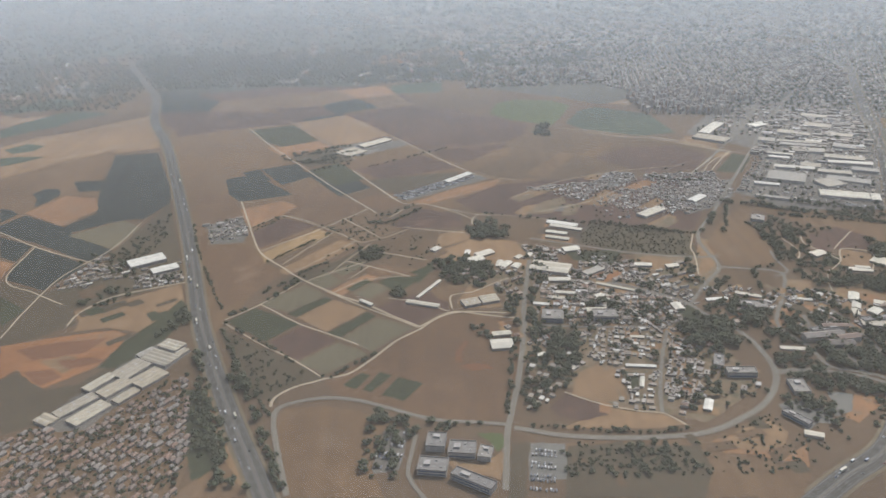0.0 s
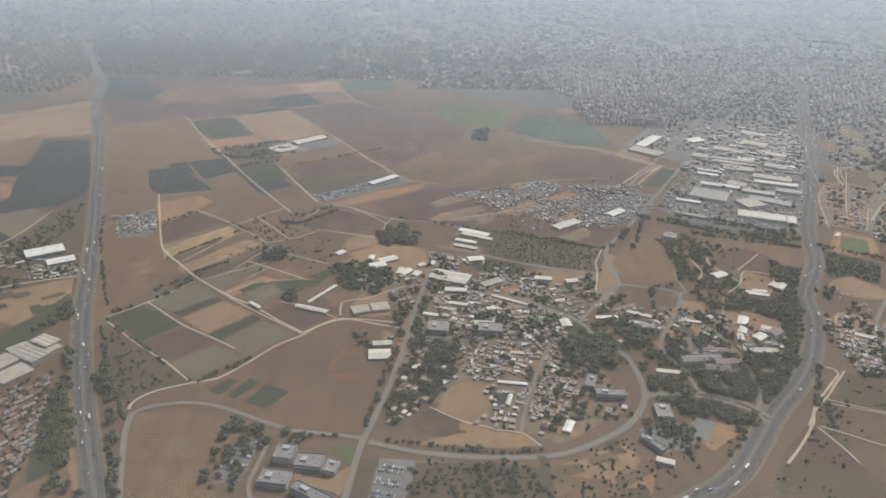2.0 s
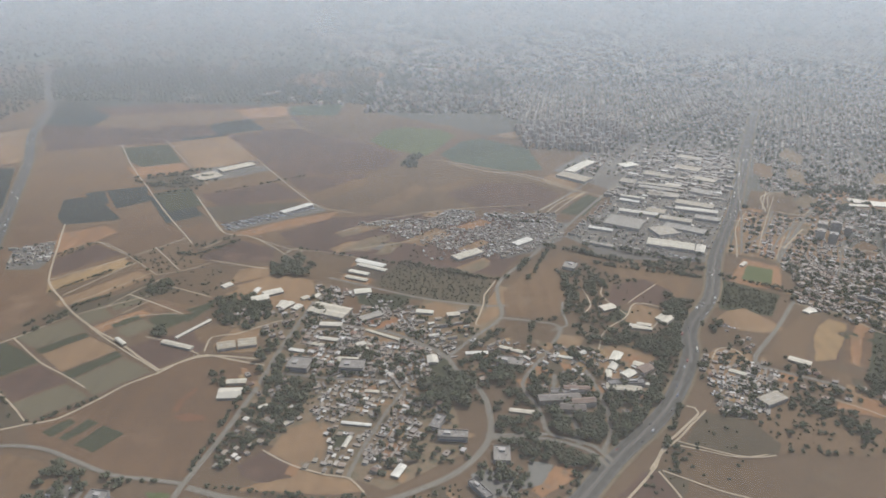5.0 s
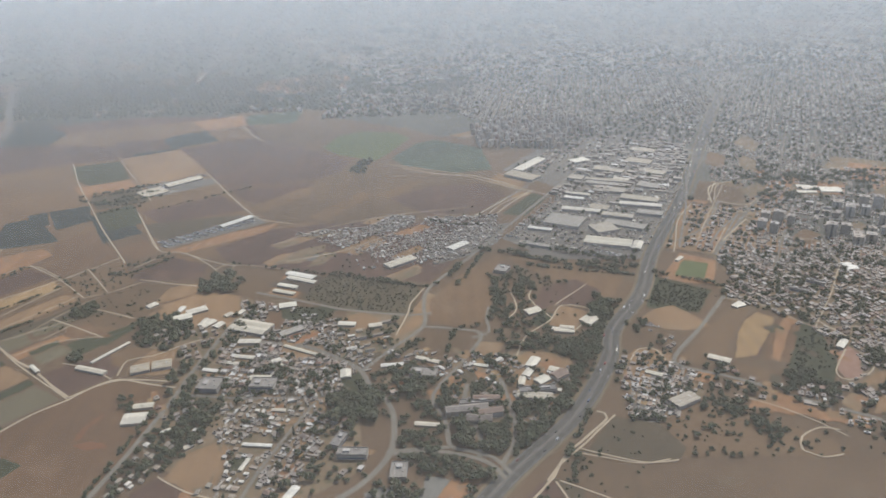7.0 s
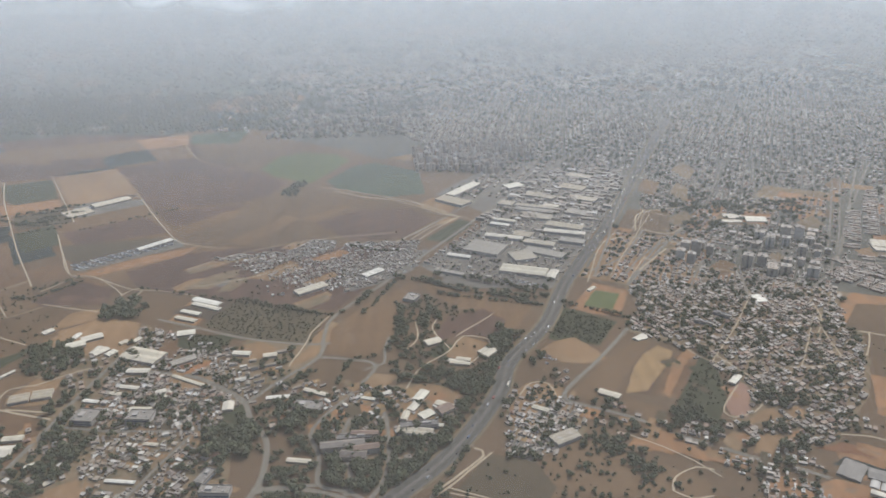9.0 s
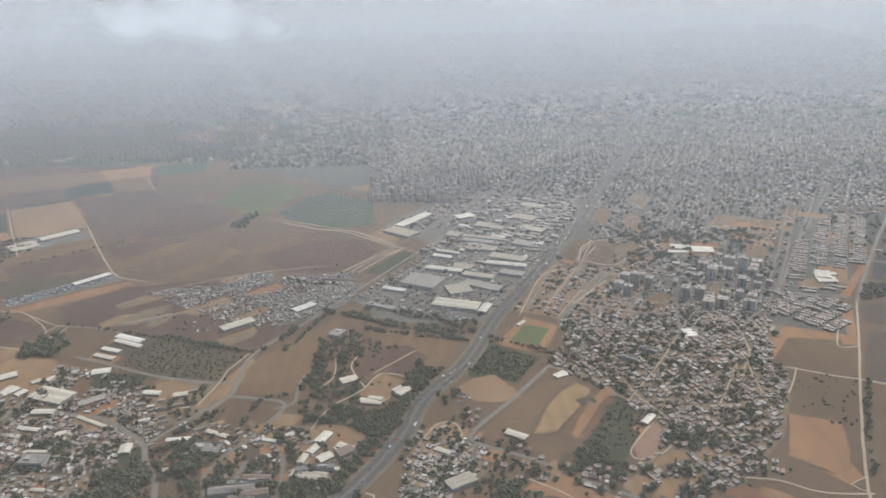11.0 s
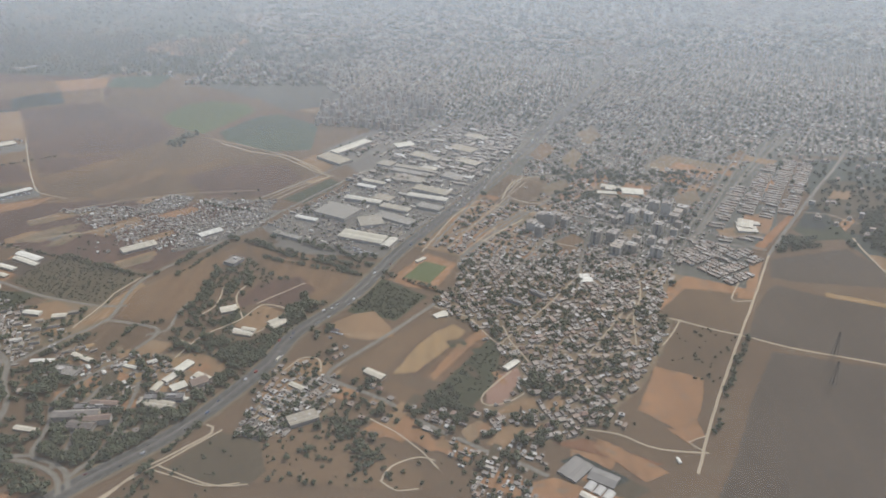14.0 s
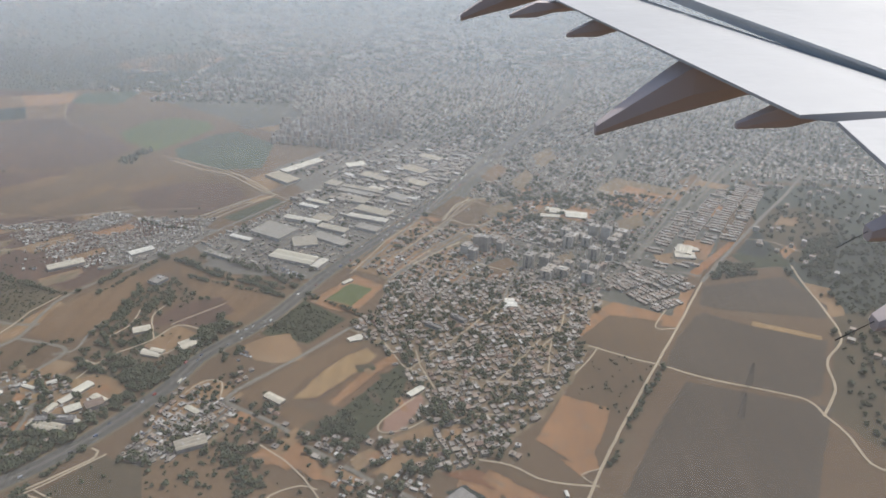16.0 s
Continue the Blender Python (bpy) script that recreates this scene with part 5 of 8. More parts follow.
def car(x, y, z, turn, which=0):
    global CAR, VAN, LORRY
    m = pose(x, y, z, 0, 0, turn)
    if which == 0:
        if CAR is None:
            CAR = empty("car", m, "small saloon car on the asphalt", "car", "cars on the roads")
            car_parts(CAR)
            return CAR
        return copy_thing(CAR, m)
    if which == 1:
        if VAN is None:
            VAN = empty("van", m, "boxy delivery van on the road", "van", "vans on the roads")
            car_parts(VAN, 2.8, 1.25, True)
            return VAN
        return copy_thing(VAN, m)
    if LORRY is None:
        LORRY = empty("lorry", m, "long lorry with a pale box body", "lorry", "lorries on the roads")
        bm = bmesh.new()
        box(bm, -0.9, 0, 0.45, 5.0, 1.2, 1.45)
        part("cargo_box", bm, "white_sheet", LORRY)
        car_parts(LORRY, 6.6, 0.6, False)
        return LORRY
    return copy_thing(LORRY, m)


# ---- filled areas ----
MASTERS = {}
HOUSE_WORDS = ["plain flat-roofed plastered house among trees", "small grey flat-roofed house in a dense village", "two-storey pale house with a parapet roof"]


def master(kind, i, m):
    if (kind, i) in MASTERS:
        return copy_thing(MASTERS[kind, i], m)
    if kind == "red":
        ob = tiled_house(m, (6.2, 5.4, 7.0)[i], (5.2, 5.0, 4.8)[i], "house with a hipped red-brown tile roof")
    elif kind == "flat":
        ob = flat_house(m, (5.6, 4.4, 6.2)[i], (1, 1, 2)[i], HOUSE_WORDS[i])
    elif kind == "caravan":
        ob = caravan(m, "pale prefabricated mobile home in a row")
    elif kind == "shed":
        ob = shed(m, "workshop with a low grey sheet roof")
    elif kind == "tower":
        ob = tower(m, (11, 9, 13)[i], "tall grey concrete apartment tower with balconies")
    MASTERS[kind, i] = ob
    return ob


BLOCKS = {"town_mix": [], "shed_mix": [], "tile_mix": []}   # far buildings: x, y, turn, length, width, height
PARKED = []
SINGLES = {}


def singles_of(what):
    return sum(n for k, n in SINGLES.items() if k.endswith(what))


def settle(kind, spacing, angle, trees, *pts):
    """Fills a plot with buildings in rows along one way, with trees between."""
    rnd = random.Random(int(pts[0][0] * 7 + pts[0][1] * 3))
    a = radians(angle)
    ca, sa = math.cos(a), math.sin(a)
    us, vs = [ca * x + sa * y for x, y in pts], [-sa * x + ca * y for x, y in pts]
    i = 0
    u = min(us)
    while u < max(us):
        v = min(vs)
        i += 1
        while v < max(vs):
            j = 0.10 if kind in ("caravan", "red_house", "row_house", "car_rows", "terrace") else 0.2
            pu, pv = u + rnd.uniform(-j, j) * spacing, v + rnd.uniform(-j, j) * spacing
            x, y = ca * pu - sa * pv, sa * pu + ca * pv
            v += spacing * (2.6 if kind == "terrace" else 0.62 if kind in ("caravan", "row_house") else 0.5 if kind == "car_rows" else 1.0)
            if not inside(x, y, pts):
                continue
            turn = angle + rnd.choice((0, 180) if kind == "red_house" else (0, 90, 180, 270)) + (rnd.uniform(-8, 8) if kind in ("village_house",) else rnd.uniform(-2, 2))
            if kind == "car_rows":
                if i % 3 and rnd.random() < 0.85:
                    PARKED.append((x, y, angle))
                continue
            if kind == "clutter":
                if rnd.random() < 0.75 and clear_of_roads(x, y, 1) and take(x, y, 1.0):
                    BLOCKS["shed_mix"].append((x, y, turn, rnd.uniform(1.2, 5.5), rnd.uniform(0.9, 2.6), rnd.uniform(0.5, 1.8)))
                continue
            if kind == "terrace":
                if rnd.random() < 0.93 and clear_of_roads(x, y, 2) and take(x, y, 2.4):
                    for k in range(rnd.choice((3, 4, 4))):
                        off = (k - 1.5) * spacing * 0.56
                        BLOCKS["town_mix"].append((x - sa * off, y + ca * off, angle, rnd.uniform(3.2, 3.9), spacing * 0.55, rnd.uniform(1.5, 2.3)))
                if rnd.random() < 0.5 + trees:
                    tree(x + ca * spacing * 0.5, y + sa * spacing * 0.5, rnd.uniform(0.3, 0.6))
                continue
            if rnd.random() < trees * (1 + 1.9 * noise.noise((x * 0.04, y * 0.04, 6))):
                if clear_of_roads(x, y, 1.5) and take(x, y, 1.2):
                    tree(x, y, rnd.uniform(0.3, 0.6) if kind == "red_house" else rnd.uniform(0.5, 1.0), 5 if rnd.random() < 0.06 else None)
                continue
            r = {"caravan": 2.1, "red_house": 2.1, "row_house": 2.2, "tower": 6.0, "shed": 4.0, "village_house": 2.2, "town_house": 2.4, "flats": 4.2, "slabs": 3.6}[kind]
            if rnd.random() < 0.07 or not clear_of_roads(x, y, r * 0.9) or not take(x, y, r):
                continue
            s = rnd.uniform(0.60, 0.80) if kind == "red_house" else rnd.uniform(0.58, 0.94)
            size = Matrix.Diagonal((s * rnd.uniform(0.85, 1.2), s, s * rnd.uniform(0.85, 1.15), 1))
            if kind == "caravan":
                turn = angle + 90 + rnd.uniform(-2, 2)
                size = Matrix.Diagonal((rnd.uniform(0.5, 1.1), rnd.uniform(0.7, 1.5), rnd.uniform(0.8, 1.2), 1))
            m = pose(x, y, 0, 0, 0, turn) @ size
            far = y > 900 or (kind in ("village_house", "town_house", "red_house", "row_house") and (y > 560 or singles_of("house") >= 290))
            if kind == "tower":
                m = pose(x, y, 0, 0, 0, angle + rnd.choice((0, 90))) @ Matrix.Diagonal((rnd.uniform(0.85, 1.15), rnd.uniform(1.0, 1.4), rnd.uniform(0.5, 0.9), 1))
                master("tower", rnd.randrange(3), m)
            elif kind == "slabs":
                BLOCKS["town_mix"].append((x, y, angle + rnd.choice((0, 0, 90)), rnd.uniform(4.5, 7), rnd.uniform(3, 4.5), rnd.uniform(6, 13)))
            elif kind == "flats":
                BLOCKS["town_mix"].append((x, y, angle + rnd.choice((0, 0, 90)), rnd.uniform(6, 10), rnd.uniform(4, 6), rnd.uniform(2.5, 7)))
            elif kind == "shed":
                m = pose(x, y, 0, 0, 0, angle + rnd.choice((0, 0, 0, 180, 90)) + rnd.uniform(-2, 2)) @ size
                if far:
                    BLOCKS["shed_mix"].append((x, y, angle + rnd.choice((0, 0, 0, 0, 0, 90)), rnd.uniform(6, 14), rnd.uniform(3.5, 6.5), rnd.uniform(1.8, 3.6)))
                else:
                    master("shed", 0, m @ Matrix.Diagonal((rnd.uniform(0.6, 1.25), rnd.uniform(0.6, 1.1), rnd.uniform(0.8, 1.3), 1)))
            elif far:
                small = 0.72
                red = kind == "red_house" or rnd.random() < 0.16
                BLOCKS["tile_mix" if red else "town_mix"].append((x, y, turn, small * rnd.uniform(3.8, 7.2), small * rnd.uniform(3.2, 5.4), rnd.choice((1.2, 1.3, 1.4, 1.5, 2.1))))
            else:
                SINGLES[kind] = SINGLES.get(kind, 0) + 1
                if kind == "red_house":
                    for k in range(2):   # garden hedges and bushes
                        FAR_LIST.append((x + rnd.uniform(-2.6, 2.6), y + rnd.choice((-2.1, 2.1)), rnd.uniform(0.2, 0.42), rnd.randrange(4, 8), rnd.uniform(0, 6)))
                    master("red", rnd.randrange(3), m)
                elif kind == "caravan":
                    master("caravan", 0, m)
                elif kind == "row_house":
                    master("flat", 2, m @ Matrix.Diagonal((0.8, 0.75, 1, 1)))
                else:
                    if rnd.random() < 0.2:
                        master("red", rnd.randrange(3), m)
                    else:
                        master("flat", rnd.randrange(3), m)
        u += spacing


# small plots
yards(40, 14, 24, ("townsoil", "tan", "orange", "brown", "scrub", "darkgreen"), (502, 629), (522, 667), (524, 716), (607, 718), (682, 688), (715, 640), (648, 516), (598, 458), (545, 466))
yards(22, 16, 70, ("tan", "townsoil", "orange", "scrub", "darkgreen"), (72, 590), (126, 595), (190, 550), (207, 428), (160, 381), (96, 392), (74, 485))
yards(26, 16, 20, ("tan", "orange", "scrub", "brown", "townsoil"), (172, 626), (262, 542), (347, 538), (329, 430), (222, 481))
yards(30, 18, 65, ("orange", "tan", "brown", "townsoil"), (484, 738), (548, 880), (687, 871), (601, 718))
yards(16, 20, -25, ("orange", "tan", "brown", "scrub"), (439, 504), (494, 499), (563, 475), (593, 403), (535, 401), (516, 449), (459, 474))
yards(20, 40, 60, ("orange", "tan", "brown", "townsoil"), (616, 821), (646, 979), (938, 1026), (840, 797), (703, 859))
yards(26, 12, 20, ("tan", "orange", "townsoil", "gold"), (36, 489), (55, 552), (166, 589), (195, 538), (191, 482), (198, 424), (66, 429))
yards(14, 14, 40, ("tan", "orange", "gold", "townsoil"), (215, 552), (274, 554), (325, 534), (350, 535), (349, 501), (312, 493), (249, 517))
yards(14, 12, 65, ("tan", "townsoil", "gold", "workyard"), (383, 476), (404, 514), (439, 529), (438, 491), (413, 456))
yards(10, 14, 10, ("tanscrub", "scrub", "brown"), (71, 363), (156, 364), (202, 386), (199, 331), (70, 332))
yards(12, 16, 40, ("scrub", "brown", "darkgreen"), (-305, 595), (-217, 590), (-204, 564), (-216, 510), (-247, 482))

# large buildings
building("hall", -247, 400, 150, 12.7, 9.4, 1.8)
building("hall", -235, 415, 53, 26.6, 9.6, 1.8)
building("hall", -223, 406, 57, 25.1, 11.7, 1.8)
building("hall", -230, 441, 58, 21.1, 8.7, 1.8)
building("hall", -217, 434, 55, 21.3, 11.9, 1.8)
building("hall", -206, 424, 56, 16.6, 7.8, 1.8)
building("hall", -214, 456, 59, 22.5, 15.6, 1.8)
building("hall", -198, 445, 55, 20.9, 15.6, 1.8)
building("hall", -198, 470, 152, 23.8, 15.2, 1.8)
building("hall", -211, 478, 51, 13.2, 5.8, 1.8)
building("hall", -195, 487, 152, 17.3, 11.7, 1.8)
building("hall", -185, 477, 59, 9.0, 6.3, 1.8)
building("warehouse", -264, 638, 33, 31.3, 17.1, 3.0)
building("warehouse", -242, 620, 31, 22.3, 11.9, 2.4)
building("warehouse", 97, 599, 159, 33.4, 19.1, 2.4)
building("barn", 101, 575, 177, 18.0, 6.0, 1.9)
building("hall", 25, 539, 19, 13.4, 11.5, 2.2)
building("hall", 40, 544, 15, 14.0, 12.2, 2.2)
building("barn", 121, 520, 177, 15.1, 6.4, 1.9)
building("barn", 184, 522, 96, 10.7, 7.8, 1.9)
building("barn", 125, 689, 153, 31.5, 5.4, 1.6)
building("barn", 114, 677, 157, 20.2, 5.2, 1.6)
building("barn", 113, 664, 157, 22.2, 4.9, 1.6)
building("barn", 121, 637, 13, 14.8, 8.8, 1.9)
building("warehouse", 217, 722, 37, 32.2, 12.0, 2.4)
building("warehouse", 275, 758, 43, 23.6, 9.6, 1.8)
building("barn", 33, 621, 27, 15.3, 9.8, 1.9)
building("barn", 42, 633, 31, 17.0, 9.1, 1.9)
building("barn", 59, 608, 53, 13.0, 6.9, 1.9)
building("barn", 324, 529, 63, 13.7, 7.5, 1.9)
building("barn", 319, 515, 59, 10.9, 5.8, 1.9)
building("barn", 313, 504, 76, 10.2, 4.6, 1.9)
building("barn", 328, 505, 38, 10.5, 7.7, 1.9)
building("barn", 332, 492, 170, 15.2, 3.0, 1.9)
building("red_block", 341, 510, 37, 12.0, 8.5, 3)
building("barn", 355, 575, 167, 16.1, 4.0, 1.6)
building("barn", 358, 581, 165, 11.5, 4.2, 1.6)
building("barn", 380, 590, 50, 13.6, 6.2, 1.9)
building("barn", 334, 611, 26, 13.4, 9.1, 1.9)
building("red_block", 272, 470, 6, 29.2, 7.3, 4)
building("red_block", 288, 466, 10, 16.7, 6.1, 4)
building("red_block", 286, 482, 178, 18.4, 4.7, 4)
building("warehouse", 428, 753, 160, 47.1, 19.0, 3.0)
building("warehouse", 455, 741, 68, 19.9, 8.7, 3.0)
building("warehouse", 487, 858, 161, 47.0, 9.3, 3.0)
building("warehouse", 417, 848, 160, 43.0, 9.0, 3.0)
building("warehouse", 423, 902, 155, 29.2, 6.2, 3.0)
building("warehouse", 416, 888, 155, 22.9, 6.8, 3.0)
building("hall", 394, 815, 152, 39.4, 31.7, 3.6)
building("warehouse", 364, 796, 157, 25.8, 6.2, 2.4)
building("hall", 353, 754, 152, 32.6, 6.3, 2.4)
building("warehouse", 380, 1026, 53, 63.9, 15.0, 3.6)
building("warehouse", 448, 1038, 27, 24.8, 16.7, 3.0)
building("hall", 491, 831, 155, 27.4, 12.2, 3.0)
building("hall", 456, 799, 148, 44.0, 14.5, 3.0)
building("hall", 365, 980, 140, 43.3, 21.3, 3.0)
building("hall", 454, 827, 156, 34.7, 11.1, 3.0)
building("hall", 466, 950, 159, 49.0, 9.1, 3.0)
building("barn", 216, 362, 158, 10.2, 4.3, 1.9)
building("barn", 660, 442, 100, 4.6, 1.8, 1.2)
building("barn", -81, 1007, 43, 48.2, 15.2, 1.9)
building("hall", -109, 969, 44, 31.3, 28.2, 1.2)
building("barn", 26, 850, 46, 40.8, 8.8, 1.9)
building("barn", -8, 566, 58, 35.6, 2.6, 1.3)
building("barn", -13, 540, 159, 27.4, 4.9, 1.6)
building("barn", 44, 474, 4, 15.6, 12.4, 1.9)
building("barn", 45, 489, 7, 13.6, 5.5, 1.9)
building("barn", -58, 544, 136, 13.4, 2.9, 1.9)
building("hall", 132, 590, 35, 19.7, 8.3, 1.8)
building("barn", 177, 599, 171, 14.5, 5.6, 1.9)
building("barn", 201, 595, 12, 10.8, 5.7, 1.9)
building("barn", 487, 708, 48, 11.3, 3.8, 1.2)
building("barn", 636, 674, 2, 10.5, 8.3, 1.9)
building("barn", 600, 408, 144, 11.2, 4.1, 1.9)
building("barn", 463, 525, 147, 16.2, 6.2, 1.9)
building("hall", 421, 473, 29, 19.5, 10.9, 3)
building("barn", 562, 540, 49, 14.1, 5.3, 1.9)
building("warehouse", 816, 790, 174, 19.9, 14.3, 1.8)
building("barn", 821, 804, 2, 23.9, 7.0, 1.9)
building("barn", 689, 884, 175, 21.7, 7.8, 1.6)
building("barn", 705, 896, 171, 31.0, 9.7, 1.6)
building("warehouse", 637, 681, 179, 11.5, 8.0, 1.5)
building("barn", 27, 637, 79, 9.6, 4.7, 1.2)
building("barn", 54, 611, 78, 12.4, 5.6, 1.2)
building("warehouse", 68, 606, 60, 9.2, 6.6, 1.2)
building("barn", 72, 624, 47, 7.2, 5.1, 1.2)
building("barn", 82, 628, 66, 7.7, 4.3, 1.2)
building("warehouse", -2, 647, 51, 9.3, 6.6, 1.2)
building("barn", 102, 552, 167, 15.2, 4.0, 1.2)
building("barn", 96, 543, 167, 14.0, 3.8, 1.2)
building("barn", 128, 545, 29, 7.5, 5.2, 1.2)
building("barn", 134, 541, 70, 8.0, 3.6, 1.2)
building("barn", 125, 529, 158, 14.1, 2.9, 1.2)
building("barn", 80, 534, 166, 11.9, 3.6, 1.2)
building("barn", 144, 560, 151, 31.4, 3.0, 1.0)
building("barn", 165, 394, 66, 11.5, 5.0, 1.6)
building("barn", 142, 479, 173, 9.8, 2.9, 1.2)
building("barn", 135, 441, 172, 19.8, 2.6, 1.2)
building("barn", 131, 422, 74, 11.6, 2.6, 1.2)
building("barn", 70, 459, 32, 6.4, 3.8, 1.2)
building("barn", 90, 442, 43, 6.6, 3.9, 1.2)
building("barn", 377, 595, 45, 14.2, 6.2, 1.6)
building("barn", 352, 579, 160, 16.1, 3.8, 1.0)
building("office", 323, 491, 5, 26.2, 6.0, 3.5)
building("barn", 245, 538, 153, 19.7, 3.9, 1.6)
building("office", 242, 519, 168, 19.3, 10.6, 3)
building("barn", 218, 533, 5, 17.0, 4.0, 1.2)
building("barn", 285, 528, 164, 10.9, 3.1, 1.2)
building("office", 279, 479, 4, 23.5, 4.8, 3)
building("barn", 410, 509, 149, 12.6, 4.2, 1.2)
building("barn", 563, 541, 50, 9.6, 3.4, 1.2)
building("office", 570, 633, 145, 16.0, 4.2, 2.4)
building("office", 591, 647, 139, 16.1, 4.5, 2.4)
building("barn", 509, 609, 20, 9.3, 5.3, 1.2)
building("barn", 508, 610, 39, 11.8, 6.1, 1.2)
building("office", 213, 378, 125, 17.3, 4.7, 2.5)
building("office", 228, 410, 87, 14.5, 10.2, 2.5)

building("office", 86, 512, 171, 16.3, 15.2, 3.6)
building("office", 125, 510, 176, 17.9, 12.2, 4)
building("barn", 123, 699, 154, 30.7, 7.7, 1.6)
building("office", 315, 697, 66, 14.3, 11.9, 2.4)
building("hall", 320, 484, 168, 24.5, 8.4, 3)
building("barn", 341, 517, 150, 13.4, 6.1, 1.6)
building("office", 198, 428, 176, 19.0, 7.5, 3.5)
building("office", 188, 442, 70, 14.7, 6.4, 3)
building("red_block", 280, 460, 175, 17.1, 7.5, 3)
building("barn", 245, 457, 170, 16.6, 3.9, 1.2)
building("hall", 463, 936, 156, 47.8, 10.1, 3)
building("hall", 491, 879, 153, 43.5, 15.2, 3)
building("hall", 483, 989, 147, 29.8, 13.4, 3)
building("warehouse", 486, 950, 156, 19.2, 9.4, 3)
building("hall", 463, 914, 158, 37.2, 16.8, 3)
building("hall", 431, 791, 16, 24.5, 23.7, 3)
building("hall", 439, 854, 154, 21.2, 14.8, 3)
building("hall", 471, 999, 154, 19.3, 17.5, 3)
building("hall", 514, 925, 146, 25.7, 17.0, 3)
building("hall", 527, 1026, 147, 34.4, 19.9, 3)
building("hall", 533, 976, 146, 30.8, 15.5, 3)
building("hall", 545, 1077, 148, 33.5, 15.6, 3)
building("hall", 432, 965, 152, 19.3, 16.5, 3)
building("greenhouse", 607, 415, 144, 18.0, 8.0, 1.3)
building("shade_house", 595, 432, 48, 18.9, 13.9, 1.2)
building("shade_house", 611, 425, 149, 16.8, 10.8, 1.2)

building("office", -4, 365, 82, 12.6, 10.9, 4)
building("office", -6, 344, 171, 16.4, 11.3, 3.6)
building("office", 11, 358, 173, 15.5, 11.2, 3.5)
building("office", 24, 354, 75, 10.2, 7.5, 3)
building("office", 16, 331, 147, 25.2, 6.9, 4)

building("barn", 696, 902, 165, 21.1, 10.9, 1.6)
building("barn", 719, 889, 172, 23.7, 17.1, 1.6)
building("warehouse", 818, 802, 69, 20.5, 15.9, 2.5)

# plots that stay open
keep_clear((421, 593), (436, 608), (453, 615), (467, 593), (473, 576), (454, 571), (436, 574))
keep_clear((431, 529), (448, 544), (464, 564), (473, 576), (495, 599), (509, 612), (515, 602), (493, 571), (474, 539), (465, 517), (446, 520))
keep_clear((476, 527), (492, 529), (516, 563), (529, 586), (520, 597), (504, 584), (492, 566))
keep_clear((495, 523), (515, 518), (547, 577), (535, 588), (518, 564))
keep_clear((542, 495), (554, 493), (569, 528), (566, 538), (553, 529), (543, 507))
keep_clear((545, 482), (580, 493), (574, 505), (556, 493))
keep_clear((531, 454), (546, 472), (537, 477), (525, 466))
keep_clear((645, 492), (660, 524), (668, 544), (700, 530), (693, 507), (684, 486), (669, 470))
keep_clear((583, 456), (611, 446), (641, 438), (651, 438), (622, 453), (604, 461))
keep_clear((659, 475), (669, 470), (682, 483), (683, 467), (671, 458))
keep_clear((468, 512), (478, 519), (496, 507), (501, 489), (483, 494))
keep_clear((478, 468), (495, 472), (518, 447), (507, 446))
keep_clear((585, 502), (597, 506), (593, 488), (582, 489))
keep_clear((86, 421), (92, 436), (106, 446), (114, 434), (112, 404), (101, 401), (83, 412))
keep_clear((67, 398), (79, 412), (98, 401), (102, 391), (86, 383), (71, 390))
keep_clear((98, 398), (122, 390), (136, 388), (146, 377), (129, 374), (70, 377), (82, 383), (102, 388))
keep_clear((112, 445), (121, 437), (117, 405), (114, 403))
keep_clear((64, 667), (77, 701), (105, 709), (96, 662))
keep_clear((97, 661), (107, 704), (137, 696), (124, 651))
keep_clear((6, 647), (36, 673), (74, 661), (84, 604), (50, 603), (16, 635))
keep_clear((107, 624), (127, 636), (122, 595), (104, 604))
keep_clear((122, 587), (127, 595), (138, 593), (134, 580))
keep_clear((132, 575), (158, 594), (155, 585), (138, 569))
keep_clear((169, 612), (187, 621), (205, 608), (199, 592), (175, 591))
keep_clear((14, 541), (24, 569), (44, 570), (49, 533), (19, 530))
keep_clear((-8, 566), (11, 575), (22, 569), (8, 543), (-2, 550))
keep_clear((247, 643), (272, 687), (316, 738), (321, 724), (304, 695), (301, 657), (301, 633), (290, 595), (274, 589), (247, 598), (246, 620))
keep_clear((319, 738), (364, 725), (406, 699), (426, 673), (403, 625), (399, 627), (391, 654), (356, 677), (332, 710))
keep_clear((348, 658), (381, 672), (399, 648), (384, 619), (356, 623), (333, 612))
keep_clear((231, 568), (247, 583), (279, 569), (269, 542), (244, 550))
keep_clear((285, 565), (305, 561), (298, 542), (279, 546))
keep_clear((266, 511), (278, 523), (290, 518), (285, 508), (268, 507))
keep_clear((344, 589), (360, 621), (380, 608), (362, 575))
keep_clear((315, 541), (327, 550), (355, 534), (347, 510), (327, 500), (306, 500))
keep_clear((218, 577), (242, 637), (240, 598), (231, 586))
keep_clear((435, 527), (446, 541), (460, 547), (463, 533), (446, 522))
keep_clear((474, 531), (487, 564), (511, 597), (518, 590), (486, 532))
keep_clear((467, 473), (498, 462), (493, 454), (461, 464))
keep_clear((346, 425), (369, 460), (398, 450), (408, 425), (401, 413), (383, 411))
keep_clear((606, 468), (628, 464), (676, 450), (664, 430), (626, 454))
keep_clear((564, 420), (581, 425), (616, 411), (626, 408), (567, 406))
keep_clear((541, 454), (555, 474), (577, 469), (562, 463), (551, 449))
keep_clear((697, 609), (746, 585), (701, 524), (674, 554))
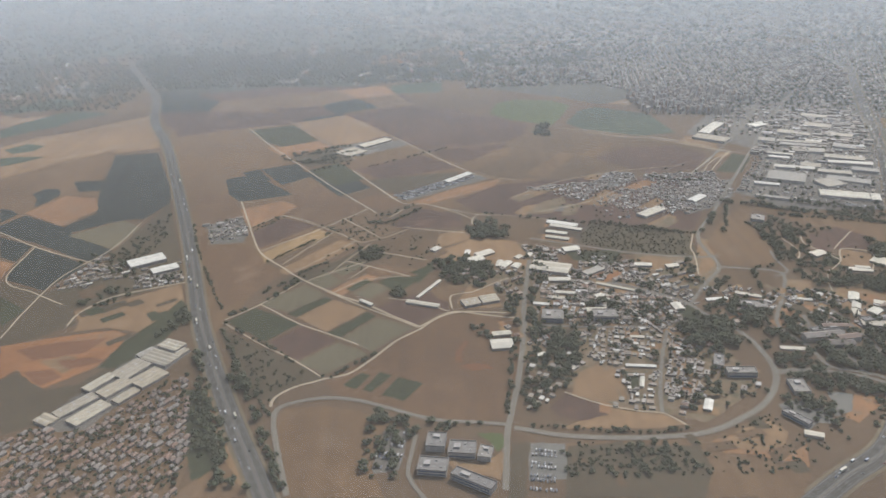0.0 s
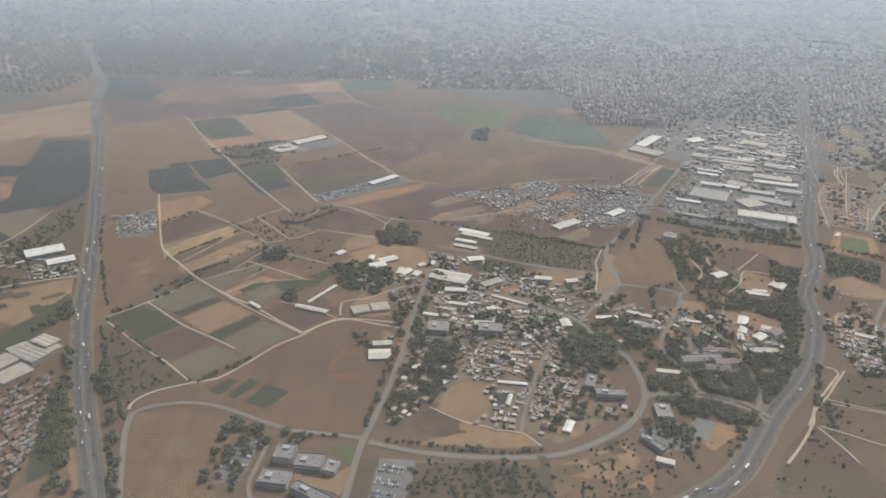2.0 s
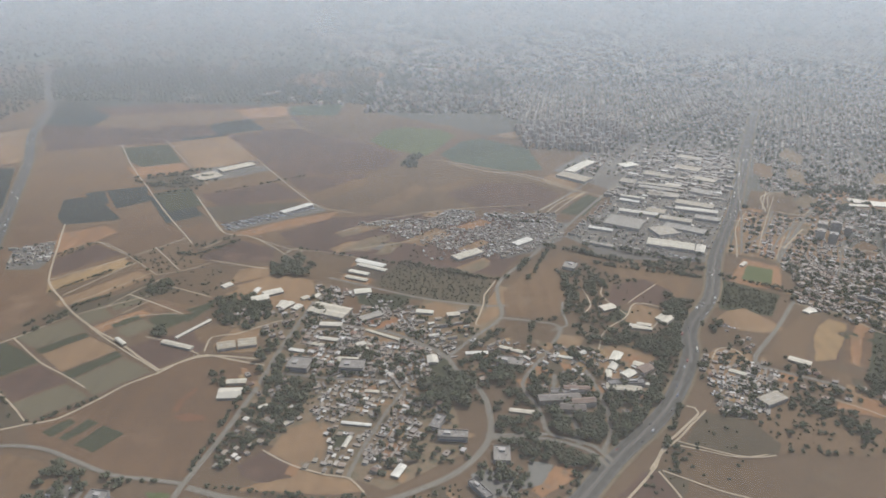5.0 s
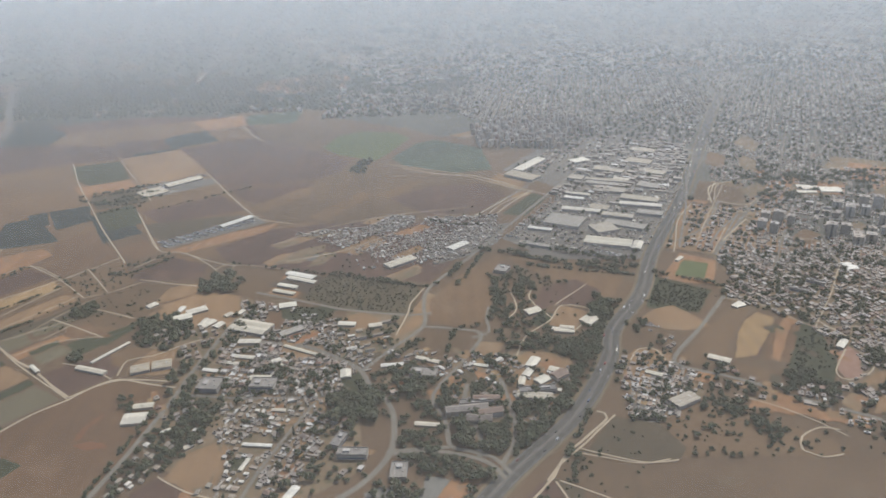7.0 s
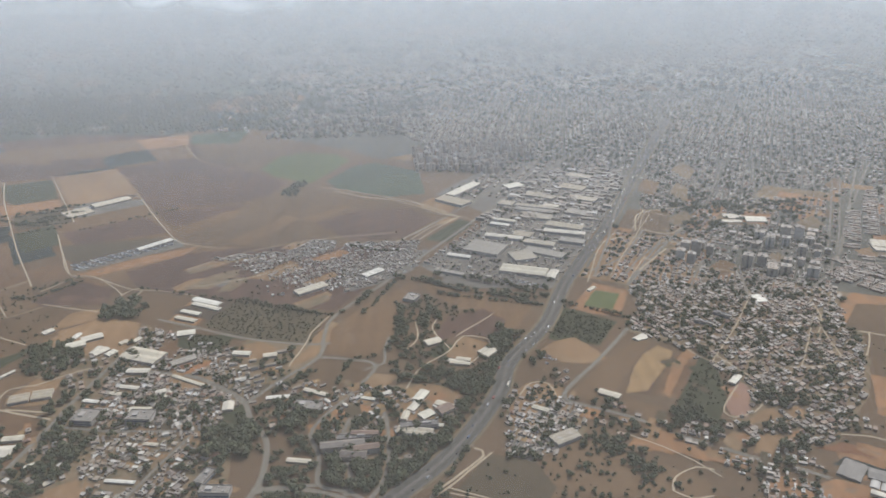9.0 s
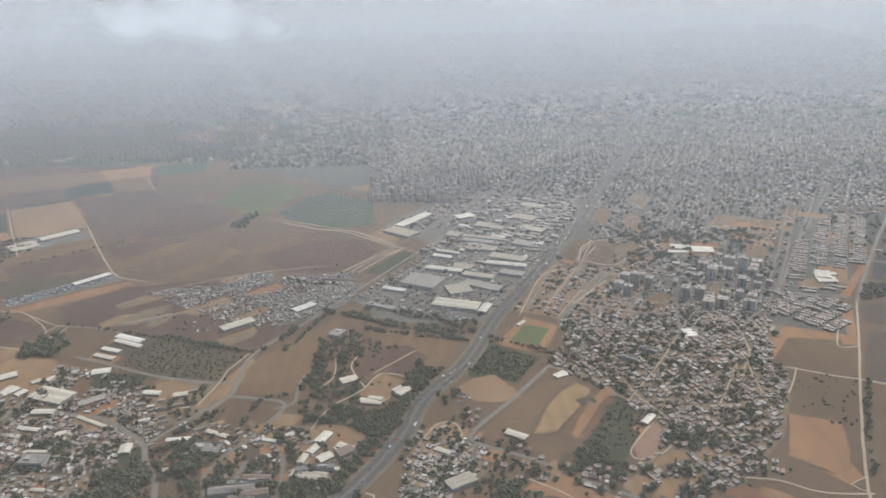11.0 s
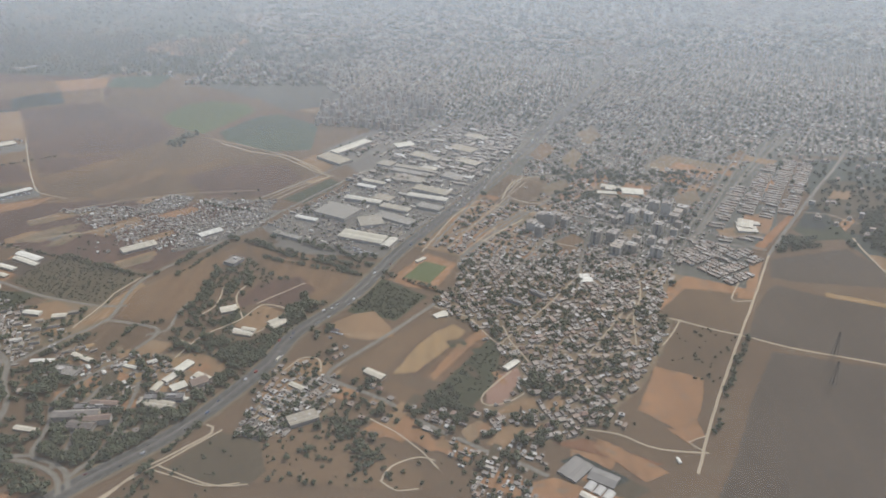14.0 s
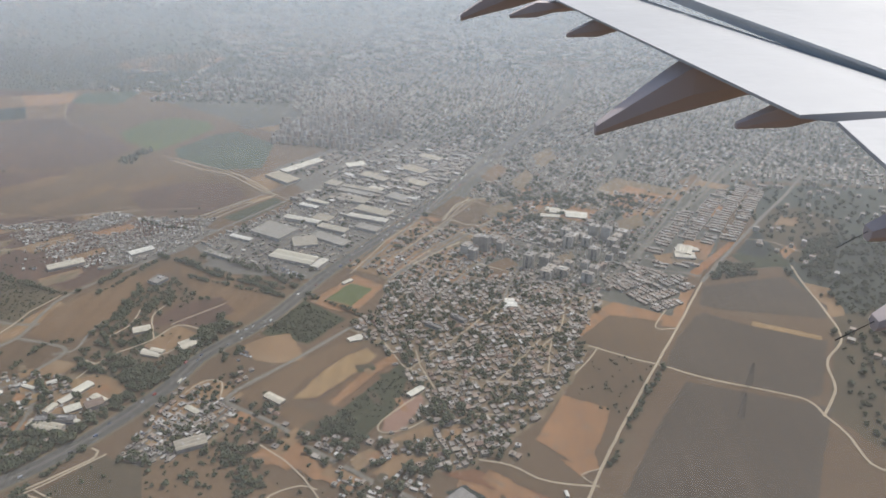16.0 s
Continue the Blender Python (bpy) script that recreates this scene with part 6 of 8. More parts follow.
keep_clear((689, 627), (725, 681), (767, 663), (754, 641), (766, 632), (748, 589), (696, 613))
keep_clear((689, 623), (707, 666), (728, 688), (771, 668), (763, 656), (721, 665))
keep_clear((796, 669), (839, 655), (805, 569), (751, 586), (768, 625))
keep_clear((817, 724), (899, 751), (919, 694), (908, 671), (824, 680), (803, 688))
keep_clear((842, 662), (893, 641), (890, 634), (839, 655))
keep_clear((807, 748), (881, 840), (884, 834), (815, 743))
keep_clear((785, 792), (834, 802), (819, 771), (785, 770))
keep_clear((78, 779), (105, 800), (124, 795), (92, 770))
keep_clear((79, 735), (95, 755), (109, 757), (107, 737), (86, 725))
keep_clear((147, 753), (185, 796), (192, 792), (165, 751))
keep_clear((203, 692), (234, 718), (239, 709), (219, 687))
keep_clear((206, 738), (234, 765), (240, 757), (223, 736))
keep_clear((206, 799), (236, 826), (248, 816), (221, 791))
keep_clear((169, 834), (181, 850), (195, 849), (182, 829))
keep_clear((256, 694), (273, 712), (296, 731), (288, 711), (267, 685))
keep_clear((555, 851), (598, 936), (625, 920), (606, 843))
keep_clear((750, 974), (786, 1023), (849, 987), (835, 955))
keep_clear((611, 1013), (634, 1066), (650, 1044), (625, 985))
keep_clear((650, 996), (671, 1046), (681, 1013), (659, 958))
keep_clear((680, 914), (744, 905), (718, 866), (680, 878))
keep_clear((862, 1015), (893, 1048), (899, 1010), (869, 995))
keep_clear((760, 876), (791, 899), (792, 866), (763, 847))
keep_clear((807, 805), (837, 832), (851, 812), (822, 769), (799, 768))
keep_clear((614, 751), (638, 775), (647, 756), (626, 730))
keep_clear((686, 778), (702, 793), (705, 773), (690, 759))
keep_clear((683, 1107), (713, 1144), (717, 1098), (690, 1047))
keep_clear((513, 843), (531, 877), (545, 858), (523, 826))
keep_clear((575, 804), (592, 827), (601, 813), (584, 790))
keep_clear((616, 900), (647, 927), (651, 898), (621, 873))
keep_clear((543, 859), (581, 940), (619, 919), (579, 849))
wood(6, 4, (624, 973), (668, 1002), (676, 952), (644, 918))
wood(6, 4, (672, 946), (714, 965), (717, 931), (683, 921))
wood(6, 4, (766, 950), (797, 969), (796, 925), (766, 904))

# villages, towns and works
settle("tower", 12, 62, 0.2, (576, 800), (631, 821), (632, 772), (581, 763))
settle("tower", 13, 62, 0.15, (697, 838), (783, 860), (776, 807), (692, 797))
settle("tower", 13, 62, 0.15, (652, 768), (733, 785), (724, 721), (676, 716), (649, 743))
settle("slabs", 8, 68, 0.1, (310, 1221), (367, 1275), (461, 1214), (437, 1100), (316, 1124))
settle("slabs", 8.5, 68, 0.15, (357, 1248), (476, 1294), (504, 1185), (374, 1158))
settle("red_house", 4.5, 56, 0.22, (-264, 377), (-252, 394), (-225, 387), (-196, 424), (-174, 450), (-161, 411), (-150, 366), (-147, 324), (-239, 328))
settle("caravan", 7, 77, 0.22, (101, 481), (161, 491), (148, 435), (136, 384), (103, 392), (113, 441))
settle("village_house", 6.6, 76, 0.45, (72, 590), (126, 595), (190, 550), (180, 501), (75, 493))
settle("village_house", 7.5, 60, 0.55, (165, 485), (194, 469), (205, 415), (160, 381), (144, 389))
settle("caravan", 6.5, 60, 0.7, (52, 462), (94, 470), (83, 416), (65, 392), (53, 398))
settle("village_house", 7.5, 30, 0.55, (16, 644), (82, 651), (120, 591), (90, 550), (59, 552), (17, 579))
settle("village_house", 7.5, 20, 0.55, (208, 537), (257, 550), (250, 506), (220, 494))
settle("village_house", 7.5, 20, 0.68, (253, 479), (305, 540), (347, 530), (330, 464), (287, 432))
settle("village_house", 5.3, 24, 0.40, (502, 629), (522, 667), (524, 716), (607, 718), (682, 688), (715, 640), (648, 516), (598, 458), (545, 466), (540, 493), (570, 528), (552, 561), (534, 590))
settle("village_house", 7, 65, 0.5, (375, 536), (416, 537), (434, 485), (399, 461))
settle("village_house", 7.5, -25, 0.68, (439, 504), (494, 499), (563, 475), (593, 403), (535, 401), (516, 449), (459, 474))
settle("town_house", 6.8, 65, 0.3, (484, 738), (548, 880), (623, 875), (674, 836), (601, 718), (531, 722))
settle("terrace", 5.6, 35, 0.05, (721, 725), (753, 761), (812, 736), (770, 665))
settle("shed", 6.5, 10, 0.1, (-233, 724), (-201, 745), (-182, 698), (-216, 680))
settle("shed", 7, 40, 0.3, (-327, 586), (-311, 654), (-289, 622), (-295, 589))
settle("car_rows", 5, 60, 0, (-120, 981), (-73, 1041), (-51, 1032), (-87, 988))
settle("town_house", 6.8, 65, 0.36, (538, 760), (637, 755), (705, 724), (714, 681), (676, 605), (633, 656), (584, 693), (525, 668))
settle("terrace", 7.5, 62, 0.12, (773, 786), (884, 981), (968, 1015), (958, 954), (821, 761))
settle("terrace", 7, 62, 0.2, (723, 716), (777, 779), (807, 767), (772, 723))
settle("town_house", 7.2, 62, 0.42, (575, 837), (632, 942), (761, 947), (872, 980), (764, 786), (745, 813), (688, 865), (645, 817))
settle("town_house", 6.6, 62, 0.35, (512, 726), (575, 853), (645, 817), (646, 731), (718, 715), (717, 667), (630, 685), (570, 693))
settle("car_rows", 3.6, 80, 0, (51, 361), (66, 360), (60, 321), (45, 322))
settle("car_rows", 4, 75, 0, (-41, 344), (-35, 379), (-21, 378), (-25, 345))
settle("car_rows", 4, 65, 0.1, (420, 584), (426, 592), (434, 573), (424, 568))
settle("car_rows", 4, 60, 0, (414, 735), (448, 724), (444, 712), (405, 722))
settle("car_rows", 4, 60, 0, (381, 481), (396, 504), (410, 495), (400, 471))
settle("caravan", 6, 20, 0.35, (79, 580), (138, 577), (176, 546), (186, 495), (150, 494), (108, 513))
settle("shed", 6.5, 20, 0.3, (168, 602), (236, 611), (224, 568), (189, 546))
settle("village_house", 7, 30, 0.4, (36, 489), (71, 514), (105, 426), (67, 428))
settle("shed", 6.5, 40, 0.3, (215, 552), (274, 554), (325, 534), (350, 535), (349, 501), (312, 493), (249, 517))
settle("shed", 7, 65, 0.35, (383, 476), (404, 514), (439, 529), (438, 491), (413, 456))
settle("village_house", 7, 40, 0.5, (282, 505), (343, 538), (346, 502), (330, 464), (290, 442))
settle("shed", 7, 10, 0.4, (-276, 621), (-233, 636), (-218, 594), (-259, 586))
settle("shed", 7, 40, 0.5, (-328, 641), (-309, 666), (-283, 653), (-267, 606), (-305, 595))
settle("car_rows", 3, 60, 0, (-47, 798), (12, 843), (40, 867), (46, 850), (-34, 781))
settle("clutter", 4.6, 25, 0, (214, 783), (244, 845), (323, 849), (312, 777), (271, 730), (238, 725))
settle("clutter", 3, 10, 0, (-233, 724), (-201, 745), (-182, 698), (-216, 680))
settle("clutter", 3.2, 40, 0, (-327, 586), (-311, 654), (-289, 622), (-295, 589))
settle("clutter", 3, 65, 0, (383, 476), (404, 514), (439, 529), (438, 491), (413, 456))
settle("clutter", 4, 20, 0, (79, 580), (138, 577), (176, 546), (186, 495), (150, 494), (108, 513))
settle("clutter", 3, 20, 0, (-267, 609), (-230, 627), (-218, 594), (-255, 584))
settle("clutter", 4, 40, 0, (215, 552), (274, 554), (325, 534), (350, 535), (349, 501), (312, 493), (249, 517))
settle("clutter", 4.8, 24, 0, (502, 629), (522, 667), (524, 716), (607, 718), (682, 688), (715, 640), (648, 516), (598, 458), (545, 466), (540, 493), (570, 528), (552, 561), (534, 590))
settle("clutter", 5, 65, 0, (538, 760), (637, 755), (705, 724), (714, 681), (676, 605), (633, 656), (584, 693), (525, 668))
settle("flats", 10, 62, 0.45, (625, 863), (796, 877), (778, 786), (727, 710), (634, 718), (633, 781))
settle("clutter", 5, 62, 0, (625, 863), (796, 877), (778, 786), (727, 710), (634, 718), (633, 781))
settle("clutter", 5, 62, 0, (512, 726), (575, 853), (645, 817), (646, 731), (718, 715), (717, 667), (630, 685), (570, 693))
settle("town_house", 7.4, 66, 0.35, (575, 861), (648, 1135), (689, 1137), (909, 1030), (868, 970), (761, 947), (632, 938))
settle("town_house", 7.4, 66, 0.35, (506, 738), (595, 941), (624, 923), (574, 819))
settle("clutter", 5, 66, 0, (575, 861), (648, 1135), (689, 1137), (909, 1030), (868, 970), (761, 947), (632, 938))
settle("clutter", 5, -25, 0, (496, 475), (563, 475), (593, 403), (535, 401), (516, 449))
settle("clutter", 4.4, 40, 0, (385, 504), (410, 526), (425, 502), (409, 456), (380, 457))
settle("caravan", 4.6, 20, 0.2, (142, 510), (147, 536), (167, 543), (173, 523), (161, 505))
settle("clutter", 4, 70, 0, (103, 458), (120, 501), (157, 494), (139, 410), (126, 393), (111, 409))
settle("clutter", 4, 70, 0, (139, 399), (161, 473), (177, 473), (171, 416), (153, 394))
settle("village_house", 7, 70, 0.4, (157, 459), (181, 473), (178, 416), (153, 394), (143, 399))
settle("village_house", 6.5, -25, 0.35, (428, 515), (465, 497), (530, 458), (561, 443), (566, 454), (520, 482), (476, 508), (434, 524))
settle("village_house", 6.5, -25, 0.35, (458, 483), (497, 472), (511, 456), (502, 441), (485, 457), (459, 470))
settle("village_house", 7, 40, 0.4, (398, 536), (417, 551), (437, 567), (439, 554), (422, 512), (400, 517))
settle("caravan", 4.6, 60, 0.3, (276, 464), (299, 479), (306, 465), (277, 437))
settle("village_house", 6.5, 70, 0.4, (283, 472), (303, 503), (322, 495), (304, 458))
settle("clutter", 3.8, 20, 0, (87, 594), (137, 609), (201, 571), (203, 524), (146, 513), (102, 544))

settle("shed", 8.5, -26, 0.14, (457, 729), (393, 733), (355, 749), (324, 784), (379, 873), (440, 1018), (492, 1122), (606, 1114), (602, 1032), (532, 882), (478, 767))
settle("clutter", 6, -26, 0, (457, 729), (393, 733), (355, 749), (324, 784), (379, 873), (440, 1018), (492, 1122), (606, 1114), (602, 1032), (532, 882), (478, 767))
settle("clutter", 10, 25, 0, (121, 815), (176, 826), (208, 823), (245, 772), (240, 715), (180, 707), (152, 765))
settle("shed", 8, 25, 0.1, (242, 772), (288, 812), (332, 817), (316, 768), (291, 741), (252, 717))
settle("clutter", 4, 25, 0, (242, 772), (288, 812), (332, 817), (316, 768), (291, 741), (252, 717))
settle("clutter", 4, 25, 0, (180, 823), (200, 854), (229, 849), (230, 830), (202, 810), (182, 804))

# groves
bushes(150, (423, 623), (455, 667), (496, 628), (471, 599))
wood(24, 4, (423, 623), (455, 667), (496, 628), (471, 599))
bushes(500, (506, 514), (551, 572), (568, 556), (542, 507))
wood(3.6, 2.4, (120, 627), (128, 639), (166, 621), (161, 603), (141, 599))
wood(5, 6, (260, 441), (285, 455), (307, 434), (339, 469), (312, 427), (290, 412), (272, 431))
wood(5, 6, (226, 431), (256, 429), (286, 403), (270, 391), (258, 406), (227, 420))
wood(6, 5, (-125, 334), (-166, 442), (-167, 470), (-144, 417), (-129, 377), (-118, 334))
wood(6, 5, (-212, 501), (-205, 545), (-198, 550), (-186, 518), (-204, 501))
wood(5, 6, (66, 493), (99, 489), (91, 428), (73, 441))
wood(6, 6, (39, 709), (64, 716), (74, 667), (48, 630))
wood(5, 6, (-2, 618), (48, 624), (49, 585), (11, 585))
wood(6, 5, (-40, 334), (-46, 377), (-41, 404), (-17, 387), (-13, 371), (-21, 333))
wood(6, 5, (-14, 385), (9, 393), (12, 379), (-9, 379))
wood(5, 2.8, (67, 356), (135, 356), (150, 332), (67, 332))
wood(6, 5, (356, 771), (373, 746), (444, 712), (445, 706), (400, 722), (326, 757))
wood(8, 6, (435, 479), (466, 480), (471, 442), (457, 441))
wood(8, 6, (493, 506), (517, 506), (526, 476), (503, 481))
wood(7, 5, (569, 535), (598, 536), (595, 503), (572, 508))
wood(7, 5, (188, 499), (203, 501), (217, 469), (200, 463))
wood(18, 5, (375, 468), (472, 476), (455, 413), (363, 417))
wood(8, 5, (928, 790), (981, 850), (1048, 856), (963, 679), (929, 676))
wood(9, 4, (907, 638), (963, 679), (875, 494), (869, 530))
wood(6, 5, (406, 568), (440, 622), (452, 654), (455, 642), (415, 568))
tree_row(4, 4, (-167, 529), (-143, 550), (-118, 590))
tree_row(5, 5, (-106, 333), (-146, 429), (-179, 501))
tree_row(4, 3, (-165, 510), (-130, 436), (-104, 393))
tree_row(5, 5, (-91, 333), (-105, 372), (-130, 429), (-143, 456))
tree_row(4, 3, (52, 435), (41, 393))
tree_row(5, 5, (279, 713), (248, 668))
tree_row(4, 4, (149, 707), (240, 665))
tree_row(4, 4, (331, 418), (365, 487), (394, 560), (421, 613))
tree_row(5, 5, (298, 749), (354, 725), (407, 703), (429, 690))
tree_row(4, 4, (388, 615), (394, 577), (366, 501), (345, 469))
tree_row(5, 4, (-182, 964), (-135, 990), (-114, 999))
tree_row(5, 4, (-73, 629), (-55, 648), (-43, 635))
tree_row(6, 4, (691, 471), (713, 517), (748, 585))
tree_row(6, 4, (775, 645), (815, 727))
tree_row(6, 5, (449, 510), (489, 485), (527, 456), (557, 439))
tree_row(5, 3, (-80, 906), (14, 974))
tree_row(5, 3, (-57, 738), (-25, 768))
tree_row(6, 5, (508, 647), (550, 613))
bushes(170, (339, 418), (371, 462), (425, 498), (472, 476), (527, 449), (546, 409))
bushes(500, (71, 363), (156, 364), (202, 386), (199, 331), (70, 332))
bushes(300, (-166, 510), (-128, 482), (-79, 439), (-100, 428), (-107, 415), (-107, 393), (-128, 429))
bushes(400, (92, 761), (158, 833), (243, 863), (294, 878), (320, 840), (270, 751), (225, 701), (154, 711))
bushes(300, (271, 341), (338, 427), (360, 427), (307, 330))
bushes(200, (321, 661), (352, 665), (388, 615), (394, 577), (367, 515), (330, 531), (303, 600))
bushes(200, (678, 558), (699, 606), (744, 589), (717, 533), (701, 523), (670, 544))
wood(5, 6, (51, 536), (72, 574), (75, 501), (62, 470))
wood(6, 6, (124, 550), (165, 535), (163, 501), (117, 501))
wood(5, 6, (252, 501), (299, 500), (283, 441), (256, 441), (240, 462))
wood(6, 6, (225, 545), (258, 535), (235, 484), (216, 509))
wood(5, 6, (266, 469), (322, 484), (328, 462), (304, 427), (262, 434))
wood(5, 5, (214, 403), (246, 391), (235, 370), (213, 375))
wood(6, 5, (151, 428), (171, 434), (169, 392), (148, 392))
wood(6, 5, (3, 387), (17, 390), (18, 376), (4, 377))
wood(6, 5, (-126, 334), (-165, 436), (-162, 456), (-112, 333))
wood(5, 4, (512, 465), (534, 460), (548, 444), (520, 449))
wood(6, 5, (443, 524), (488, 525), (493, 506), (453, 511))
wood(6, 5, (548, 477), (595, 503), (603, 468), (569, 445))
wood(6, 6, (478, 505), (517, 513), (522, 482), (491, 487))
wood(6, 6, (278, 498), (321, 500), (329, 470), (302, 463))
wood(5, 5, (269, 547), (306, 540), (306, 519), (278, 525))
wood(6, 5, (-5, 597), (37, 595), (64, 552), (25, 562))
wood(7, 5, (286, 454), (330, 464), (345, 488), (353, 475), (309, 419), (281, 420))
wood(6, 5, (562, 520), (599, 526), (597, 504), (562, 499))
wood(8, 5, (445, 477), (470, 470), (462, 440), (438, 447))
wood(6, 6, (366, 637), (379, 658), (409, 640), (393, 611))
wood(7, 6, (842, 784), (877, 773), (875, 749), (826, 745))
wood(7, 5, (644, 921), (752, 988), (781, 951), (705, 875), (642, 870))
tree_row(4, 5, (-202, 574), (-180, 501), (-167, 456))
tree_row(5, 4, (298, 735), (270, 663))
tree_row(4, 4, (453, 684), (508, 647))
tree_row(5, 4, (337, 709), (390, 690), (455, 673))
tree_row(5, 4, (-164, 926), (-94, 952))
tree_row(6, 5, (138, 1026), (161, 1076))
tree_row(4, 4, (-162, 936), (-102, 973))
wood(6, 5, (138, 1026), (145, 1077), (165, 1075), (155, 1013))
tree_row(4, 4, (-182, 955), (-155, 967), (-123, 979))
tree_row(4, 4, (-166, 927), (-136, 938))
tree_row(5, 4, (-151, 892), (-109, 915))
wood(6, 5, (-49, 382), (-42, 382), (-42, 341), (-45, 337))
wood(5, 5, (-21, 378), (-16, 375), (-22, 340), (-25, 343))
wood(3.3, 2.0, (129, 653), (149, 702), (238, 663), (230, 611), (173, 629))
wood(6, 5, (632, 942), (698, 1027), (704, 974), (655, 906))
wood(7, 5, (620, 871), (684, 925), (702, 873), (648, 840))
wood(6, 5, (606, 638), (621, 644), (623, 620), (604, 615))
wood(6, 5, (571, 662), (594, 662), (593, 624), (577, 619))
wood(6, 5, (607, 590), (625, 594), (622, 566), (609, 566))
wood(6, 5, (573, 528), (598, 536), (595, 509), (576, 505))
wood(8, 5, (512, 726), (572, 753), (580, 694), (529, 692))
wood(3.4, 4, (-76, 651), (-61, 664), (-51, 652), (-48, 634), (-64, 623))
wood(3.6, 8, (186, 491), (203, 503), (212, 488), (208, 470), (188, 470))
wood(4, 5, (65, 574), (73, 589), (78, 551), (72, 533))
wood(4, 6, (36, 680), (55, 696), (67, 668), (50, 655), (39, 661))
wood(4, 5, (0, 613), (37, 609), (42, 588), (14, 577))
wood(3.6, 5, (-43, 566), (-34, 571), (-27, 556), (-36, 550))
wood(4, 6, (383, 617), (401, 637), (402, 616), (383, 560), (371, 544), (379, 579))
wood(4, 6, (571, 527), (592, 535), (595, 510), (575, 508))
wood(4, 6, (568, 651), (585, 657), (600, 630), (581, 620), (567, 637))
wood(4, 5, (609, 584), (631, 602), (630, 578), (617, 565))
wood(4, 5, (830, 741), (853, 773), (874, 770), (868, 748))
wood(5, 5, (922, 771), (964, 849), (1002, 868), (956, 773))
tree_row(3, 2.5, (-184, 714), (-159, 747))
tree_row(3, 3, (-147, 567), (-132, 584), (-116, 597))
tree_row(3, 3.5, (-122, 600), (-114, 610), (-99, 625))
tree_row(3, 2.5, (-50, 738), (-24, 764))
tree_row(3, 3, (-113, 713), (-75, 670))
tree_row(3.5, 4, (299, 691), (308, 666), (303, 622), (293, 598))
wood(4, 5, (-158, 410), (-162, 442), (-146, 410), (-126, 363), (-139, 363))
wood(4, 7, (-138, 433), (-135, 444), (-127, 437), (-127, 425), (-135, 425))
wood(4, 5, (-8, 381), (8, 391), (12, 383), (-5, 375))
wood(4, 5, (65, 494), (87, 501), (86, 470), (68, 467))
wood(4, 5, (52, 416), (73, 428), (74, 398), (55, 395))
wood(4.4, 4, (94, 360), (127, 361), (141, 354), (131, 335), (100, 336))
wood(4, 6, (571, 520), (585, 535), (599, 526), (589, 504), (567, 502))
wood(4, 6, (571, 478), (594, 480), (580, 453), (560, 453))
wood(4, 5, (505, 498), (523, 504), (522, 487), (505, 484))
wood(4, 5, (462, 438), (470, 443), (471, 432), (461, 424))
wood(4, 5, (442, 474), (464, 476), (461, 458), (441, 459))
wood(4, 5, (415, 535), (430, 534), (425, 519), (415, 523))
wood(4, 6, (307, 485), (337, 496), (352, 470), (324, 457))
wood(4, 6, (286, 461), (306, 479), (326, 447), (307, 431))
wood(4, 5, (400, 490), (418, 494), (424, 474), (406, 473))
wood(4.4, 5, (267, 463), (306, 474), (345, 479), (318, 442), (282, 438))
tree_row(4, 3, (56, 380), (112, 371), (146, 372))
tree_row(3.5, 3, (-2, 384), (19, 384))
tree_row(4, 4, (215, 540), (240, 570))
tree_row(4, 4, (258, 542), (267, 584), (285, 590))
bushes(120, (417, 472), (445, 477), (480, 440), (469, 413), (404, 416))
bushes(300, (-108, 713), (-96, 731), (-73, 756), (-34, 702), (-56, 683), (-70, 668))
bushes(300, (-125, 608), (-77, 674), (-32, 696), (3, 656), (-29, 602), (-93, 606))
wood(4, 5, (225, 423), (248, 427), (277, 415), (289, 406), (279, 399), (254, 409), (226, 415))
wood(4, 5, (220, 437), (229, 450), (251, 454), (254, 434), (230, 430))
wood(4, 4, (278, 395), (288, 403), (290, 401), (267, 373), (253, 363), (254, 371))
wood(4.4, 4, (228, 395), (240, 392), (235, 381), (228, 381))
wood(4, 5, (260, 431), (320, 458), (309, 431), (294, 421))
wood(3.5, 4, (339, 422), (350, 422), (343, 406), (334, 406))
bushes(250, (243, 379), (279, 403), (263, 373), (201, 335), (170, 335), (193, 358))
bushes(60, (338, 431), (365, 461), (397, 431), (367, 376), (321, 401))
wood(3.6, 4, (166, 574), (179, 579), (176, 540), (165, 536))
bushes(200, (-162, 509), (-153, 517), (-81, 439), (-102, 433), (-121, 409), (-136, 434))
tree_row(4, 4, (194, 510), (219, 527), (247, 537))
wood(4, 5, (66, 613), (70, 632), (85, 612), (96, 576), (88, 568))
wood(3.6, 4, (165, 608), (182, 614), (193, 588), (176, 582))
wood(4, 6, (220, 523), (231, 530), (243, 508), (235, 489), (220, 503))
wood(3.6, 4, (22, 502), (31, 505), (40, 487), (32, 481))

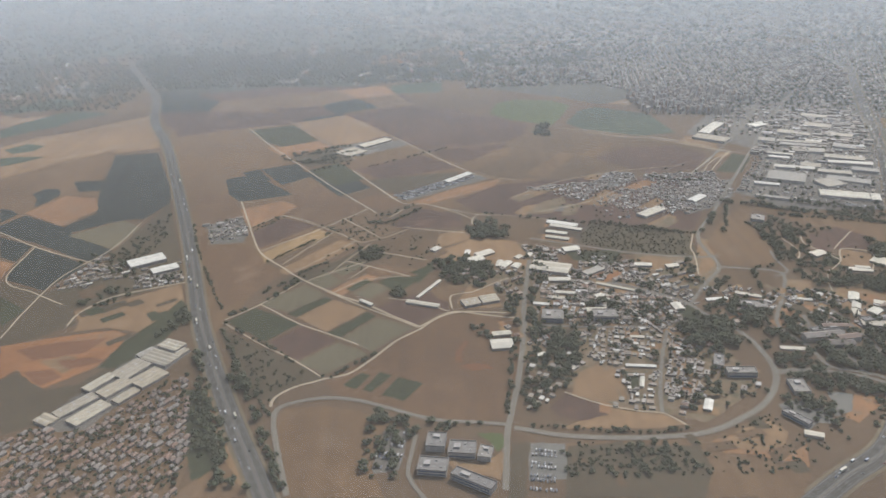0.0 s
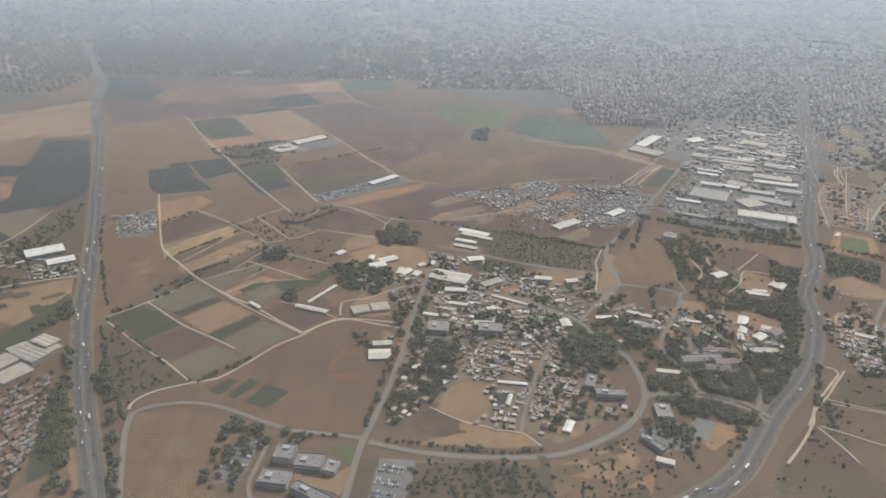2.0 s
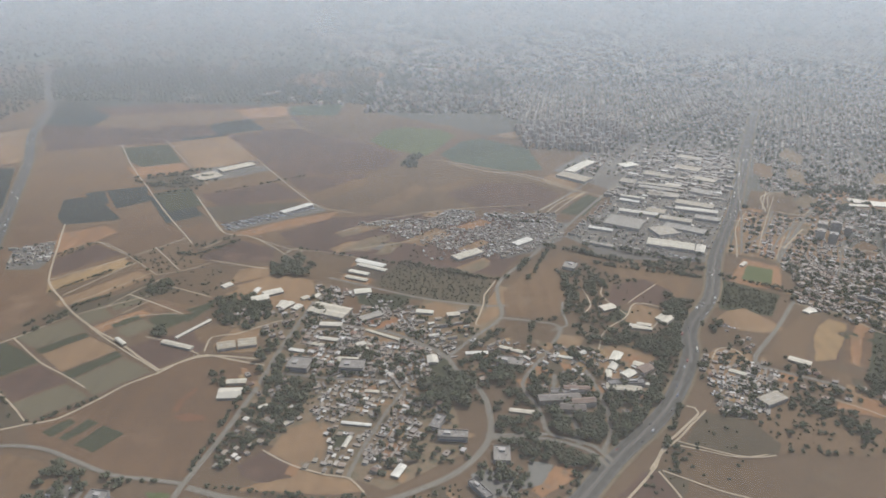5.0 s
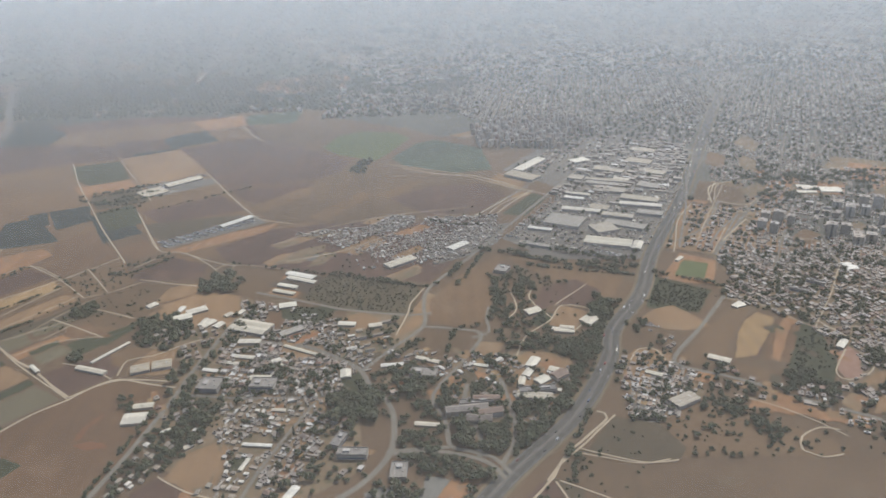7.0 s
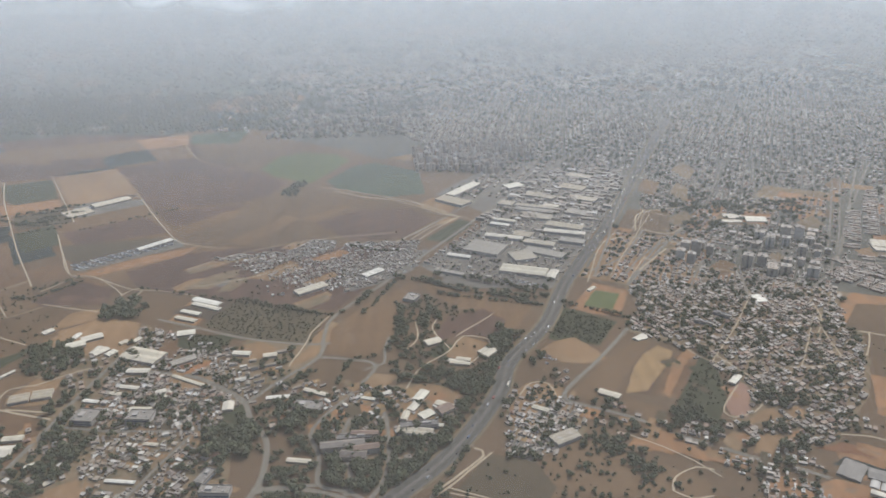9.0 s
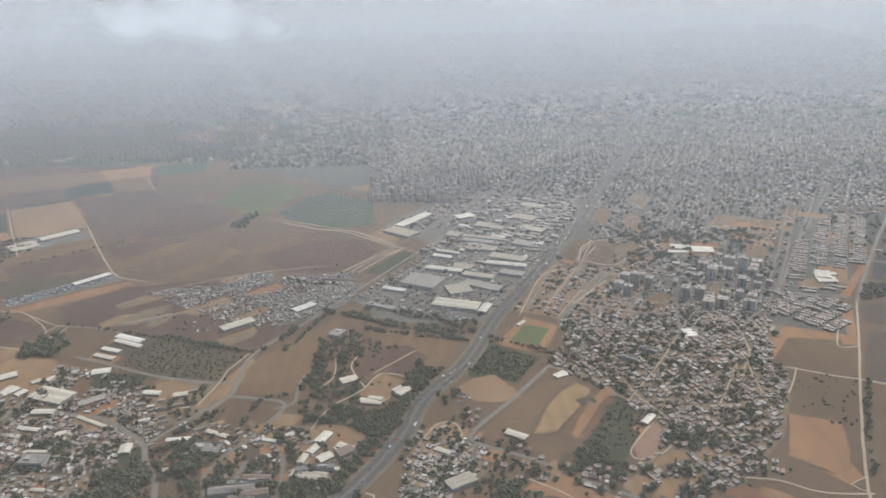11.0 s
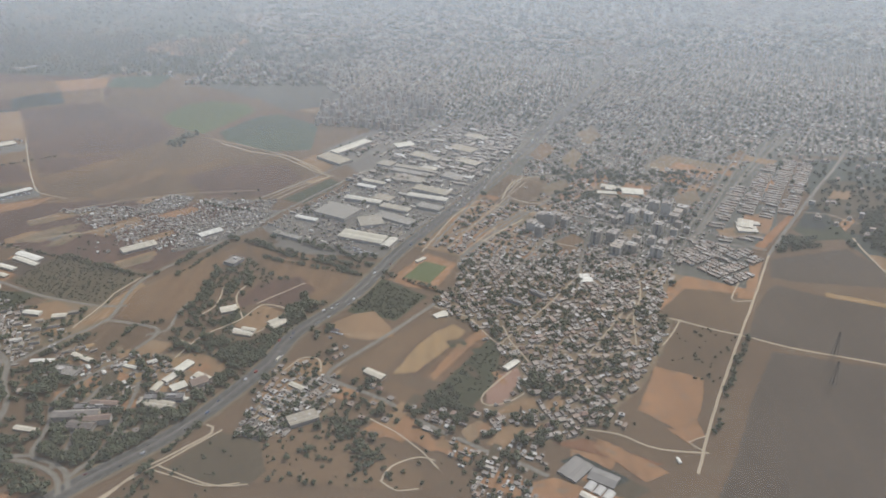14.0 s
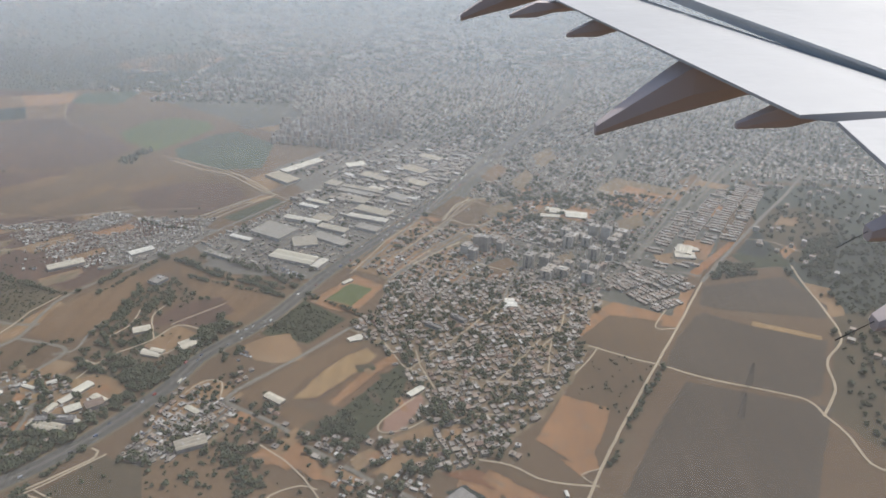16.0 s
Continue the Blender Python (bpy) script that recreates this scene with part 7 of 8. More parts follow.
wood(3.4, 6, (33, 660), (31, 692), (55, 700), (61, 661), (50, 642))
wood(4.5, 3, (62, 465), (71, 495), (96, 492), (105, 466), (94, 453), (76, 446))
wood(3.6, 7, (177, 461), (177, 496), (202, 495), (209, 469), (193, 452))
wood(2.8, 2.4, (434, 615), (454, 665), (494, 641), (473, 603))
wood(4, 5, (352, 659), (368, 675), (392, 657), (394, 625), (374, 616), (351, 638))
wood(4, 5, (304, 569), (331, 572), (361, 562), (360, 538), (330, 547), (307, 555))
wood(3.6, 5, (336, 557), (350, 561), (384, 547), (395, 536), (386, 509), (345, 535))
wood(3.6, 5, (382, 468), (397, 467), (399, 452), (383, 453))
wood(3.6, 5, (459, 430), (465, 443), (473, 440), (469, 429))
wood(3.6, 5, (397, 496), (415, 495), (412, 476), (397, 476))
wood(3.6, 5, (580, 512), (588, 527), (603, 526), (601, 504), (586, 498))
wood(3.6, 5, (506, 488), (517, 497), (537, 489), (527, 470), (510, 474))
tree_row(3, 4, (407, 729), (424, 709), (451, 689))
tree_row(3, 4.5, (332, 734), (364, 712), (401, 698), (430, 678))

wood(4, 5, (364, 553), (389, 619), (412, 642), (374, 545), (354, 503), (334, 472), (338, 494))
wood(4, 4, (323, 552), (339, 569), (366, 565), (357, 540), (330, 554))
wood(5.5, 4.5, (301, 669), (326, 710), (347, 683), (342, 646), (325, 601), (296, 600), (301, 645))
wood(4, 4, (-165, 424), (-157, 430), (-127, 368), (-128, 345), (-145, 366))
wood(4, 5, (-141, 424), (-144, 443), (-134, 444), (-126, 425))

tree_row(3.5, 2.5, (-182, 704), (-157, 740))
tree_row(3, 2.5, (-155, 629), (-116, 679), (-98, 702))
tree_row(3.5, 3, (-163, 518), (-137, 495), (-103, 462), (-80, 441))
tree_row(3.5, 2.5, (-246, 729), (-226, 667), (-195, 593), (-173, 543))
tree_row(4, 3, (-73, 440), (-55, 459), (-36, 479))
tree_row(4, 3.5, (-197, 959), (-156, 980), (-124, 992))
tree_row(4, 3.5, (-190, 943), (-141, 924), (-107, 930))
tree_row(4, 3.5, (-70, 719), (-47, 720), (-16, 754))
tree_row(3, 3, (52, 483), (47, 439), (40, 392))
tree_row(4, 3, (23, 384), (38, 384))
wood(9, 2.5, (-123, 463), (-84, 439), (-105, 429), (-127, 429), (-150, 480))
wood(6, 3, (-278, 599), (-273, 633), (-262, 698), (-278, 760), (-295, 730), (-298, 660))
wood(6, 4, (-292, 558), (-278, 593), (-253, 576), (-267, 552))

tree_row(3, 3, (51, 734), (108, 715), (182, 688), (243, 667))
tree_row(3, 3.5, (245, 837), (270, 821), (301, 815))
wood(6.5, 4, (208, 537), (231, 586), (262, 543), (279, 542), (303, 582), (311, 661), (352, 676), (397, 657), (417, 614), (366, 501), (330, 464), (287, 432), (260, 428), (240, 468))
wood(7, 4, (191, 506), (225, 540), (269, 542), (304, 509), (332, 479), (309, 432), (274, 426), (229, 437), (214, 462))
wood(6, 4, (59, 458), (70, 503), (103, 503), (98, 446), (77, 433))
wood(8, 3.5, (378, 496), (395, 536), (427, 567), (467, 525), (503, 476), (498, 448), (460, 463), (422, 473))
wood(9, 3, (401, 443), (422, 478), (459, 458), (501, 428), (509, 411), (394, 416))


wood(5, 3, (569, 518), (597, 526), (599, 501), (578, 493))
wood(5, 3, (497, 504), (520, 504), (524, 474), (513, 476))
wood(5, 3, (576, 466), (604, 479), (606, 460), (587, 455))
wood(6, 3, (594, 584), (609, 593), (613, 562), (599, 554))
wood(6, 3, (550, 646), (576, 653), (577, 623), (554, 623))

wood(6, 3.2, (63, 495), (90, 507), (97, 466), (90, 410), (80, 404), (69, 439), (59, 458))
wood(6, 3.2, (50, 420), (62, 433), (73, 404), (57, 398))
wood(6, 3.6, (186, 498), (216, 507), (217, 469), (191, 465))
wood(6, 3, (175, 458), (191, 462), (211, 418), (205, 401), (192, 406))
wood(6, 3, (227, 449), (251, 457), (250, 431), (228, 434))
wood(6, 3, (222, 418), (274, 426), (291, 409), (275, 403), (227, 407))
wood(6, 3.4, (258, 508), (302, 501), (330, 472), (319, 439), (260, 425), (265, 464))
wood(6, 3, (-11, 617), (30, 641), (43, 582), (7, 571))
wood(6, 3, (165, 586), (185, 596), (211, 577), (204, 549), (182, 557))
wood(6, 3, (226, 402), (248, 408), (243, 376), (227, 371))
wood(6, 3, (324, 580), (367, 582), (357, 553), (316, 552))
wood(5, 3, (79, 545), (92, 554), (95, 507), (78, 503))
wood(5, 3, (181, 503), (211, 508), (218, 480), (193, 469))
wood(5, 3, (395, 511), (422, 503), (412, 476), (392, 474))
wood(5, 3, (387, 467), (404, 457), (393, 443), (384, 449))
wood(5, 3, (443, 494), (477, 499), (464, 460), (437, 455))
wood(5, 3, (462, 454), (480, 453), (470, 425), (457, 428))
wood(5, 3, (333, 421), (347, 423), (348, 399), (333, 400))
settle("village_house", 6.2, 20, 0.35, (56, 636), (86, 649), (166, 617), (181, 539), (169, 497), (120, 481), (95, 503), (86, 573))
settle("village_house", 6.2, 20, 0.4, (175, 461), (225, 540), (262, 550), (258, 508), (222, 491))
settle("village_house", 6.2, 60, 0.4, (240, 553), (266, 559), (296, 510), (292, 470), (258, 459), (249, 492))
settle("village_house", 6.0, -25, 0.4, (396, 542), (425, 517), (401, 445), (378, 459), (382, 505))
settle("clutter", 4.5, 20, 0, (56, 636), (86, 649), (166, 617), (181, 539), (168, 468), (105, 466), (95, 503), (86, 573))

settle("clutter", 4.2, -25, 0, (99, 808), (179, 824), (213, 839), (257, 787), (235, 707), (216, 727), (159, 759))
wood(6, 3, (175, 586), (191, 595), (213, 576), (189, 569))

wood(5, 3, (555, 473), (581, 480), (584, 454), (559, 457))
wood(5, 3, (595, 470), (614, 474), (614, 458), (598, 456))
settle("village_house", 5.6, -25, 0.5, (588, 470), (616, 507), (630, 490), (643, 474), (621, 472))

# ---- far town, woods and traffic ----
def far_town(x0, x1, y0, y1, angle, step, share, tall, green):
    """Streets of far houses and blocks, with trees between them."""
    rnd = random.Random(int(x0 * 3 + y0))
    a = radians(angle)
    n = int(max(x1 - x0, y1 - y0) * 1.5 / step)
    cx, cy = (x0 + x1) / 2, (y0 + y1) / 2
    for i in range(-n // 2, n // 2):
        if i % 5 == 0 and share > 0.7:
            continue
        for j in range(-n // 2, n // 2):
            u, v = i * step + rnd.uniform(-0.3, 0.3) * step, j * step * 0.9 + rnd.uniform(-0.4, 0.4) * step
            x, y = cx + math.cos(a) * u - math.sin(a) * v, cy + math.sin(a) * u + math.cos(a) * v
            if not (x0 < x < x1 and y0 < y < y1):
                continue
            if y < 1800 and not (clear_of_roads(x, y, 3) and (y > 1300 or take(x, y, 2.6))):
                continue
            d = noise.noise((x * 0.006, y * 0.006, x0 * 0.1)) + 0.25 * noise.noise((x * 0.03, y * 0.03, 2))
            if rnd.random() < green + 1.2 * max(0, -d):
                if rnd.random() < (0.9 if y < 2290 else 0.45):
                    FAR_LIST.append((x, y, rnd.uniform(0.5, 1.25) * max(1, step / 11), rnd.randrange(4, 8), rnd.uniform(0, 6)))
            elif rnd.random() < share and d > -0.3:
                h = rnd.choice((1.8, 3.0, 3.0, 4.5, 4.5, 6.0)) * (1 + tall * max(0, d * 3))
                BLOCKS["town_mix"].append((x, y, angle + rnd.choice((0, 90)), rnd.uniform(4.5, step * 0.85), rnd.uniform(4, step * 0.6), h * max(1, step / 14)))


far_town(900, 1500, 560, 1020, 62, 8, 0.15, 0.0, 0.3)
far_town(60, 330, 1340, 1700, 40, 9, 0.55, 0.6, 0.5)
far_town(-640, 60, 1400, 1760, 20, 9, 0.2, 0.0, 0.85)
far_town(-1000, -520, 1250, 1700, 30, 12, 0.2, 0.0, 0.85)


def town_rows(angle, gap, tall, green, *pts):
    """Long rows of town blocks along their streets, with dark trees between the rows."""
    rnd = random.Random(int(pts[0][0] * 5 + pts[0][1]))
    ca, sa = math.cos(radians(angle)), math.sin(radians(angle))
    us, vs = [ca * x + sa * y for x, y in pts], [-sa * x + ca * y for x, y in pts]
    v, row = min(vs), 0
    while v < max(vs):
        u = min(us) + rnd.uniform(0, gap)
        while u < max(us):
            x, y = ca * u - sa * v, sa * u + ca * v
            long = rnd.uniform(0.5, 1.3) * gap
            u += long + rnd.uniform(0.15, 0.5) * gap
            if not inside(x, y, pts) or not clear_of_roads(x, y, 4) or (y < 1300 and not take(x, y, gap * 0.36)):
                continue
            d = noise.noise((x * 0.008, y * 0.008, 1.7))
            if rnd.random() < green + 0.5 * max(0, -d):
                if y > 1700 and rnd.random() < 0.6:
                    continue
                FAR_LIST.append((x, y, rnd.uniform(0.6, 1.2) * gap / 10, rnd.randrange(4, 8), rnd.uniform(0, 6)))
                continue
            h = rnd.uniform(1.6, 3.6) * (1 + tall * max(0, d * 3)) * min(1.2, gap / 10)
            BLOCKS["town_mix"].append((x, y, angle + rnd.choice((0, 0, 0, 90)), long, gap * rnd.uniform(0.35, 0.5), h))
            if rnd.random() < (0.4 if y < 1700 else 0.2):
                FAR_LIST.append((x - sa * gap * 0.45, y + ca * gap * 0.45, rnd.uniform(0.35, 0.8) * gap / 10, rnd.randrange(4, 8), rnd.uniform(0, 6)))
        row += 1
        v += gap * (0.85 if row % 2 else 1.25)


town_rows(68, 8, 0.2, 0.3, (345, 1010), (400, 990), (560, 1030), (655, 1150), (690, 1240), (640, 1230), (440, 1120))
town_rows(60, 8, 0.1, 0.4, (905, 1000), (1021, 1079), (1149, 1079), (1209, 1193), (945, 1186), (890, 1090))
town_rows(80, 7, 0.7, 0.38, (350, 1130), (440, 1120), (640, 1230), (690, 1240), (760, 1430), (800, 1700), (250, 1700), (300, 1330), (350, 1250))
town_rows(66, 7, 0.4, 0.36, (660, 1140), (900, 1040), (1500, 1000), (1500, 1700), (820, 1700), (770, 1430), (690, 1210))
town_rows(55, 12, 0.4, 0.55, (100, 1700), (1700, 1700), (1700, 2350), (-200, 2350))
town_rows(40, 16, 0.2, 0.9, (-1100, 1700), (100, 1700), (-200, 2350), (-1200, 2350))
town_rows(55, 19, 0.4, 0.78, (-1400, 2350), (2000, 2350), (2300, 4000), (-1800, 4000))


def blocks(name, mat, rows, words, category):
    """Many far buildings as one mesh: a body with a low parapet and a stair head each."""
    v, f = [], []

    def slab(x, y, z, c, s, lx, ly, h):
        k = len(v)
        for dz in (0, h):
            for a, b in ((-1, -1), (1, -1), (1, 1), (-1, 1)):
                v.append((x + c * a * lx / 2 - s * b * ly / 2, y + s * a * lx / 2 + c * b * ly / 2, z + dz))
        f.extend((tuple(k + q for q in face) for face in ((4, 5, 6, 7), (0, 1, 5, 4), (1, 2, 6, 5), (2, 3, 7, 6), (3, 0, 4, 7))))
    rnd = random.Random(5)
    tiled = mat == "tile_mix"
    for x, y, turn, lx, ly, h in rows:
        c, s = math.cos(radians(turn)), math.sin(radians(turn))
        slab(x, y, 0, c, s, lx, ly, h)
        if tiled:
            k = len(v)
            for a, b, z in ((-1, -1, 0), (1, -1, 0), (1, 1, 0), (-1, 1, 0), (-0.35, 0, 1.2), (0.35, 0, 1.2)):
                ex, ey = a * (lx / 2 + 0.4), b * (ly / 2 + 0.4)
                v.append((x + c * ex - s * ey, y + s * ex + c * ey, h + z))
            f.extend(tuple(k + q for q in face) for face in ((0, 1, 5, 4), (2, 3, 4, 5), (1, 2, 5), (3, 0, 4)))
            continue
        slab(x, y, h + 0.02, c, s, lx + 0.3, ly + 0.3, 0.25)
        if rnd.random() < 0.6:
            o = rnd.uniform(-0.2, 0.2)
            slab(x + o * lx, y + o * ly, h + 0.27, c, s, lx * 0.3, ly * 0.35, 1.0)
    me = bpy.data.meshes.new(name)
    me.from_pydata(v, [], f)
    me.materials.append(MATS[mat])
    return tagged(new(name, me), words, category, kind="stuff")


blocks("town_blocks", "town_mix", BLOCKS["town_mix"], "dense hazy town of grey and pale flat-roofed buildings", "town")
blocks("tiled_houses", "tile_mix", BLOCKS["tile_mix"], "houses with reddish tile roofs beyond the nearer ones", "houses")
blocks("workshop_blocks", "shed_mix", BLOCKS["shed_mix"], "crowded grey workshops and stores of an industrial zone", "workshops")


def woods(rows):
    """All trees too far off or too many to tell apart, as one mesh."""
    data = []
    for me in FAR_TREES:
        co = np.empty(len(me.vertices) * 3)
        me.vertices.foreach_get("co", co)
        fa = np.empty(len(me.polygons) * 3, int)
        me.polygons.foreach_get("vertices", fa)
        data.append((co.reshape(-1, 3), fa.reshape(-1, 3)))
    v, f, n = [], [], 0
    for x, y, s, k, turn in rows:
        co, fa = data[k]
        c, q = math.cos(turn), math.sin(turn)
        p = co * s
        v.append(np.c_[p[:, 0] * c - p[:, 1] * q + x, p[:, 0] * q + p[:, 1] * c + y, p[:, 2] - 0.2])
        f.append(fa + n)
        n += len(co)
    v, f = np.concatenate(v), np.concatenate(f)
    me = bpy.data.meshes.new("woods")
    me.from_pydata(v.tolist(), [], f.tolist())
    me.materials.append(MATS["leaves"])
    tagged(new("woods", me), "dark green trees and groves among fields and houses", "trees", kind="stuff")


# traffic and parked cars
for line, half in ROADS:
    if half < 5:
        continue
    rnd = random.Random(int(half * 10))
    for i in range(3, len(line) - 3):
        if rnd.random() > 0.42 or line[i].y > 1150:
            continue
        d = (line[i + 1] - line[i]).normalized()
        side = rnd.choice((-1, 1))
        off = side * half * rnd.choice((0.28, 0.5, 0.74))
        turn = math.degrees(math.atan2(d.y, d.x)) + (180 if side < 0 else 0)
        car(line[i].x + d.y * off + d.x * rnd.uniform(-2, 2), line[i].y - d.x * off + d.y * rnd.uniform(-2, 2), 0.39, turn, rnd.choice((0, 0, 0, 0, 1, 2)))


def parked(rows):
    """Rows of parked cars, too many to pick apart, as one mesh of small bodies with cabins."""
    v, f = [], []
    for x, y, turn in rows:
        c, s = math.cos(radians(turn)), math.sin(radians(turn))
        for lx, ly, z, h in ((2.2, 0.95, 0.3, 0.55), (1.2, 0.85, 0.86, 0.35)):
            k = len(v)
            for dz in (0, h):
                for a, b in ((-1, -1), (1, -1), (1, 1), (-1, 1)):
                    v.append((x + c * a * lx / 2 - s * b * ly / 2, y + s * a * lx / 2 + c * b * ly / 2, z + dz))
            f.extend(tuple(k + q for q in face) for face in ((4, 5, 6, 7), (0, 1, 5, 4), (1, 2, 6, 5), (2, 3, 7, 6), (3, 0, 4, 7)))
    me = bpy.data.meshes.new("parked_cars")
    me.from_pydata(v, [], f)
    me.materials.append(MATS["car_mix"])
    tagged(new("parked_cars", me), "rows of parked cars in yards and car parks", "parked cars", kind="stuff")


parked(PARKED)


def pylon(x, y, high):
    """A lattice power mast with three cross arms."""
    ob = empty("power_pylon", pose(x, y, 0, 0, 0, 20), "grey steel lattice power pylon in a ploughed field", "power pylon", "power pylons")
    for a, b in ((-1, -1), (1, -1), (1, 1), (-1, 1)):
        bm = bmesh.new()
        v = [bm.verts.new((a * (1.6 - 1.3 * u) + dx, b * (1.6 - 1.3 * u) + dy, u * high)) for u in (0, 1) for dx, dy in ((-0.12, -0.12), (0.12, -0.12), (0.12, 0.12), (-0.12, 0.12))]
        for i in range(4):
            bm.faces.new((v[i], v[(i + 1) % 4], v[4 + (i + 1) % 4], v[4 + i]))
        part("leg", bm, "steel", ob)
    for k in range(7):
        u = k / 7
        w = 3.2 - 2.6 * u
        bm = bmesh.new()
        for s in (-1, 1):
            box(bm, 0, s * w / 2, u * high + 0.8, w, 0.1, 0.12)
            box(bm, s * w / 2, 0, u * high + 0.8, 0.1, w, 0.12)
        part("brace", bm, "steel", ob)
    for k, w in ((0.62, 5.5), (0.76, 4.6), (0.9, 3.6)):
        bm = bmesh.new()
        box(bm, 0, 0, k * high, w, 0.35, 0.3, 0, 0.9)
        part("cross_arm", bm, "steel", ob)
pylon(790, 526, 20)
pylon(808, 565, 20)
woods(FAR_LIST)

# ---- haze, imitated by upright sheets ----
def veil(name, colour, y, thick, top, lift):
    """A sheet across the view, added to imitate haze: thin at the ground, full from lift metres up."""
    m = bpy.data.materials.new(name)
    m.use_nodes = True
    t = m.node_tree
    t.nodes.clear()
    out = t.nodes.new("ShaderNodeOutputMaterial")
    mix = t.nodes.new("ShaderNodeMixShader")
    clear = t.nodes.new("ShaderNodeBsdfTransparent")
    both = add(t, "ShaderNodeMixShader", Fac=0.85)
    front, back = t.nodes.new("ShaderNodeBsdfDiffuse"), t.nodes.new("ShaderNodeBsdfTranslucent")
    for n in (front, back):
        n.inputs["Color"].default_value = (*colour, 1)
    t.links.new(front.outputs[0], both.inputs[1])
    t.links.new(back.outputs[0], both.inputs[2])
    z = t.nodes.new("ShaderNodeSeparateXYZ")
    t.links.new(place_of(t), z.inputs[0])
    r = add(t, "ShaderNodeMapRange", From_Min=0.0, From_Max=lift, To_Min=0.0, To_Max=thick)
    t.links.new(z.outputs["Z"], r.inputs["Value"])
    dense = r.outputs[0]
    for cx, cz, rx, rz, full in CLOUDS.get(y, ()):
        # a ragged bank of low cloud hanging in the far haze
        off = t.nodes.new("ShaderNodeVectorMath")
        off.operation = "SUBTRACT"
        off.inputs[1].default_value = (cx, y, cz)
        t.links.new(place_of(t), off.inputs[0])
        flat = t.nodes.new("ShaderNodeVectorMath")
        flat.operation = "DIVIDE"
        flat.inputs[1].default_value = (rx, 1.0, rz)
        t.links.new(off.outputs[0], flat.inputs[0])
        far = t.nodes.new("ShaderNodeVectorMath")
        far.operation = "LENGTH"
        t.links.new(flat.outputs[0], far.inputs[0])
        ragged = t.nodes.new("ShaderNodeMath")
        ragged.operation = "MULTIPLY_ADD"
        ragged.inputs[1].default_value = 1.6
        t.links.new(noise_of(t, 0.006, 6, 0.6, (1, 1, 1.8)), ragged.inputs[0])
        t.links.new(far.outputs["Value"], ragged.inputs[2])
        puff = add(t, "ShaderNodeMapRange", From_Min=1.75, From_Max=0.95, To_Min=0.0, To_Max=full)
        puff.interpolation_type = "SMOOTHSTEP"
        t.links.new(ragged.outputs[0], puff.inputs["Value"])
        most = t.nodes.new("ShaderNodeMath")
        most.operation = "MAXIMUM"
        t.links.new(dense, most.inputs[0])
        t.links.new(puff.outputs[0], most.inputs[1])
        dense = most.outputs[0]
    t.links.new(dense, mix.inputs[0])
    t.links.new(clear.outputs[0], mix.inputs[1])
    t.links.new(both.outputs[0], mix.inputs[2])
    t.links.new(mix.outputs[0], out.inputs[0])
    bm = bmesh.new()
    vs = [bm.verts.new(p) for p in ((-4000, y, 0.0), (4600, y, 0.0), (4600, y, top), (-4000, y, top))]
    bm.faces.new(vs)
    me = bpy.data.meshes.new(name)
    bm.to_mesh(me)
    me.materials.append(m)
    return tagged(new(name, me), "thin pale see-through sheet that imitates summer haze", "haze", kind="structure")


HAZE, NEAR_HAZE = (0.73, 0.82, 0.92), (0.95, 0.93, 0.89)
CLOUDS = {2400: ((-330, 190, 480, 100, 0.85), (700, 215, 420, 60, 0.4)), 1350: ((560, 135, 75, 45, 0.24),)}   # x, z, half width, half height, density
# Seven added sheets, at growing distances, stand in for haze in the air.
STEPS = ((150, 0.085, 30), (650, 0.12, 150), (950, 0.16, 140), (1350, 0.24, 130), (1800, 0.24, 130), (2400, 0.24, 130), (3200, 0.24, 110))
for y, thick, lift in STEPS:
    veil("haze_sheet", NEAR_HAZE if y < 500 else HAZE, y, thick, 345, lift)

# ---- the aeroplane's wing, as it stands where the flight ends ----
def loft(rows):
    """A closed skin over rings of equal length."""
    bm = bmesh.new()
    rings = [[bm.verts.new(p) for p in r] for r in rows]
    n = len(rings[0])
    for a, b in zip(rings, rings[1:]):
        for i in range(n):
            bm.faces.new((a[i], a[(i + 1) % n], b[(i + 1) % n], b[i]))
    bm.faces.new(rings[0][::-1])
    bm.faces.new(rings[-1])
    bmesh.ops.recalc_face_normals(bm, faces=bm.faces)
    for f in bm.faces:
        f.smooth = False
    return bm


def trailing(y):
    return 1.73 - (y - 3.85) * 0.177


def hinge(y):
    return 2.50 - (y - 4.91) * 0.191


wing = empty("aircraft_wing", pose(592.88, 82.13, 327.34), "light grey aeroplane wing with lowered flaps and pointed track fairings", "aircraft wing")
rows = []
for y in (2.2, 4.0, 6.0, 8.0, 10.0, 12.5, 15.0):
    lead, hx = 6.2 - (y - 3.85) * 0.24, hinge(y) + 0.02
    c = lead - hx
    rise = 0.03 * (y - 4)
    up = [(0.0, -0.96), (0.12, -0.93), (0.35, -0.86), (0.65, -0.84), (0.85, -0.90), (0.96, -0.99), (1.0, -1.08), (0.93, -1.20), (0.6, -1.30), (0.25, -1.18), (0.0, -1.03)]
    rows.append([(hx + u * c, y, z + rise) for u, z in up])
part("main_panel", loft(rows), "wing_paint", wing)
rows = []
for y in (3.95, 6.0, 8.0, 10.0, 12.5):
    tx, hx, rise = trailing(y), hinge(y) + 0.10, 0.0
    c = hx - tx
    up = [(0.0, -1.0), (0.3, -0.972), (0.62, -0.955), (0.85, -0.962), (0.96, -0.985), (1.0, -1.02), (0.9, -1.06), (0.5, -1.06), (0.0, -1.018)]
    rows.append([(tx + u * c, y, z + rise) for u, z in up])
part("outer_flap", loft(rows), "wing_paint", wing)
rows = []
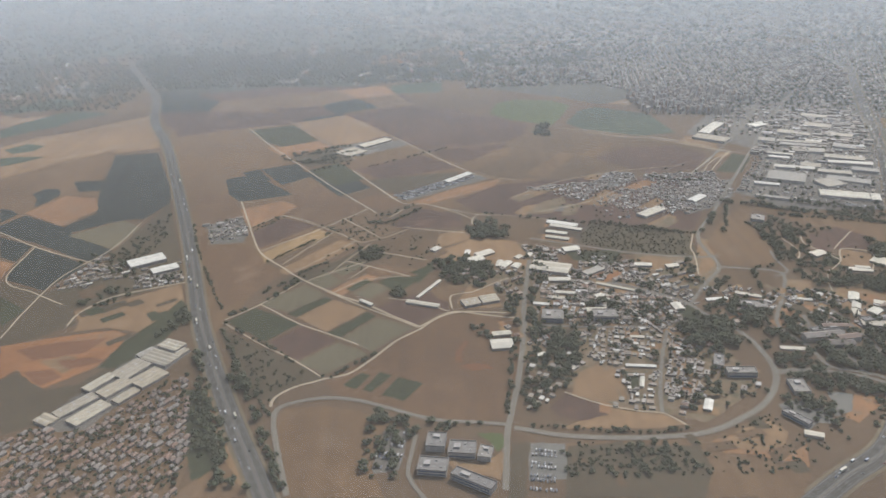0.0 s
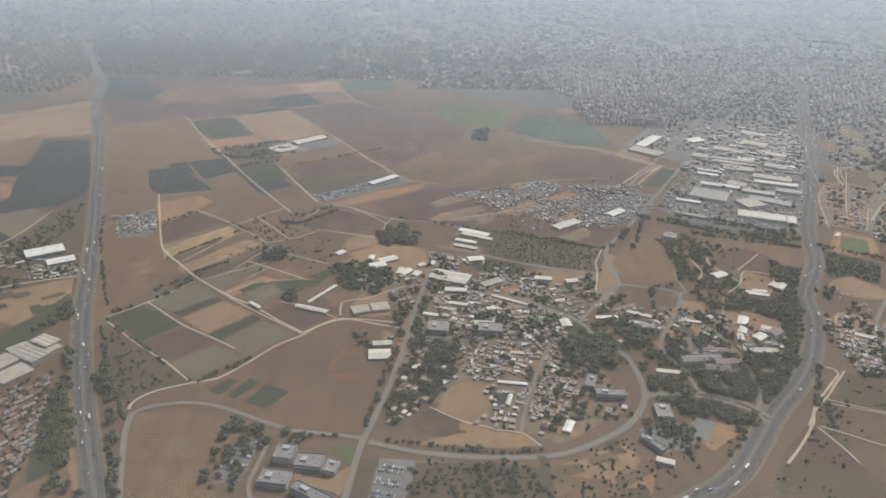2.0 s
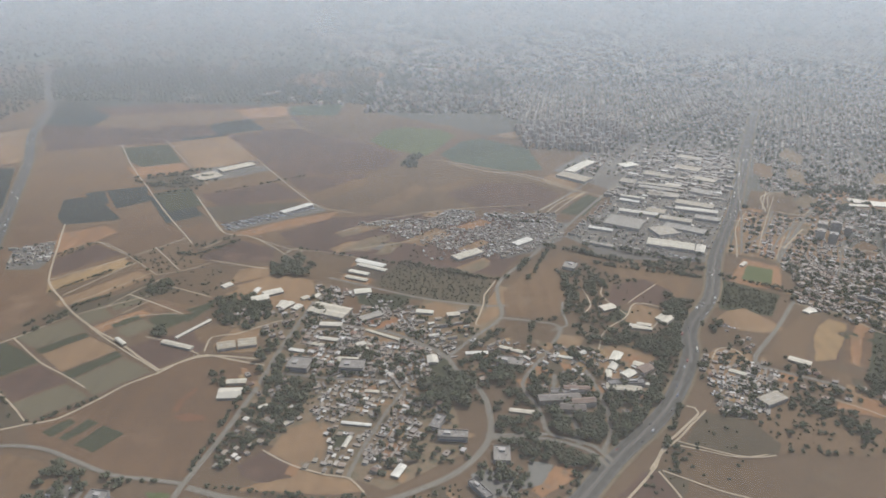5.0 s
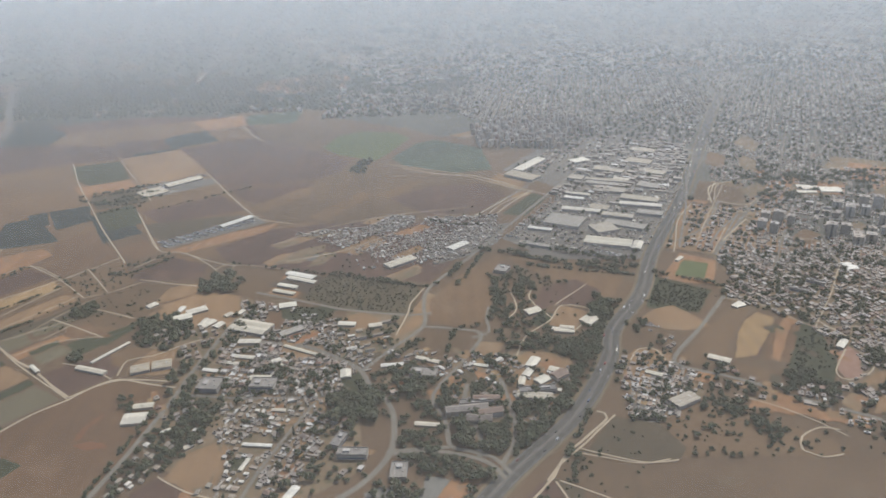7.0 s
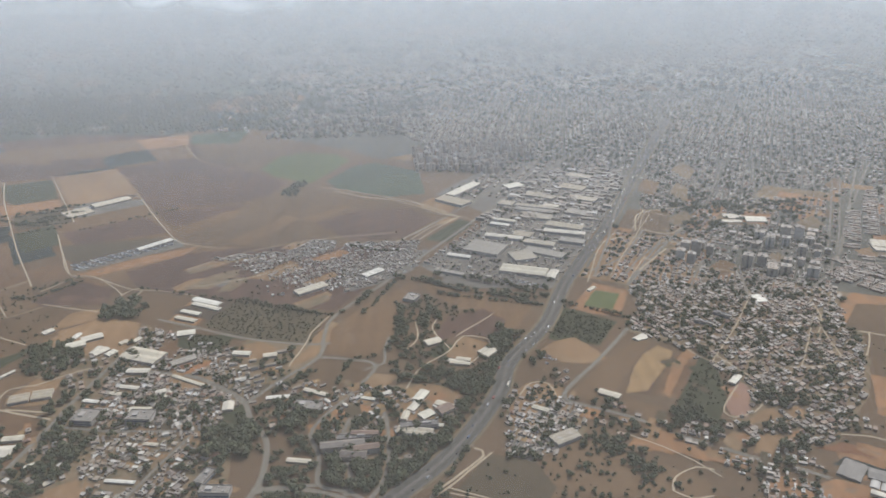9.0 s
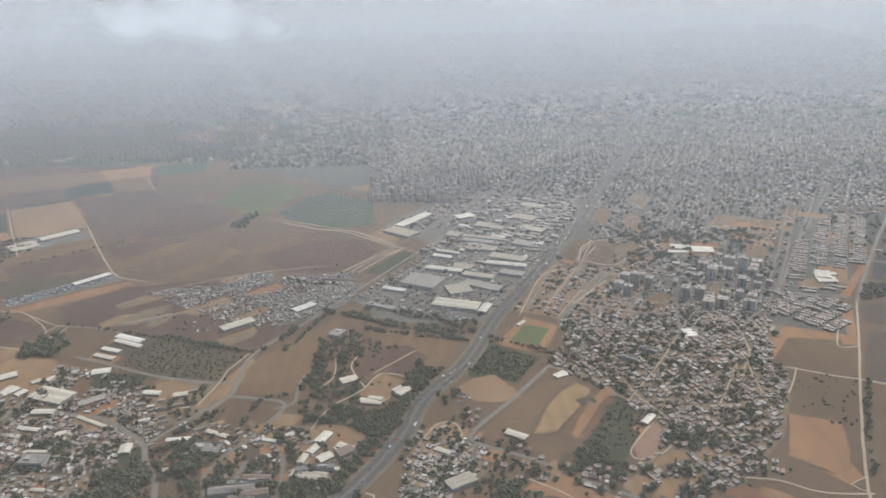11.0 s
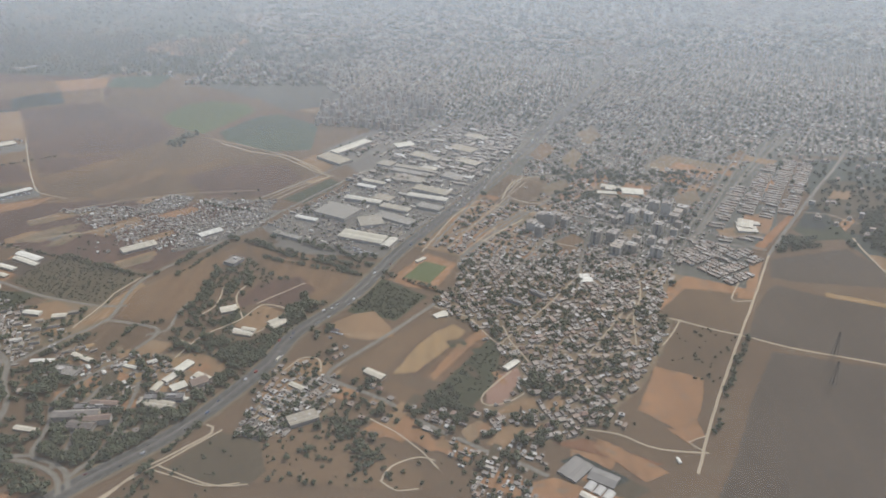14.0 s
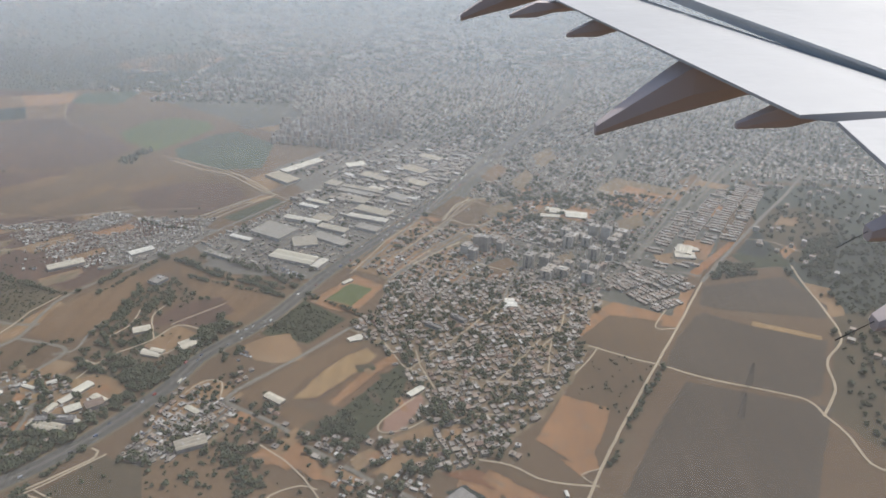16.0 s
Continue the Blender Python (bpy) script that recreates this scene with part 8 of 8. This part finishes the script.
for y, tx in ((2.2, 1.66), (3.16, 1.77), (3.84, 1.86)):
    up = [(0.0, -1.0), (0.3, -0.975), (0.75, -0.95), (0.93, -0.97), (1.0, -1.02), (0.9, -1.08), (0.4, -1.07), (0.0, -1.02)]
    rows.append([(tx + u * (2.62 - tx), y, z) for u, z in up])
part("inner_flap", loft(rows), "wing_paint", wing)
for y0, y1, name in ((4.3, 7.4, "spoiler"), (7.5, 10.4, "spoiler")):
    rows = []
    for y in (y0, y1):
        hx = hinge(y) + 0.03
        rows.append([(hx - 0.05, y, -0.935 + 0.03 * (y - 4)), (hx + 0.62, y, -0.868 + 0.03 * (y - 4)), (hx + 0.62, y, -0.885 + 0.03 * (y - 4)), (hx - 0.05, y, -0.955 + 0.03 * (y - 4))])
    part(name, loft(rows), "wing_paint", wing)
# track fairings hang below the flaps with their tips drooping aft: the tip's place, half width, depth and reach
for x0, y, z0, half, deep, reach in ((0.96, 5.66, -1.55, 0.17, 0.30, 2.2), (1.58, 4.47, -1.19, 0.07, 0.13, 1.0), (-0.15, 11.2, -1.54, 0.19, 0.32, 2.4), (0.92, 7.58, -1.19, 0.08, 0.14, 1.0), (0.42, 8.75, -1.19, 0.08, 0.14, 1.0), (1.74, 3.10, -1.27, 0.13, 0.20, 1.4), (1.43, 2.36, -1.30, 0.10, 0.17, 1.2)):
    rows = []
    for u, w, d, lift in ((0.0, 0.28, 0.27, 0.0), (0.02, 0.34, 0.34, 0.07), (0.1, 0.55, 0.58, 0.345), (0.2, 0.8, 0.9, 0.69), (0.29, 1.0, 1.15, 0.97), (0.47, 1.0, 0.78, 1.0), (0.7, 0.8, 0.6, 1.0), (1.0, 0.25, 0.2, 1.0)):
        x = x0 + u * reach
        zt = z0 + lift * (-1.045 - z0)
        zb = zt - deep * d
        wd = half * w
        rows.append([(x, y - wd, zt), (x, y + wd, zt), (x, y + wd, zt - deep * d * 0.6), (x, y + wd * 0.55, zb), (x, y - wd * 0.55, zb), (x, y - wd, zt - deep * d * 0.6)])
    fairing = part("track_fairing", loft(rows), "fairing_bounce_tint", wing, "pointed flap track fairing, tinted brownish grey for light off the ground")
    for f in fairing.data.polygons:
        f.use_smooth = False
    if half > 0.09:
        bm = bmesh.new()
        bmesh.ops.create_cone(bm, cap_ends=True, segments=6, radius1=0.003, radius2=0.0015, depth=0.16, matrix=pose(x0 - 0.05, y, z0 - 0.05, 0, 55, 0))
        part("static_wick", bm, "rubber", fairing, "thin dark static wick")
